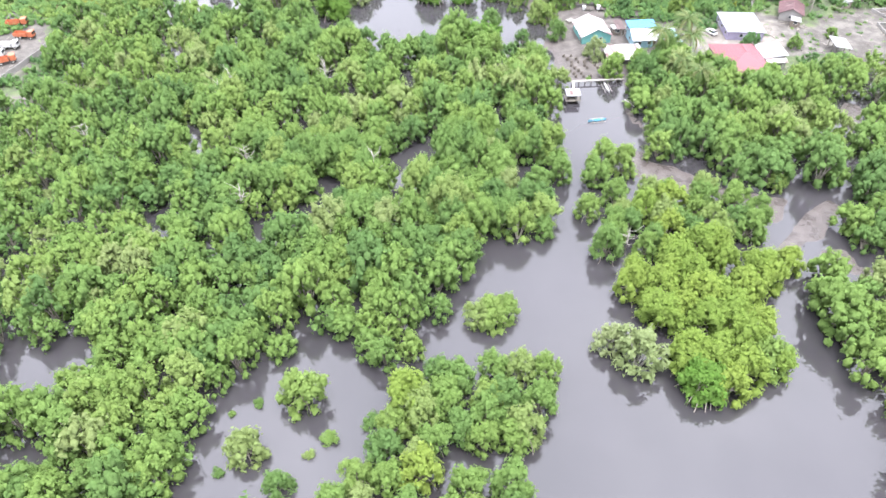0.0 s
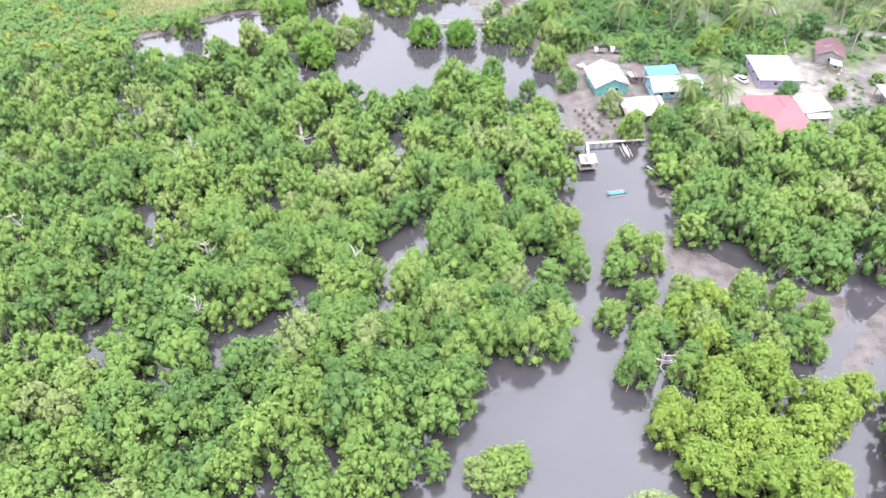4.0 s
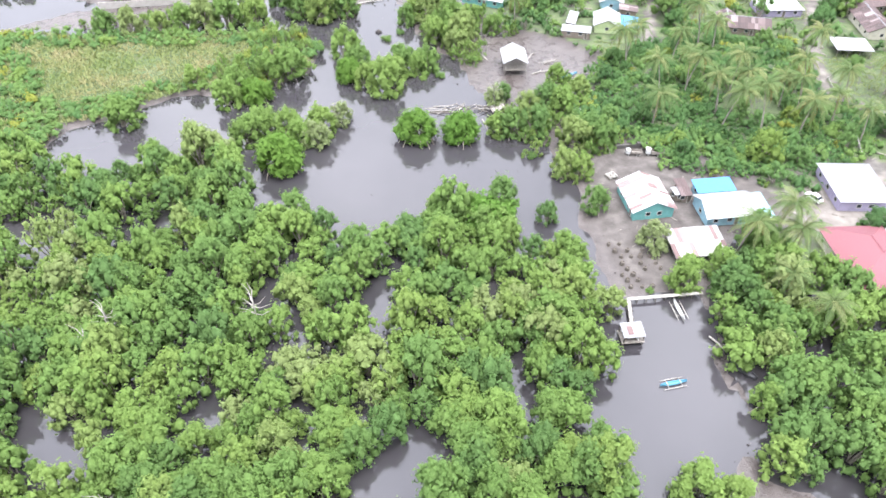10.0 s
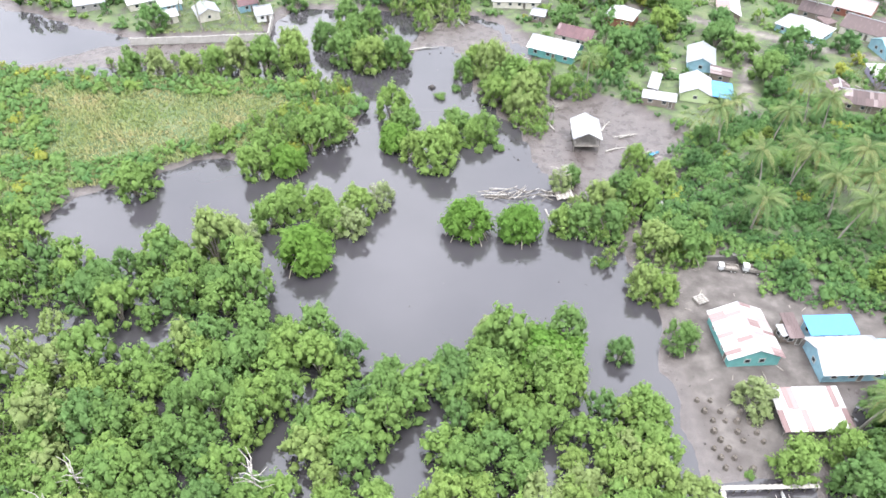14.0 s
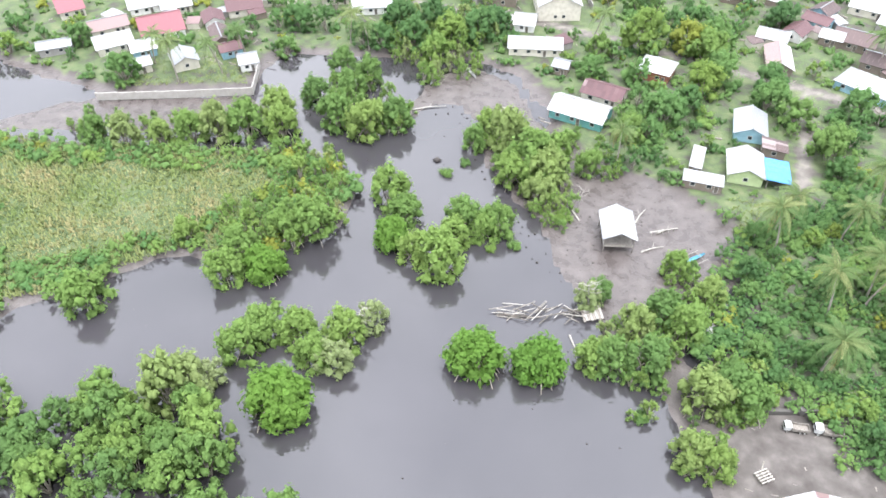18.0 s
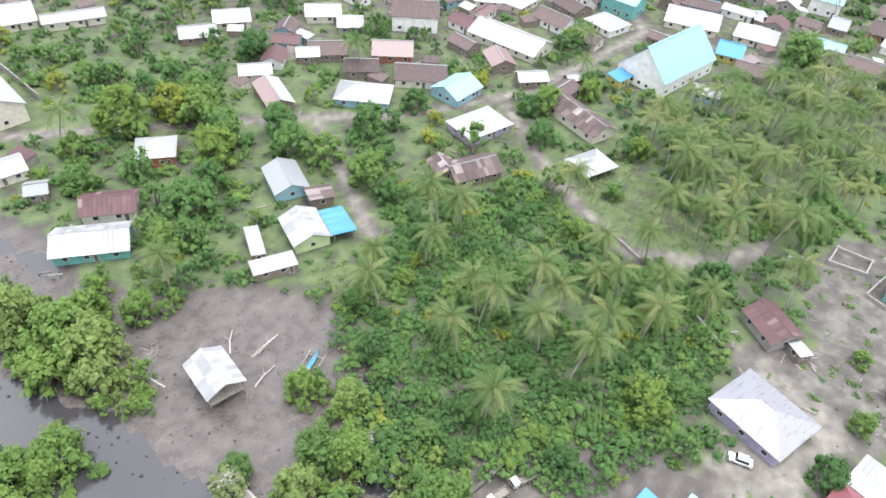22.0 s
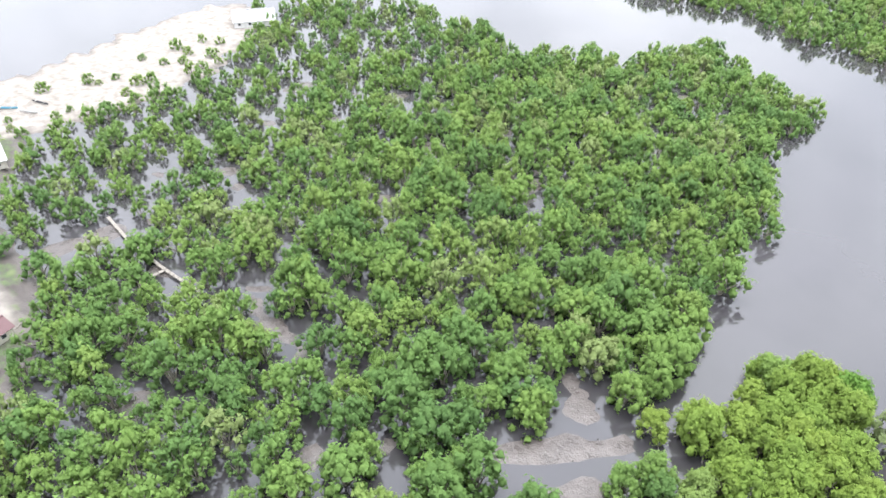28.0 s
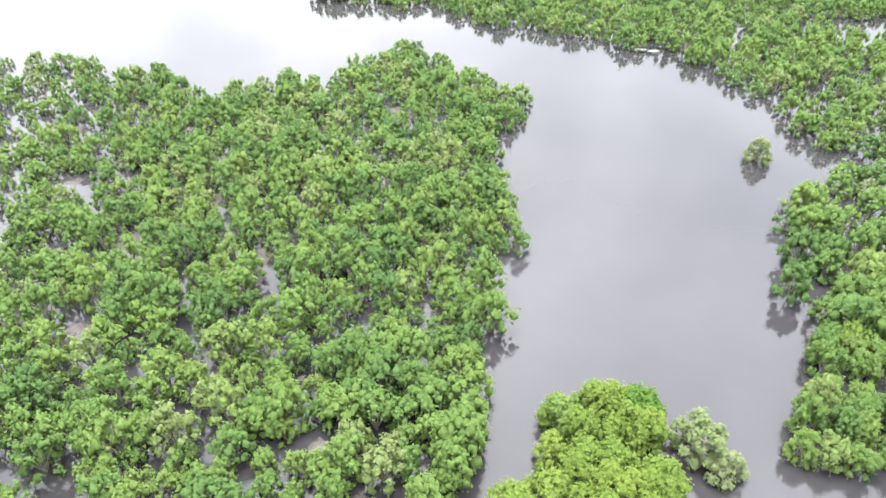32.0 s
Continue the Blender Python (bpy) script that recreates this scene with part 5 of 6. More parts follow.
NORTH_TREES = [(-37, 264, 1.3), (-29, 260, 1.4), (-22, 264, 1.2), (-44, 274, 1.2), (-59, 258, 1.5), (-66, 257, 1.3), (-53, 266, 1.3), (-36, 277, 1.2), (-88, 252, 1.1), (-96, 253, 1.0), (-79, 253, 1.0), (-72, 255, 1.2), (11, 248, 1.6), (6, 257, 1.4), (15, 244, 1.4), (13, 237, 1.0), (-2, 257, 0.9), (7, 243, 1.2), (25, 248, 0.9), (2, 263, 1.0), (17, 252, 1.2), (-50, 259, 1.2), (-15, 300, 1.2), (-32, 285, 1.1), (-40, 290, 1.2)]
FLAT_TREES = [(24, 209, 0.7), (22, 193, 1.0), (25, 192, 1.1), (31, 192, 1.2), (30, 200, 1.0), (35, 203, 1.1), (39, 200, 1.1), (39, 185, 1.15), (44, 187, 1.2), (35, 175, 0.9), (39, 173, 0.8), (46, 185, 1.2), (40, 161, 0.85), (40, 216, 0.8), (45, 209, 0.9), (53, 137, 1.0), (61, 133, 1.2), (68, 137, 1.25), (61, 140, 0.9)]
ISLETS = [(12, 44, 1.05), (14, 45, 0.85), (9, 44, 0.9), (-22, 26, 1.15), (-30, 16, 0.95), (-24, 10, 0.75), (60, 32, 1.1), (64, 112, 1.1), (60, 102, 1.05), (58, 108, 0.8), (42, 94, 1.1), (46, 91, 1.0), (39, 87, 1.0), (63, 118, 1.0), (66, 124, 1.1)]
TINY = [(-17, 19, 0.8), (-20, 16, 0.5), (-30, 26, 0.5), (-34, 24, 0.35), (-34, 13, 0.5), (-10, 22, 0.9), (8, 222, 0.75), (3, 221, 0.65), (-8, 246, 0.8), (-4, 250, 0.7), (18, 231, 1.0), (29, 182, 0.7), (46, 136, 0.45), (75, 39, 0.2), (5, 234, 0.6)]
LUSH_TEXT = "bright green mangrove tree with clumped crown at the water's edge"
for spot_list in (BAY_TREES, NORTH_TREES, FLAT_TREES, ISLETS):
    for x, y, s in spot_list:
        plant_tree(lush_kinds[rng.randint(5)], x, y, min(height_at(x, y), 0.3) - 0.1, s * 1.14, rng.uniform(0.9, 1.1), LUSH_TEXT, "mangrove", turn=rng.uniform(0, 6.28))
for k, (x, y, s) in enumerate(DENSE):
    plant_tree(dense_kinds[k % 2], x, y, -0.2, s, 0.95, "round dense deep-green mangrove on arching prop roots in water", "mangrove", turn=k * 1.3)
for k, (x, y, s) in enumerate(PALE):
    plant_tree(pale_kinds[k % 2], x, y, -0.2, s, 0.95, "pale sparse mangrove with bleached bare branches showing", "mangrove", turn=k * 1.9)
for k, (x, y, s) in enumerate(TINY):
    plant_tree(shrub_kinds[k % 3], x, y, -0.1, s, 0.95, "small bright mangrove shrub standing in shallow mud", "shrub", "mangrove_shrub", turn=k * 1.7)
ISLAND_W = [(-8, 26), (-6, 33), (0, 34), (6, 32), (12, 36), (19, 34), (24, 28), (22, 18), (17, 13), (17, 5), (18, -3), (-17, -3), (-17, 14), (-11, 17)]
ISLAND_E = [(34, 79), (40, 82), (47, 84), (57, 86), (65, 84), (71, 78), (77, 82), (72, 67), (64, 58), (67, 55), (75, 60), (82, 62), (77, 52), (68, 48), (64, 44), (64, 34), (63, 30), (60, 26), (51, 24), (44, 25), (43, 36), (40, 42), (34, 51), (36, 57), (33, 65)]
bright_kinds = [tree_kind(*mangrove(240 + k, 8, 5, 30, 0.46, 3.7, 8.2, roots=4, skirt=7), leaf_bright, bark_grey) for k in range(3)]
for poly in (ISLAND_W, ISLAND_E):
    for x, y in scatter(-40, 85, -10, 95, 5.6, rng, lambda x, y: inside_distance(poly, x, y) > 1.3):
        kind = bright_kinds[rng.randint(3)] if poly is ISLAND_E and y < 62 or rng.uniform() < 0.15 else lush_kinds[rng.randint(5)]
        plant_tree(kind, x, y, -0.1, rng.uniform(0.85, 1.15), rng.uniform(0.9, 1.15), LUSH_TEXT, "mangrove", turn=rng.uniform(0, 6.28))


def snag(seed, tall=9.0):
    r = random.Random(seed)
    bm = bmesh.new()
    add_tube(bm, [(0, 0, -0.4), (r.uniform(-0.4, 0.4), 0.2, tall * 0.5), (r.uniform(-0.8, 0.8), r.uniform(-0.8, 0.8), tall)], [0.22, 0.16, 0.05])
    for k in range(11):
        z, a, ln = tall * r.uniform(0.45, 0.98), r.uniform(0, 6.28), r.uniform(1.2, 3.2)
        p = Vector((0.1, 0.1, z))
        q = p + Vector((math.cos(a) * ln * 0.55, math.sin(a) * ln * 0.55, ln * 0.25))
        e = p + Vector((math.cos(a + 0.3) * ln, math.sin(a + 0.3) * ln, ln * r.uniform(0.3, 0.7)))
        add_tube(bm, [p, q, e], [0.09, 0.06, 0.025], 4)
    me = bpy.data.meshes.new("dead_tree")
    bm.to_mesh(me)
    bm.free()
    me.materials.append(bark_bleached)
    return me


snags = [snag(k) for k in range(3)]
for k, (x, y, s) in enumerate([(-29, 128, 1.15), (-57, 122, 1.0), (-13, 85, 1.1), (-43, 92, 0.95), (41, 62, 0.95), (-84, 101, 1.1), (-55, 127, 1.0), (-42, 76, 1.0), (142, -1, 0.7), (22, 206, 0.9), (37, 36, 0.85), (-20, 198, 0.8), (22, 236, 0.6)]):
    tagged(new("dead_tree", snags[k % 3]), "bare bleached dead mangrove standing among green crowns", "dead tree", "dead mangroves").matrix_basis = Matrix.LocRotScale((x, y, -0.1), Euler((0.06, 0.05, k * 1.1)), (s, s, s))


# Coconut palms.
def frond_mesh(seed, length=4.2, droop=0.8):
    rnd = np.random.RandomState(seed)
    steps = 9
    rib = []
    for k in range(steps + 1):
        u = k / steps
        rib.append(np.array((length * (u - 0.12 * u * u), 0.0, length * (0.5 * u - (0.78 + 0.3 * droop) * u * u))))
    v, q = [], []

    def quad(a, b, c, d):
        q.append([len(v), len(v) + 1, len(v) + 2, len(v) + 3])
        v.extend([a, b, c, d])
    for k in range(steps):
        wdt = np.array((0, 0.05 * (1 - k / steps) + 0.015, 0))
        quad(rib[k] - wdt, rib[k + 1] - wdt, rib[k + 1] + wdt, rib[k] + wdt)
    for k in range(3, 3 * steps + 1):
        u = k / (3 * steps)
        i = min(int(u * steps), steps - 1)
        p = rib[i] + (rib[i + 1] - rib[i]) * (u * steps - i)
        d = rib[i + 1] - rib[i]
        d = d / np.linalg.norm(d)
        ln = 0.66 * math.sin(math.pi * min(1, 0.18 + 0.8 * u)) + 0.14
        for s in (-1, 1):
            tip = p + d * ln * 0.55 + np.array((0, s * ln * 0.62, -ln * rnd.uniform(0.6, 1.15)))
            mid = p + d * ln * 0.25 + np.array((0, s * ln * 0.45, 0.02))
            w0 = d * 0.055
            quad(p - w0, mid - w0 * 1.1, tip, mid + w0 * 1.1)
    return quad_mesh("frond", np.array(v), np.array(q), None, [leaf_palm])


def palm_trunk(seed, tall, lean):
    rnd = random.Random(seed)
    a = rnd.uniform(0, 6.28)
    pts = [(lean * math.cos(a) * (k / 6) ** 1.6, lean * math.sin(a) * (k / 6) ** 1.6, -0.3 + (tall + 0.3) * k / 6) for k in range(7)]
    bm = bmesh.new()
    add_tube(bm, pts, [0.26, 0.19, 0.17, 0.16, 0.15, 0.14, 0.15], 6)
    me = bpy.data.meshes.new("trunk")
    bm.to_mesh(me)
    bm.free()
    me.materials.append(bark_palm)
    return me, pts[-1]


fronds = [frond_mesh(k, 4.0 + 0.15 * k, 0.3 + 0.4 * k) for k in range(4)]
dry_frond = frond_mesh(9, 3.6, 1.9)
dry_frond.materials[0] = leaf_dry
trunks = [palm_trunk(k, 7.2 + 0.7 * k, 0.7 + 0.35 * k) for k in range(5)]


def coconut_palm(x, y, s, seed, text="coconut palm with arching grey-green fronds above undergrowth", join_fronds=False):
    rnd = random.Random(seed)
    t = thing("coconut_palm", text, "palm", Matrix.LocRotScale((x, y, height_at(x, y)), Euler((0, 0, rnd.uniform(0, 6.28))), (s, s, s)), "coconut palms")
    me, top = trunks[seed % 5]
    part("trunk", me, None, t)
    count = 24
    for k in range(count):
        ring = k / count
        m = Matrix.Translation(top) @ Matrix.Rotation(2.399 * k + rnd.uniform(-0.2, 0.2), 4, "Z") @ Matrix.Rotation(radians(-48 + 78 * ring + rnd.uniform(-7, 7)), 4, "Y")
        part("frond", dry_frond if ring > 0.9 and rnd.random() < 0.6 else fronds[min(3, int(ring * 4))], None, t, m=m)
    return t


def crown_of_fronds(seed):
    """All fronds of one head as one mesh, for the palms of the far grove."""
    rnd = random.Random(seed)
    vs, qs, n = [], [], 0
    for k in range(16):
        ring = k / 16
        src = fronds[min(3, int(ring * 4))]
        v = np.empty(len(src.vertices) * 3)
        src.vertices.foreach_get("co", v)
        m = Matrix.Rotation(2.399 * k, 4, "Z") @ Matrix.Rotation(radians(-48 + 78 * ring + rnd.uniform(-7, 7)), 4, "Y")
        vs.append(v.reshape(-1, 3) @ np.array(m.to_3x3()).T)
        qs.append(np.arange(len(vs[-1])).reshape(-1, 4) + n)
        n += len(vs[-1])
    return quad_mesh("crown", np.concatenate(vs), np.concatenate(qs), None, [leaf_palm])


PALMS = [(32, 251), (63, 230), (61, 223), (86, 236), (89, 232), (76, 228), (75, 211), (66, 206), (86, 208), (87, 201), (97, 201), (100, 197), (79, 198), (87, 188), (97, 188), (107, 192), (114, 201), (104, 204), (77, 189), (61, 193), (110, 183), (114, 225), (126, 175),
         (136, 213), (142, 208), (143, 200), (132, 200), (130, 191), (139, 187), (128, 206), (150, 220), (154, 230), (66, 145), (74, 148), (76, 141), (71, 131), (74, 124), (74, 209)]
for k, (x, y) in enumerate(PALMS):
    coconut_palm(x, y, 1.1 + 0.06 * (k % 5), k + 1)
crowns = [crown_of_fronds(k) for k in range(3)]
GROVE = [(150, 236), (178, 232), (198, 227), (222, 221), (232, 198), (204, 187), (168, 180), (146, 184), (136, 196), (140, 212)]
far_palms = scatter(110, 240, 175, 240, 7.3, rng, lambda x, y: inside_distance(GROVE, x, y) > 0) + [(-85, 281), (-74, 286), (-35, 303), (-41, 306), (-95, 290), (-70, 296), (30, 306), (160, 262), (176, 272), (110, 300), (300, 230), (270, 240)]
for k, (x, y) in enumerate(far_palms):
    t = thing("coconut_palm", "coconut palm with drooping olive-green fronds in the grove", "palm", Matrix.LocRotScale((x, y, 1.0), Euler((0, 0, k * 1.7)), (1.08, 1.08, 1.0) if k % 3 else (1.28, 1.28, 1.2)), "grove palms")
    me, top = trunks[k % 5]
    part("trunk", me, None, t)
    part("crown", crowns[k % 3], None, t, m=Matrix.Translation(top))

# Broad-leaved trees of the village.
broad_kinds = [tree_kind(*broadleaf(300 + k, 8, 4, 28, 0.42), leaf_jungle, bark_grey) for k in range(5)]
TREES_A = [(94, 274, 1.6), (58, 284, 1.8), (45, 269, 1.8), (73, 277, 1.6), (46, 308, 2.3), (58, 306, 1.9), (65, 307, 2.0), (46, 333, 1.3), (89, 325, 1.8), (97, 151, 1.05), (84, 178, 1.5), (119, 188, 1.5), (158, 186, 1.8), (126, 220, 0.9), (144, 227, 1.1), (127, 246, 1.3), (140, 256, 1.5), (156, 254, 1.3), (111, 276, 1.4), (29, 292, 1.4), (227, 229, 2.2), (172, 276, 1.4), (83, 249, 1.3), (36, 262, 1.4)]
TREES_B = [(-58, 314, 1.6), (62, 300, 2.0), (63, 290, 1.7), (52, 276, 1.4), (76, 286, 1.6), (78, 270, 1.7), (82, 255, 1.8), (40, 262, 1.3), (-11, 308, 2.0), (-22, 305, 1.7), (-3, 310, 2.0), (-16, 316, 2.1), (-31, 304, 1.5), (32, 302, 1.3), (-100, 281, 1.6), (-121, 300, 1.3), (-59, 300, 1.3), (-74, 303, 1.4), (2, 316, 1.7), (-28, 318, 1.8)]
TREES_C = [(188, 164, 1.1), (229, 134, 2.2), (222, 140, 1.9), (230, 126, 2.1), (219, 132, 1.9), (251, 120, 1.7), (230, 104, 2.0), (217, 106, 1.9), (126, 159, 0.7), (256, 98, 1.6), (282, 112, 2.0), (288, 104, 1.8), (298, 76, 2.0), (232, 232, 2.0), (200, 319, 2.3), (176, 279, 1.3), (136, 258, 1.3), (160, 258, 1.0), (156, 186, 1.6), (112, 152, 0.8)]
for spot_list in (TREES_A, TREES_B, TREES_C):
    for x, y, s in spot_list:
        plant_tree(broad_kinds[rng.randint(5)], x, y, height_at(x, y) - 0.1, s * 0.85, rng.uniform(0.7, 0.9), "broad-crowned dark green leafy tree between village houses", "tree", "broadleaf_tree", turn=rng.uniform(0, 6.28))


def off_houses(x, y, extra=1.5):
    ok = np.ones(np.shape(x), bool)
    for fx, fy, r in FOOT:
        ok &= (x - fx) ** 2 + (y - fy) ** 2 > (r + extra) ** 2
    return ok & (near_roads(x, y) > 3.5) & (inside_any(BARE, x, y) < -0.5)


THICKET = [(38, 195), (50, 220), (51, 230), (61, 231), (74, 246), (88, 252), (116, 238), (110, 201), (119, 184), (106, 176), (98, 172), (91, 167), (80, 168), (73, 172), (67, 171), (59, 176), (59, 181), (53, 186)]
CLEARING = [(80, 211), (95, 212), (99, 199), (86, 193)]
LAWNS = [[(131, 233), (142, 226), (134, 210), (132, 194), (120, 204), (119, 225)], [(56, 240), (64, 240), (66, 230), (56, 228)], [(-100, 278), (-66, 281), (-67, 296), (-100, 300)], [(108, 268), (130, 270), (128, 250), (108, 253)]]
placed = []
for x, y in scatter(50, 120, 178, 250, 11.0, rng, lambda x, y: (inside_distance(THICKET, x, y) > 3) & off_houses(x, y, 2)):
    plant_tree(broad_kinds[rng.randint(5)], x, y, 1.0, rng.uniform(0.5, 0.85), rng.uniform(0.7, 1.0), "leafy green tree rising out of the thicket", "tree", "broadleaf_tree", turn=rng.uniform(0, 6.28))
for x, y in scatter(36, 125, 164, 255, 2.8, rng, lambda x, y: (inside_distance(THICKET, x, y) > 0) & (inside_distance(CLEARING, x, y) < 0.5 + 2 * waves(x, y, 6, 3)) & off_houses(x, y, 0.2)):
    placed.append((x, y, 1.0, rng.uniform(0.5, 1.55), rng.uniform(0.6, 1.2), float(np.clip(0.45 + 0.2 * waves(np.array(x), np.array(y), 14, 51) + rng.normal(0, 0.25), 0, 1))))
for x, y in scatter(-150, 335, 130, 400, 4.3, rng, lambda x, y: (inside_distance(VILLAGE, x, y) > 1) & (inside_distance(THICKET, x, y) < 0) & (inside_any(LAWNS, x, y) < 0) & off_houses(x, y, 0.8)):
    if rng.uniform() < 0.7:
        placed.append((x, y, 1.0, rng.choice([0.35, 0.5, 0.7, 1.0, 1.5]) * rng.uniform(0.8, 1.2), rng.uniform(0.7, 1.3), float(np.clip(rng.normal(0.5, 0.3), 0, 1))))
# The scrub that rings the meadow, and the bushy land to the west.
for x, y in scatter(-200, -25, 150, 258, 4.2, rng, lambda x, y: (inside_distance(FIELD, x, y) > 0.5) & ((inside_distance(FIELD, x, y) < 9) | (x > -50) | (x < -82 - 0.72 * (y - 190)))):
    placed.append((x, y, 1.0, rng.uniform(1.0, 1.8), rng.uniform(0.6, 1.0), float(np.clip(rng.normal(0.68, 0.2), 0, 1))))
for x, y in scatter(-200, -95, 118, 200, 4.2, rng, lambda x, y: (inside_distance(WEST_LAND, x, y) > 0) & off_houses(x, y)):
    placed.append((x, y, 1.0, rng.uniform(0.8, 1.6), rng.uniform(0.6, 1.1), float(np.clip(rng.normal(0.6, 0.25), 0, 1))))
for x, y in scatter(84, 175, 140, 182, 2.6, rng, lambda x, y: (inside_any(BARE, x, y) > 0) & (inside_any(LANDS, x, y) > 1)):
    if rng.uniform() < 0.42 + 0.45 * waves(np.array(x), np.array(y), 7, 61) and all((x - fx) ** 2 + (y - fy) ** 2 > (r * 0.9) ** 2 for fx, fy, r in FOOT):
        placed.append((x, y, 0.95, rng.uniform(0.15, 0.6), rng.uniform(0.35, 0.8), float(rng.uniform(0.2, 0.9))))
# Crowns between the far houses, and the wood that comes up to the school.
SCHOOL_WOOD = [(158, 172), (172, 166), (186, 152), (188, 120), (168, 132), (150, 141), (164, 156)]
GARDENS = [broadleaf(330 + k, 6, 3, 10, 0.6, skirt=3, fine=False) for k in range(4)]
crowd = []
for x, y in scatter(-150, 335, 100, 390, 8.4, rng, lambda x, y: (inside_distance(VILLAGE, x, y) > 2) & (inside_distance(THICKET, x, y) < 2) & (inside_distance(GROVE, x, y) < 2) & (inside_any(LAWNS, x, y) < 0) & off_houses(x, y, 2.2)):
    if rng.uniform() < 0.62:
        crowd.append((x, y, 1.0, rng.uniform(0.45, 1.25), rng.uniform(0.7, 1.05), float(np.clip(rng.normal(0.42, 0.25), 0, 1))))
for x, y in scatter(145, 195, 112, 176, 5.0, rng, lambda x, y: (inside_distance(SCHOOL_WOOD, x, y) > 0) & off_houses(x, y, 0.6)):
    crowd.append((x, y, 0.9, rng.uniform(0.8, 1.2), rng.uniform(0.8, 1.1), float(rng.uniform(0.4, 0.8))))
# Upright young mangroves in strips along the bay's shore.
SPIRES = [mangrove(350 + k, 4, 3, 22, 0.42, 1.9, 6.0, skirt=3, fine=False) for k in range(4)]
SHORE = [[(-2, 269), (6, 275), (15, 258), (20, 243), (19, 231), (10, 238), (4, 248), (-3, 259)], [(20, 195), (25, 202), (37, 208), (44, 205), (36, 193), (31, 180), (27, 182), (27, 189)], [(40, 194), (47, 197), (54, 189), (51, 184), (42, 180), (42, 171), (34, 171), (34, 178), (40, 186)],
         [(-63, 223), (-50, 219), (-40, 216), (-34, 220), (-30, 237), (-35, 252), (-53, 256), (-43, 238), (-56, 229)], [(-110, 257), (-92, 253), (-75, 257), (-49, 266), (-51, 272), (-77, 263), (-106, 264)],
         [(24, 268), (32, 259), (34, 245), (24, 242), (17, 250)], [(15, 245), (21, 239), (21, 230), (15, 225), (9, 231)], [(41, 222), (46, 216), (39, 202), (34, 207)]]
strips = []
for k, poly in enumerate(SHORE):
    for x, y in scatter(-115, 62, 160, 280, 3.1, rng, lambda x, y: (inside_distance(poly, x, y) > 0) & (inside_distance(BAY, x, y) < 5.5)):
        if rng.uniform() < (0.8, 0.85, 0.9, 0.8, 0.7, 0.45, 0.6, 0.6)[k]:
            strips.append((x, y, max(min(height_at(x, y), 1.0), 0.0) - 0.1, rng.uniform(0.5, 1.1), rng.uniform(0.8, 1.15), float(np.clip(rng.normal(0.62, 0.2), 0, 1))))
PALE_STAND = [(-27, 336), (2, 338), (9, 307), (-4, 290), (-14, 283), (-22, 286), (-31, 310)]
INNER_STAND = [(-49, 281), (-33, 284), (-18, 270), (-21, 256), (-32, 255), (-47, 270)]
for poly, share, lo in ((PALE_STAND, 0.62, 0.8), (INNER_STAND, 0.5, 0.5)):
    for x, y in scatter(-55, 15, 250, 345, 3.4, rng, lambda x, y: (inside_distance(poly, x, y) > 0) & (inside_distance(BAY, x, y) < 1.0) & off_houses(x, y, 0.5)):
        if rng.uniform() < share:
            strips.append((x, y, max(min(height_at(x, y), 1.0), 0.0) - 0.1, rng.uniform(0.7, 1.35), rng.uniform(0.8, 1.2), float(np.clip(rng.normal(lo, 0.15), 0, 1))))
stuff("shore_mangroves", "upright light green young mangroves in strips along the shore", "mangroves", SPIRES, strips, [leaf_mangrove_mass, bark_grey], rng)
stuff("garden_trees", "mixed green fruit trees crowding between village houses", "trees", GARDENS, crowd, [leaf_jungle_mass, bark_grey], rng)
stuff("undergrowth", "thick bright and dark green bushes, banana and shrubs", "undergrowth", SHRUBS, placed, [leaf_jungle_mass, bark_grey], rng)
# Meadow grass.
blades = []
for k in range(3):
    pos = rng.uniform(-0.9, 0.9, (12, 2))
    v, q = [], []
    for j, (px, py) in enumerate(pos):
        a, h, w = rng.uniform(0, 6.28), rng.uniform(0.35, 0.8), 0.16
        c, s = math.cos(a), math.sin(a)
        v += [(px - w * c, py - w * s, 0), (px + w * c, py + w * s, 0), (px + w * c * 0.6 - s * 0.3, py + w * s * 0.6 + c * 0.3, h), (px - w * c * 0.6 - s * 0.3, py - w * s * 0.6 + c * 0.3, h)]
        q.append((4 * j, 4 * j + 1, 4 * j + 2, 4 * j + 3))
    blades.append(((np.array(v), np.array(q)),))
tufts = [(x, y, 1.05, rng.uniform(0.7, 1.4), 1.0, float(np.clip(0.5 + 0.4 * waves(np.array(x), np.array(y), 12, 31) + rng.normal(0, 0.15), 0, 1))) for x, y in scatter(-150, -30, 185, 256, 1.35, rng, lambda x, y: inside_distance(FIELD, x, y) > 1)]
tufts += [(x, y, 1.1, rng.uniform(0.5, 0.9), 0.8, float(np.clip(rng.normal(0.2, 0.15), 0, 1))) for x, y in scatter(-110, 145, 190, 300, 1.7, rng, lambda x, y: inside_any(LAWNS, x, y) > 0)]
stuff("meadow_grass", "pale yellow-green rough meadow grass", "grass", blades, tufts, [leaf_grass], rng)

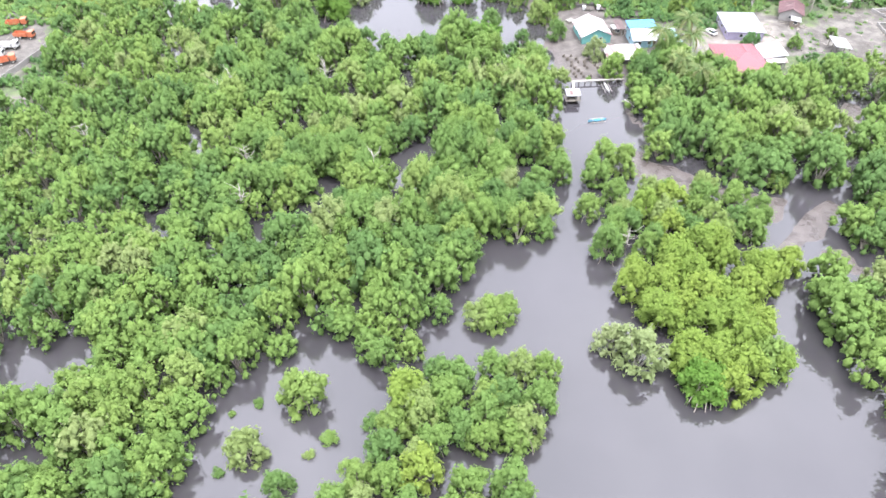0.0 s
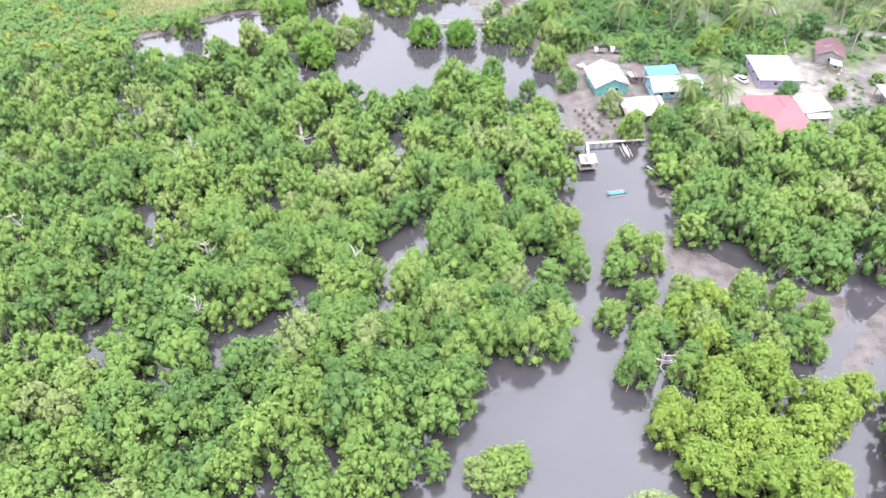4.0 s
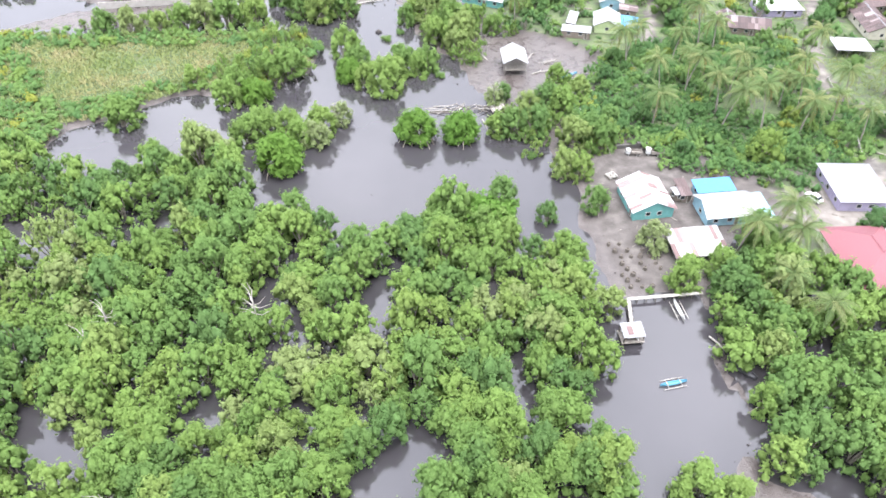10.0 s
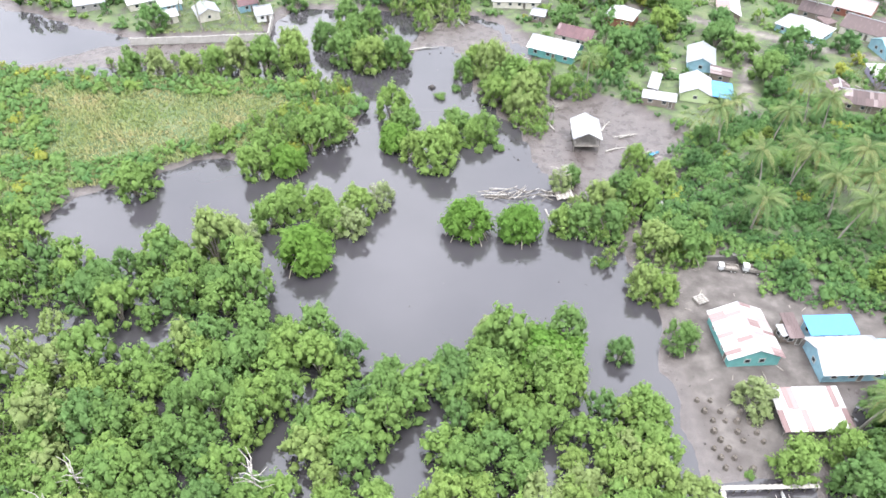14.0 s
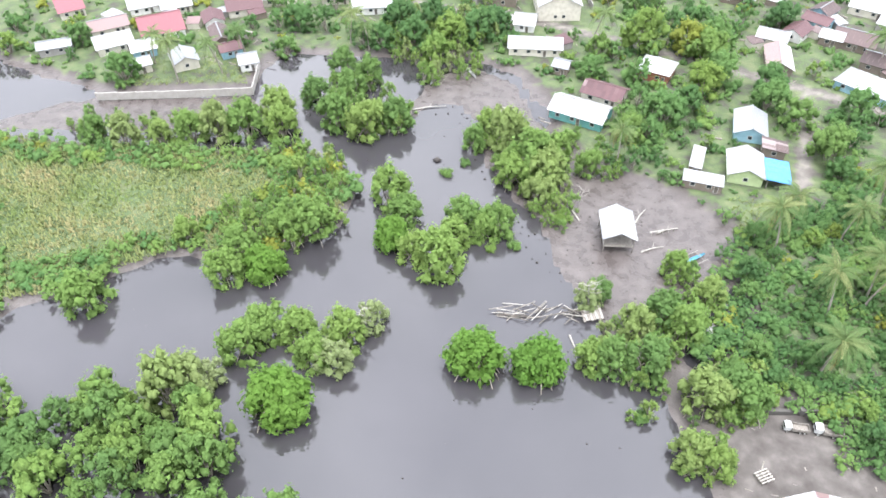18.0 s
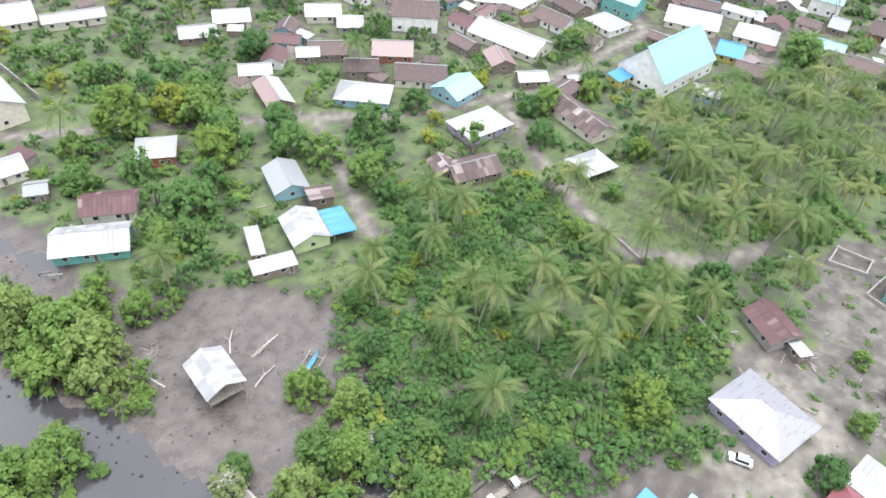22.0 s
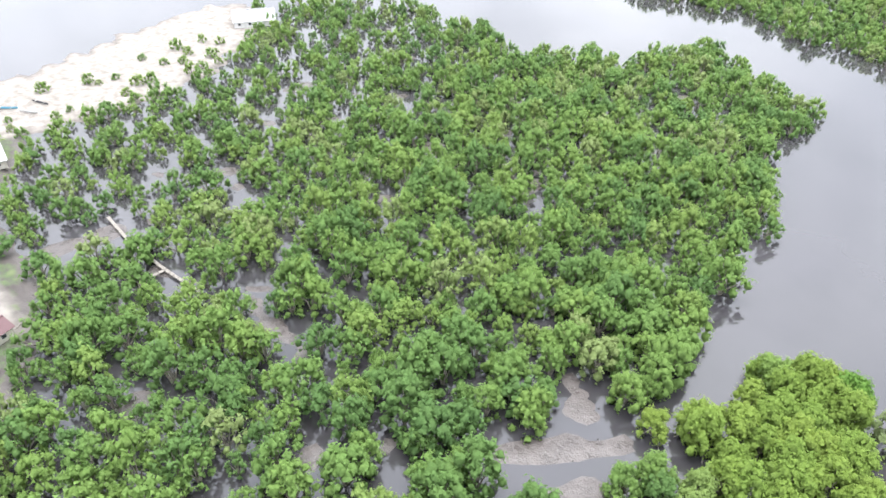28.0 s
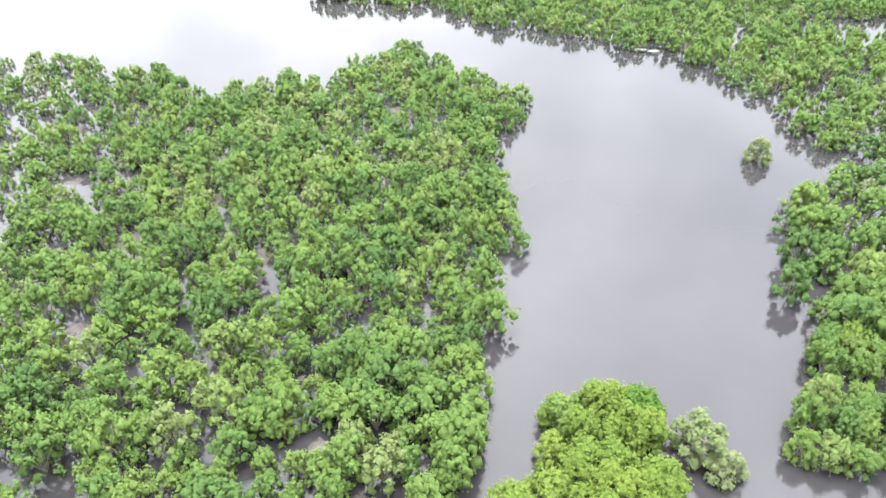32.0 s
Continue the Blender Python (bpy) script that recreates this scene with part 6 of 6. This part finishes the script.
# ---- boats, piers, vehicles, walls and clutter ----
def hull_bm(length, beam, depth, flat=False):
    """An open boat: lofted sections with a hollow inside and pointed ends."""
    bm = bmesh.new()
    rings = []
    n = 9
    for k in range(n):
        u = -1 + 2 * k / (n - 1)
        w = beam / 2 * max(0.06, (1 - abs(u) ** (4 if flat else 2.4)))
        sheer = depth * (0.25 * u * u)
        prof = [(-w, depth + sheer), (-w * 0.8, depth * 0.35 + sheer * 0.6), (0, sheer * 0.5), (w * 0.8, depth * 0.35 + sheer * 0.6), (w, depth + sheer),
                (w * 0.8, depth + sheer), (w * 0.6, depth * 0.45 + sheer * 0.6), (0, depth * 0.22 + sheer * 0.5), (-w * 0.6, depth * 0.45 + sheer * 0.6), (-w * 0.8, depth + sheer)]
        rings.append([bm.verts.new((u * length / 2, py, pz)) for py, pz in prof])
    for a, b in zip(rings, rings[1:]):
        for k in range(10):
            bm.faces.new((a[k], a[(k + 1) % 10], b[(k + 1) % 10], b[k]))
    bm.faces.new(rings[0][::-1])
    bm.faces.new(rings[-1])
    bmesh.ops.recalc_face_normals(bm, faces=bm.faces)
    return bm


def canoe(x, y, z, ang, colour="blue", length=5.6, label="slim blue outrigger canoe lying on the water", spread_y=1.5):
    t = thing("outrigger_canoe", label, "canoe", pose(x, y, z, 0, 0, ang), "outrigger canoes")
    part("hull", hull_bm(length, 0.75, 0.55), mat_boat[colour], t)
    for u in (-0.25, 0.25):
        part("thwart", box(0.18, 0.6, 0.05, u * length, 0, 0.5), mat_boat["white"], t)
        bm = bmesh.new()
        add_tube(bm, [(u * length, -spread_y, 0.35), (u * length, 0, 0.68), (u * length, spread_y, 0.35)], [0.045, 0.06, 0.045])
        part("boom", bm, bark_bleached, t)
    for s in (-1, 1):
        bm = bmesh.new()
        add_tube(bm, [(-length * 0.42, s * spread_y, 0.25), (0, s * spread_y, 0.28), (length * 0.42, s * spread_y, 0.3)], [0.06, 0.09, 0.05])
        part("float", bm, bark_bleached, t)
    return t


canoe(44.6, 114.0, -0.12, 10, length=5.0, spread_y=0.95)
canoe(44.5, 220.6, 0.2, 32, "blue", 6.0, "blue and white outrigger canoe drawn up on mud")
canoe(50.3, 130.6, 0.02, 96, "white", 5.6, "white outrigger canoe lying below the plank walk", 1.0)
canoe(65.5, 121.5, 0.3, 20, "blue", 5.4, "blue outrigger canoe under trees on the bank", 1.0)
canoe(-14, 288.5, 0.2, 70, "white", 7.5, "white outrigger boat beached on the mud flat", 2.4)
canoe(-4.5, 292.5, 0.2, 118, "white", 7.5, "white outrigger boat beached beside another", 2.2)
for k, (x, y, a) in enumerate(((296, 83, 20), (292, 77, 35), (293, 70, 10), (294, 64, 40), (286, 61, 25), (290, 55, 15), (297, 74, 50))):
    canoe(x, y, 0.5, a, ("blue", "white", "dark")[k % 3], 7.0, "fishing canoe with outriggers drawn up on sand", 1.9)


def skiff(x, y, z, ang, colour, label, length=4.6):
    t = thing("skiff", label, "boat", pose(x, y, z, 0, 0, ang))
    part("hull", hull_bm(length, 1.5, 0.65, True), mat_boat[colour], t)
    for u in (-0.22, 0.05, 0.3):
        part("thwart", box(0.3, 1.25, 0.06, u * length, 0, 0.5), mat_boat[colour], t)
    return t


skiff(44.8, 202.2, 0.15, 47, "white", "small white open skiff lying on mud between mangroves")
skiff(57.5, 116.0, 0.15, 130, "dark", "dark weathered wooden boat on the mud bank", 5.0)
skiff(59.5, 119.0, 0.15, 100, "dark", "dark old wooden boat beside another on the bank", 4.2)
skiff(40.5, -157.5, 0.3, 8, "white", "small white boat moored at the far landing")
skiff(45.5, -158.2, 0.3, 4, "white", "small white boat moored beside another")

# Plank walk and the hut at its end.
pier = thing("plank_walk", "bleached plank walk on posts along the mud bank", "walkway", pose(41, 133.2, 0))
for k in range(26):
    u = k / 25
    part("plank", box(0.66, 0.7, 0.07, 14.5 * u, 1.1 * u, 1.0 + 0.04 * ((k * 7) % 3)), bark_bleached, pier)
for k in range(13):
    part("plank", box(0.65, 0.66, 0.07, -0.08 * k, -0.58 * k - 0.8, 1.0 + 0.04 * ((k * 5) % 3)), bark_bleached, pier)
for k in range(9):
    for s in (-0.4, 0.4):
        part("post", box(0.13, 0.13, 1.9, 14.5 * k / 8, 1.1 * k / 8 + s, 0.1), wood_dark, pier)
for k in range(4):
    for s in (-0.4, 0.4):
        part("post", box(0.13, 0.13, 1.9, s - 0.2 * k, -2.0 * k - 0.9, 0.1), wood_dark, pier)
hut = thing("pier_hut", "tiny stilted hut with white and rusty roof over water", "hut", pose(39.4, 124.0, 0, 0, 0, 4))
part("deck", box(4.2, 3.2, 0.15, 0, 0, 1.0), wood_grey, hut)
for sx in (-1.8, 1.8):
    for sy in (-1.35, 1.35):
        part("stilt", box(0.16, 0.16, 3.4, sx, sy, 0.9), wood_dark, hut)
part("wall", box(2.3, 0.1, 1.7, -0.2, 1.2, 1.9), WALLS["white"], hut)
part("wall", box(0.1, 2.3, 1.7, -1.3, 0, 1.9), WALLS["plank"], hut)
part("wall", box(0.1, 2.3, 1.5, 0.95, 0, 1.8), WALLS["white"], hut)
hut_roof = part("roof_slope", slab([(-2.0, -1.6, 2.6), (2.0, -1.6, 2.6), (2.0, 1.6, 3.1), (-2.0, 1.6, 3.1)], 0.06), ROOFS["white"], hut)
for k in range(4):
    part("roof_sheet", sheet_mesh("patch" if k in (1, 2) else "white"), None, hut_roof, m=Matrix.Translation((-1.5 + k, -0.15 if k in (1, 2) else 0, 2.93)) @ Matrix.Rotation(0.155, 4, "X") @ Matrix.Diagonal((1.02, 1.8 if k in (1, 2) else 3.2, 1, 1)))

# Stumps in rows on the mud.
stump_bm = bmesh.new()
bmesh.ops.create_cone(stump_bm, cap_ends=True, segments=9, radius1=0.5, radius2=0.38, depth=0.75, matrix=Matrix.Translation((0, 0, 0.3)))
top_faces = [f for f in stump_bm.faces if f.normal.z > 0.9]
bmesh.ops.inset_region(stump_bm, faces=top_faces, thickness=0.12)
for f in top_faces:
    for v in f.verts:
        v.co.z -= 0.25
stump_mesh = bpy.data.meshes.new("stump")
stump_bm.to_mesh(stump_mesh)
stump_bm.free()
stump_mesh.materials.append(wood_dark)
ROWS_OF_STUMPS = [(145.6, (42.6, 44.6, 46.5, 48.6, 50.6)), (143.6, (42.3, 46.1, 49.2)), (142.0, (43.0, 46.6, 49.8)), (140.4, (41.6, 43.8)), (138.8, (42.3, 44.4)), (137.0, (42.6, 44.8, 46.8, 50.8, 52.6, 54.4)), (147.4, (41.6, 44.2, 47.4)), (149.5, (40.8, 43.0))]
for y, xs in ROWS_OF_STUMPS:
    for k, x in enumerate(xs):
        s = 0.85 + 0.1 * ((k * 3 + int(y)) % 4)
        st = tagged(new("stump", stump_mesh), "dark hollow stump in a row on bare mud", "stump", "stumps on the mud")
        st.matrix_basis = Matrix.LocRotScale((x, y, height_at(x, y)), Euler((0.05 * (k % 3), 0.04, k)), (s, s, s))

# The heap of driftwood and the broken platform by the twin trees.
heap_rng = random.Random(5)
heap = thing("driftwood_heap", "heap of bleached poles and broken planks on the shallows", "driftwood", pose(12, 204.3, 0.05))
for k in range(30):
    a, ln = heap_rng.choice((0.05, -0.1, 0.2, 1.0, 0.7, -0.5)) + heap_rng.uniform(-0.25, 0.25), heap_rng.uniform(2.5, 6.5)
    cx, cy, cz = heap_rng.uniform(-7, 8), heap_rng.uniform(-1.8, 1.8), 0.15 + 0.02 * k
    d = Vector((math.cos(a), math.sin(a), heap_rng.uniform(-0.03, 0.08))) * ln / 2
    bm = bmesh.new()
    add_tube(bm, [Vector((cx, cy, cz)) - d, Vector((cx, cy, cz)), Vector((cx, cy, cz)) + d], [0.09, 0.11, 0.07])
    part("pole", bm, (bark_bleached, wood_grey, wood_dark)[k % 3], heap)
deck = thing("broken_platform", "collapsed plank platform with bleached rusty boards", "platform", pose(22.5, 204.2, 0.4, 4, -6, 10))
for k in range(8):
    part("plank", box(0.42, 3.4 - 0.2 * (k % 3), 0.07, -1.7 + 0.48 * k, 0.1 * (k % 2), 0.3 + 0.03 * (k % 3)), (wood_grey, bark_bleached)[k % 2], deck)
for sx in (-1.6, 1.6):
    part("beam", box(0.18, 3.2, 0.18, sx, 0, 0.15), wood_dark, deck)


def log(x0, y0, x1, y1, z, r=0.2, label="fallen bleached trunk lying on the mud"):
    bm = bmesh.new()
    d = Vector((x1 - x0, y1 - y0, 0))
    side = Vector((-d.y, d.x, 0)) * 0.05
    add_tube(bm, [(0, 0, 0), d * 0.5 + side, d], [r, r * 0.8, r * 0.35], 6)
    add_tube(bm, [d * 0.55 + side, d * 0.7 + side * 5 + Vector((0, 0, 0.4))], [r * 0.4, r * 0.12], 4)
    ob = part("fallen_trunk", bm, bark_bleached, m=Matrix.Translation((x0, y0, z + r)))
    tagged(ob, label, "log")


for row in ((18, 199, 19, 193, 0.0), (34, 231, 37, 236, 0.15), (14, 236, 17, 242, 0.1), (22, 231, 20, 238, 0.1), (38, 228, 43, 230, 0.2), (34, 222, 39, 224, 0.2), (0, 272, 8, 276, 0.15), (-20, 272, -10, 275, 0.1), (60, 110, 63, 108, 0.15), (54, 124, 56, 120, 0.15)):
    log(*row)
frame_thing = thing("timber_frame", "low frame of bleached poles standing on mud", "frame", pose(37, 227.5, 0.15, 0, 0, 18))
for k in range(5):
    part("post", box(0.12, 0.12, 1.1, k * 1.3, 0, 0.5), bark_bleached, frame_thing)
part("rail", box(6.4, 0.12, 0.12, 2.6, 0, 0.95), bark_bleached, frame_thing)
part("rail", box(3.4, 0.12, 0.12, 1.4, 0.6, 0.55), bark_bleached, frame_thing)


# Walls.
def low_wall(points, h, thick, mat, name, label, z=None):
    t = thing(name, label, "wall", pose(points[0][0], points[0][1], 0))
    for (ax, ay), (bx, by) in zip(points, points[1:]):
        ln, a = math.hypot(bx - ax, by - ay), math.atan2(by - ay, bx - ax)
        n = max(1, round(ln / 6))
        for k in range(n):
            u = (k + 0.5) / n
            px, py = ax + (bx - ax) * u, ay + (by - ay) * u
            pz = (height_at(px, py) if z is None else z) - 0.3
            m = Matrix.Translation((px - points[0][0], py - points[0][1], pz)) @ Matrix.Rotation(a, 4, "Z")
            part("wall_panel", box(ln / n - 0.02, thick, h + 0.3, 0, 0, (h + 0.3) / 2), mat, t, m=m)
            part("pier_post", box(thick * 1.7, thick * 1.7, h + 0.45, -ln / n / 2, 0, (h + 0.45) / 2), mat, t, m=m)
    return t


low_wall([(-104, 271.5), (-83, 274), (-63, 277), (-65, 292)], 1.9, 0.25, mat_concrete, "garden_wall", "long pale concrete wall above the mud flat", 0.6)
low_wall([(154, 178), (156, 171), (151, 170), (148, 177), (154, 178)], 0.9, 0.3, WALLS["concrete"], "foundation_wall", "roofless low concrete foundation on bare ground")
low_wall([(156, 167), (145, 167), (144, 156), (144, 152)], 0.8, 0.25, WALLS["concrete"], "yard_wall", "low concrete wall round the striped house yard")
low_wall([(116, 214), (114, 202)], 0.8, 0.25, WALLS["concrete"], "lane_wall", "low grey wall along the lane")
low_wall([(110.5, 186), (108, 178)], 0.9, 0.3, WALLS["concrete"], "ditch_wall", "low grey wall at the thicket's edge")
low_wall([(49, 184.3), (62, 185)], 1.1, 0.5, mat_dark_wall, "retaining_wall", "dark low concrete retaining wall behind the yard")
low_wall([(64, 163), (63.6, 156.5), (66, 156)], 0.5, 0.2, mat_concrete, "plinth_wall", "pale low plinth beside the blue house")
low_wall([(-117, 176), (-118, 152), (-123, 134)], 1.6, 0.15, WALLS["concrete"], "yard_fence", "dark sheet fence round the vehicle yard")
low_wall([(28, 366), (33, 333)], 2.0, 0.25, WALLS["concrete"], "hall_wall", "dark wall beside the large white hall")
swamp_walk = thing("swamp_boardwalk", "narrow grey boardwalk through the mangrove swamp", "walkway", pose(181, 83, 0))
for (ax, ay, bx, by) in ((15, -1, 0, 0), (0, 0, -13, 0), (0, 0, 0.5, 5), (30, -4, 15, -1)):
    ln, a = math.hypot(bx - ax, by - ay), math.atan2(by - ay, bx - ax)
    for k in range(int(ln / 1.5)):
        u = (k + 0.5) / int(ln / 1.5)
        part("board", box(1.45, 0.8, 0.08), wood_grey, swamp_walk, m=Matrix.Translation((ax + (bx - ax) * u, ay + (by - ay) * u, 0.75)) @ Matrix.Rotation(a, 4, "Z"))
        part("post", box(0.12, 0.12, 1.2, 0, 0, 0.1), wood_dark, swamp_walk, m=Matrix.Translation((ax + (bx - ax) * u, ay + (by - ay) * u, 0)))
jetty = thing("jetty", "long grey wooden jetty out over the bright sea", "jetty", pose(338, 88, 0, 0, 0, -35))
for k in range(24):
    part("board", box(1.9, 1.4, 0.1, 2 * k, 0, 1.2), wood_grey, jetty)
    if k % 2 == 0:
        part("post", box(0.2, 0.2, 2.4, 2 * k, 0.5, 0.2), wood_dark, jetty)
pier_s = thing("fish_fence", "slanting pole fence at the far shore", "fence", pose(70, -167, 0, 0, 0, -30))
for k in range(9):
    part("post", box(0.14, 0.14, 1.8, k * 1.3, 0, 0.7), bark_bleached, pier_s)
part("rail", box(11.0, 0.12, 0.12, 5.2, 0, 1.3), bark_bleached, pier_s)


# Vehicles.
def wheels(t, places, r, wdt):
    for x, y in places:
        bm = bmesh.new()
        bmesh.ops.create_cone(bm, cap_ends=True, segments=14, radius1=r, radius2=r, depth=wdt, matrix=Matrix.Rotation(math.pi / 2, 4, "X"))
        w = part("wheel", bm, mat_rubber, t, m=Matrix.Translation((x, y, r)))
        bm = bmesh.new()
        bmesh.ops.create_cone(bm, cap_ends=True, segments=10, radius1=r * 0.55, radius2=r * 0.55, depth=wdt + 0.03, matrix=Matrix.Rotation(math.pi / 2, 4, "X"))
        part("rim", bm, mat_frame, w)


def car(x, y, ang):
    t = thing("car", "white hatchback parked on bare ground beside the lilac house", "car", pose(x, y, height_at(x, y), 0, 0, ang))
    bm = bmesh.new()
    add_box(bm, 0, 0, 0.62, 3.9, 1.66, 0.62, 0, 0.12)
    part("body", bm, mat_car, t)
    bm = bmesh.new()
    v = add_box(bm, -0.25, 0, 1.2, 2.3, 1.5, 0.56)
    for p in v:
        if p.co.z > 1.2:
            p.co.x = -0.25 + (p.co.x + 0.25) * 0.72
            p.co.y *= 0.86
    part("cabin", bm, mat_glass, t)
    part("roof", box(1.7, 1.32, 0.06, -0.25, 0, 1.5, 0.02), mat_car, t)
    wheels(t, [(-1.25, -0.78), (-1.25, 0.78), (1.25, -0.78), (1.25, 0.78)], 0.31, 0.2)
    for s in (-1, 1):
        part("headlight", box(0.08, 0.35, 0.15, 1.93, s * 0.55, 0.72), mat_frame, t)
        part("tail_light", box(0.06, 0.2, 0.25, -1.95, s * 0.65, 0.8), mat_orange, t)


car(89.2, 161.5, 118)


def truck(x, y, ang, mat, label, bed_mat=None, s=1.0):
    t = thing("truck", label, "truck", pose(x, y, height_at(x, y), 0, 0, ang) @ Matrix.Diagonal((s, s, s, 1)))
    part("chassis", box(6.4, 0.9, 0.25, 0, 0, 0.75), mat_rubber, t)
    part("cab", box(1.7, 2.1, 1.7, 2.3, 0, 1.7, 0.1), mat, t)
    part("windscreen", box(0.06, 1.8, 0.7, 3.17, 0, 2.0), mat_glass, t)
    bm = bmesh.new()
    add_box(bm, -1.0, 0, 1.0, 4.4, 2.2, 0.12)
    for s in (-1, 1):
        add_box(bm, -1.0, s * 1.06, 1.5, 4.4, 0.08, 0.9)
    add_box(bm, -3.16, 0, 1.5, 0.08, 2.04, 0.9)
    add_box(bm, 1.16, 0, 1.6, 0.08, 2.04, 1.1)
    part("bed", bm, bed_mat or mat, t)
    wheels(t, [(-2.2, -0.95), (-2.2, 0.95), (2.2, -0.95), (2.2, 0.95), (-1.1, -0.95), (-1.1, 0.95)], 0.48, 0.3)


truck(-127, 163.5, -5, mat_orange, "orange tipper truck parked in a gravel yard")
truck(-126, 147, 25, mat_orange, "orange tipper truck beside a sheet fence")
truck(-133, 172, 10, mat_orange, "orange truck among scrap in the yard")
truck(-129, 156.5, 0, mat_boat["white"], "white flatbed truck parked beside scrap")
truck(-131, 150.5, 8, mat_boat["white"], "old white truck with pale load in the yard")
truck(53.6, 181.4, 175, mat_boat["white"], "old white pickup truck by the retaining wall", wood_grey, 0.62)
truck(58.6, 181.0, 170, mat_boat["white"], "derelict white truck beside another", wood_grey, 0.7)
stack = thing("pallet_stack", "bleached wooden crate frames on the mud", "pallets", pose(46.2, 172.3, height_at(46.2, 172.3), 0, 0, 25))
for k in range(5):
    part("slat", box(2.4, 0.18, 0.1, 0, -0.9 + 0.45 * k, 0.65), bark_bleached, stack)
for k in range(3):
    part("bearer", box(0.15, 2.0, 0.6, -1.0 + k, 0, 0.3), wood_grey, stack)

# Stones and mud clods in the shallows, scrap and boards on the bare ground.
clod = []
for k in range(3):
    r = np.random.RandomState(50 + k)
    clod.append(((OCT * r.uniform(0.6, 1.3, OCT.shape), OCTF),))
rng = np.random.RandomState(77)
clods = [(x, y, 0.0, rng.uniform(0.08, 0.26), 0.6, 0.5) for x, y in scatter(-85, 40, 150, 290, 7.0, rng, lambda x, y: (inside_distance(BAY, x, y) > 1) & (rng.uniform(0, 1, np.shape(x)) < 0.35))]
clods += [(x, y, 0.12, rng.uniform(0.12, 0.4), 0.5, 0.5) for x, y in scatter(-20, 95, 60, 300, 2.2, rng, lambda x, y: (inside_any(FLATS[:3], x, y) > 0.5) & (rng.uniform(0, 1, np.shape(x)) < 0.42))]
clods += [(x, y, 0.05, rng.uniform(0.1, 0.35), 0.5, 0.5) for x, y in scatter(60, 235, -60, 125, 2.2, rng, lambda x, y: (inside_pools(MUD_POOLS, x, y) > 0.0) & (rng.uniform(0, 1, np.shape(x)) < 0.4))]
clods += [(x, y, 0.97, rng.uniform(0.1, 0.42), 0.45, 0.5) for x, y in scatter(84, 170, 140, 182, 2.0, rng, lambda x, y: (inside_any(BARE, x, y) > 0) & (rng.uniform(0, 1, np.shape(x)) < 0.22))]
stuff("mud_clods", "dark mud clods, roots and stones on the tidal flats", "stones", clod, clods, [mat_rock], rng)
rock = part("boulder", quad_mesh("boulder", OCT * np.array([[1.3, 1.1, 0.8]]) * np.random.RandomState(3).uniform(0.8, 1.2, OCT.shape), OCTF), mat_rock, m=Matrix.Translation((-10.8, 251, 0.3)))
tagged(rock, "single dark boulder standing in the shallow bay", "rock")
boards = []
for k in range(4):
    r = np.random.RandomState(60 + k)
    l, w, h = r.uniform(0.7, 1.7), r.uniform(0.1, 0.3), 0.08
    cube = np.array([(sx * l, sy * w, sz * h) for sx in (-1, 1) for sy in (-1, 1) for sz in (0, 1)], float)
    boards.append(((cube, np.array([(0, 1, 3, 2), (4, 6, 7, 5), (0, 4, 5, 1), (2, 3, 7, 6), (1, 5, 7, 3), (0, 2, 6, 4)])),))
scrap = []
for x0, x1, y0, y1, step, z in ((44, 80, 148, 182, 3.0, 0.75), (100, 160, 145, 182, 3.2, 1.2), (205, 260, 135, 195, 3.0, 1.2), (-150, -118, 140, 190, 3.0, 1.2), (280, 300, 50, 85, 3.5, 0.9)):
    for x, y in scatter(x0, x1, y0, y1, step, rng, lambda x, y: rng.uniform(0, 1, np.shape(x)) < 0.35):
        if all((x - fx) ** 2 + (y - fy) ** 2 > (r * 0.8) ** 2 for fx, fy, r in FOOT):
            scrap.append((x, y, height_at(x, y), rng.uniform(0.25, 0.65), 1.0, 0.5))
for fx, fy, r in list(FOOT):
    if fx > 80 or fy > 262:
        for k in range(rng.randint(4, 9)):
            a, o = rng.uniform(0, 6.28), r * rng.uniform(1.0, 1.35) + 0.6
            x, y = fx + o * math.cos(a), fy + o * math.sin(a)
            if all((x - gx2) ** 2 + (y - gy2) ** 2 > (r2 * 0.9) ** 2 for gx2, gy2, r2 in FOOT):
                scrap.append((x, y, 0.98, rng.uniform(0.4, 1.2), rng.uniform(1.0, 6.0), 0.5))
stuff("scrap_boards", "scattered grey boards, crates and scrap lying by the houses", "scrap", boards, scrap, [wood_grey], rng)
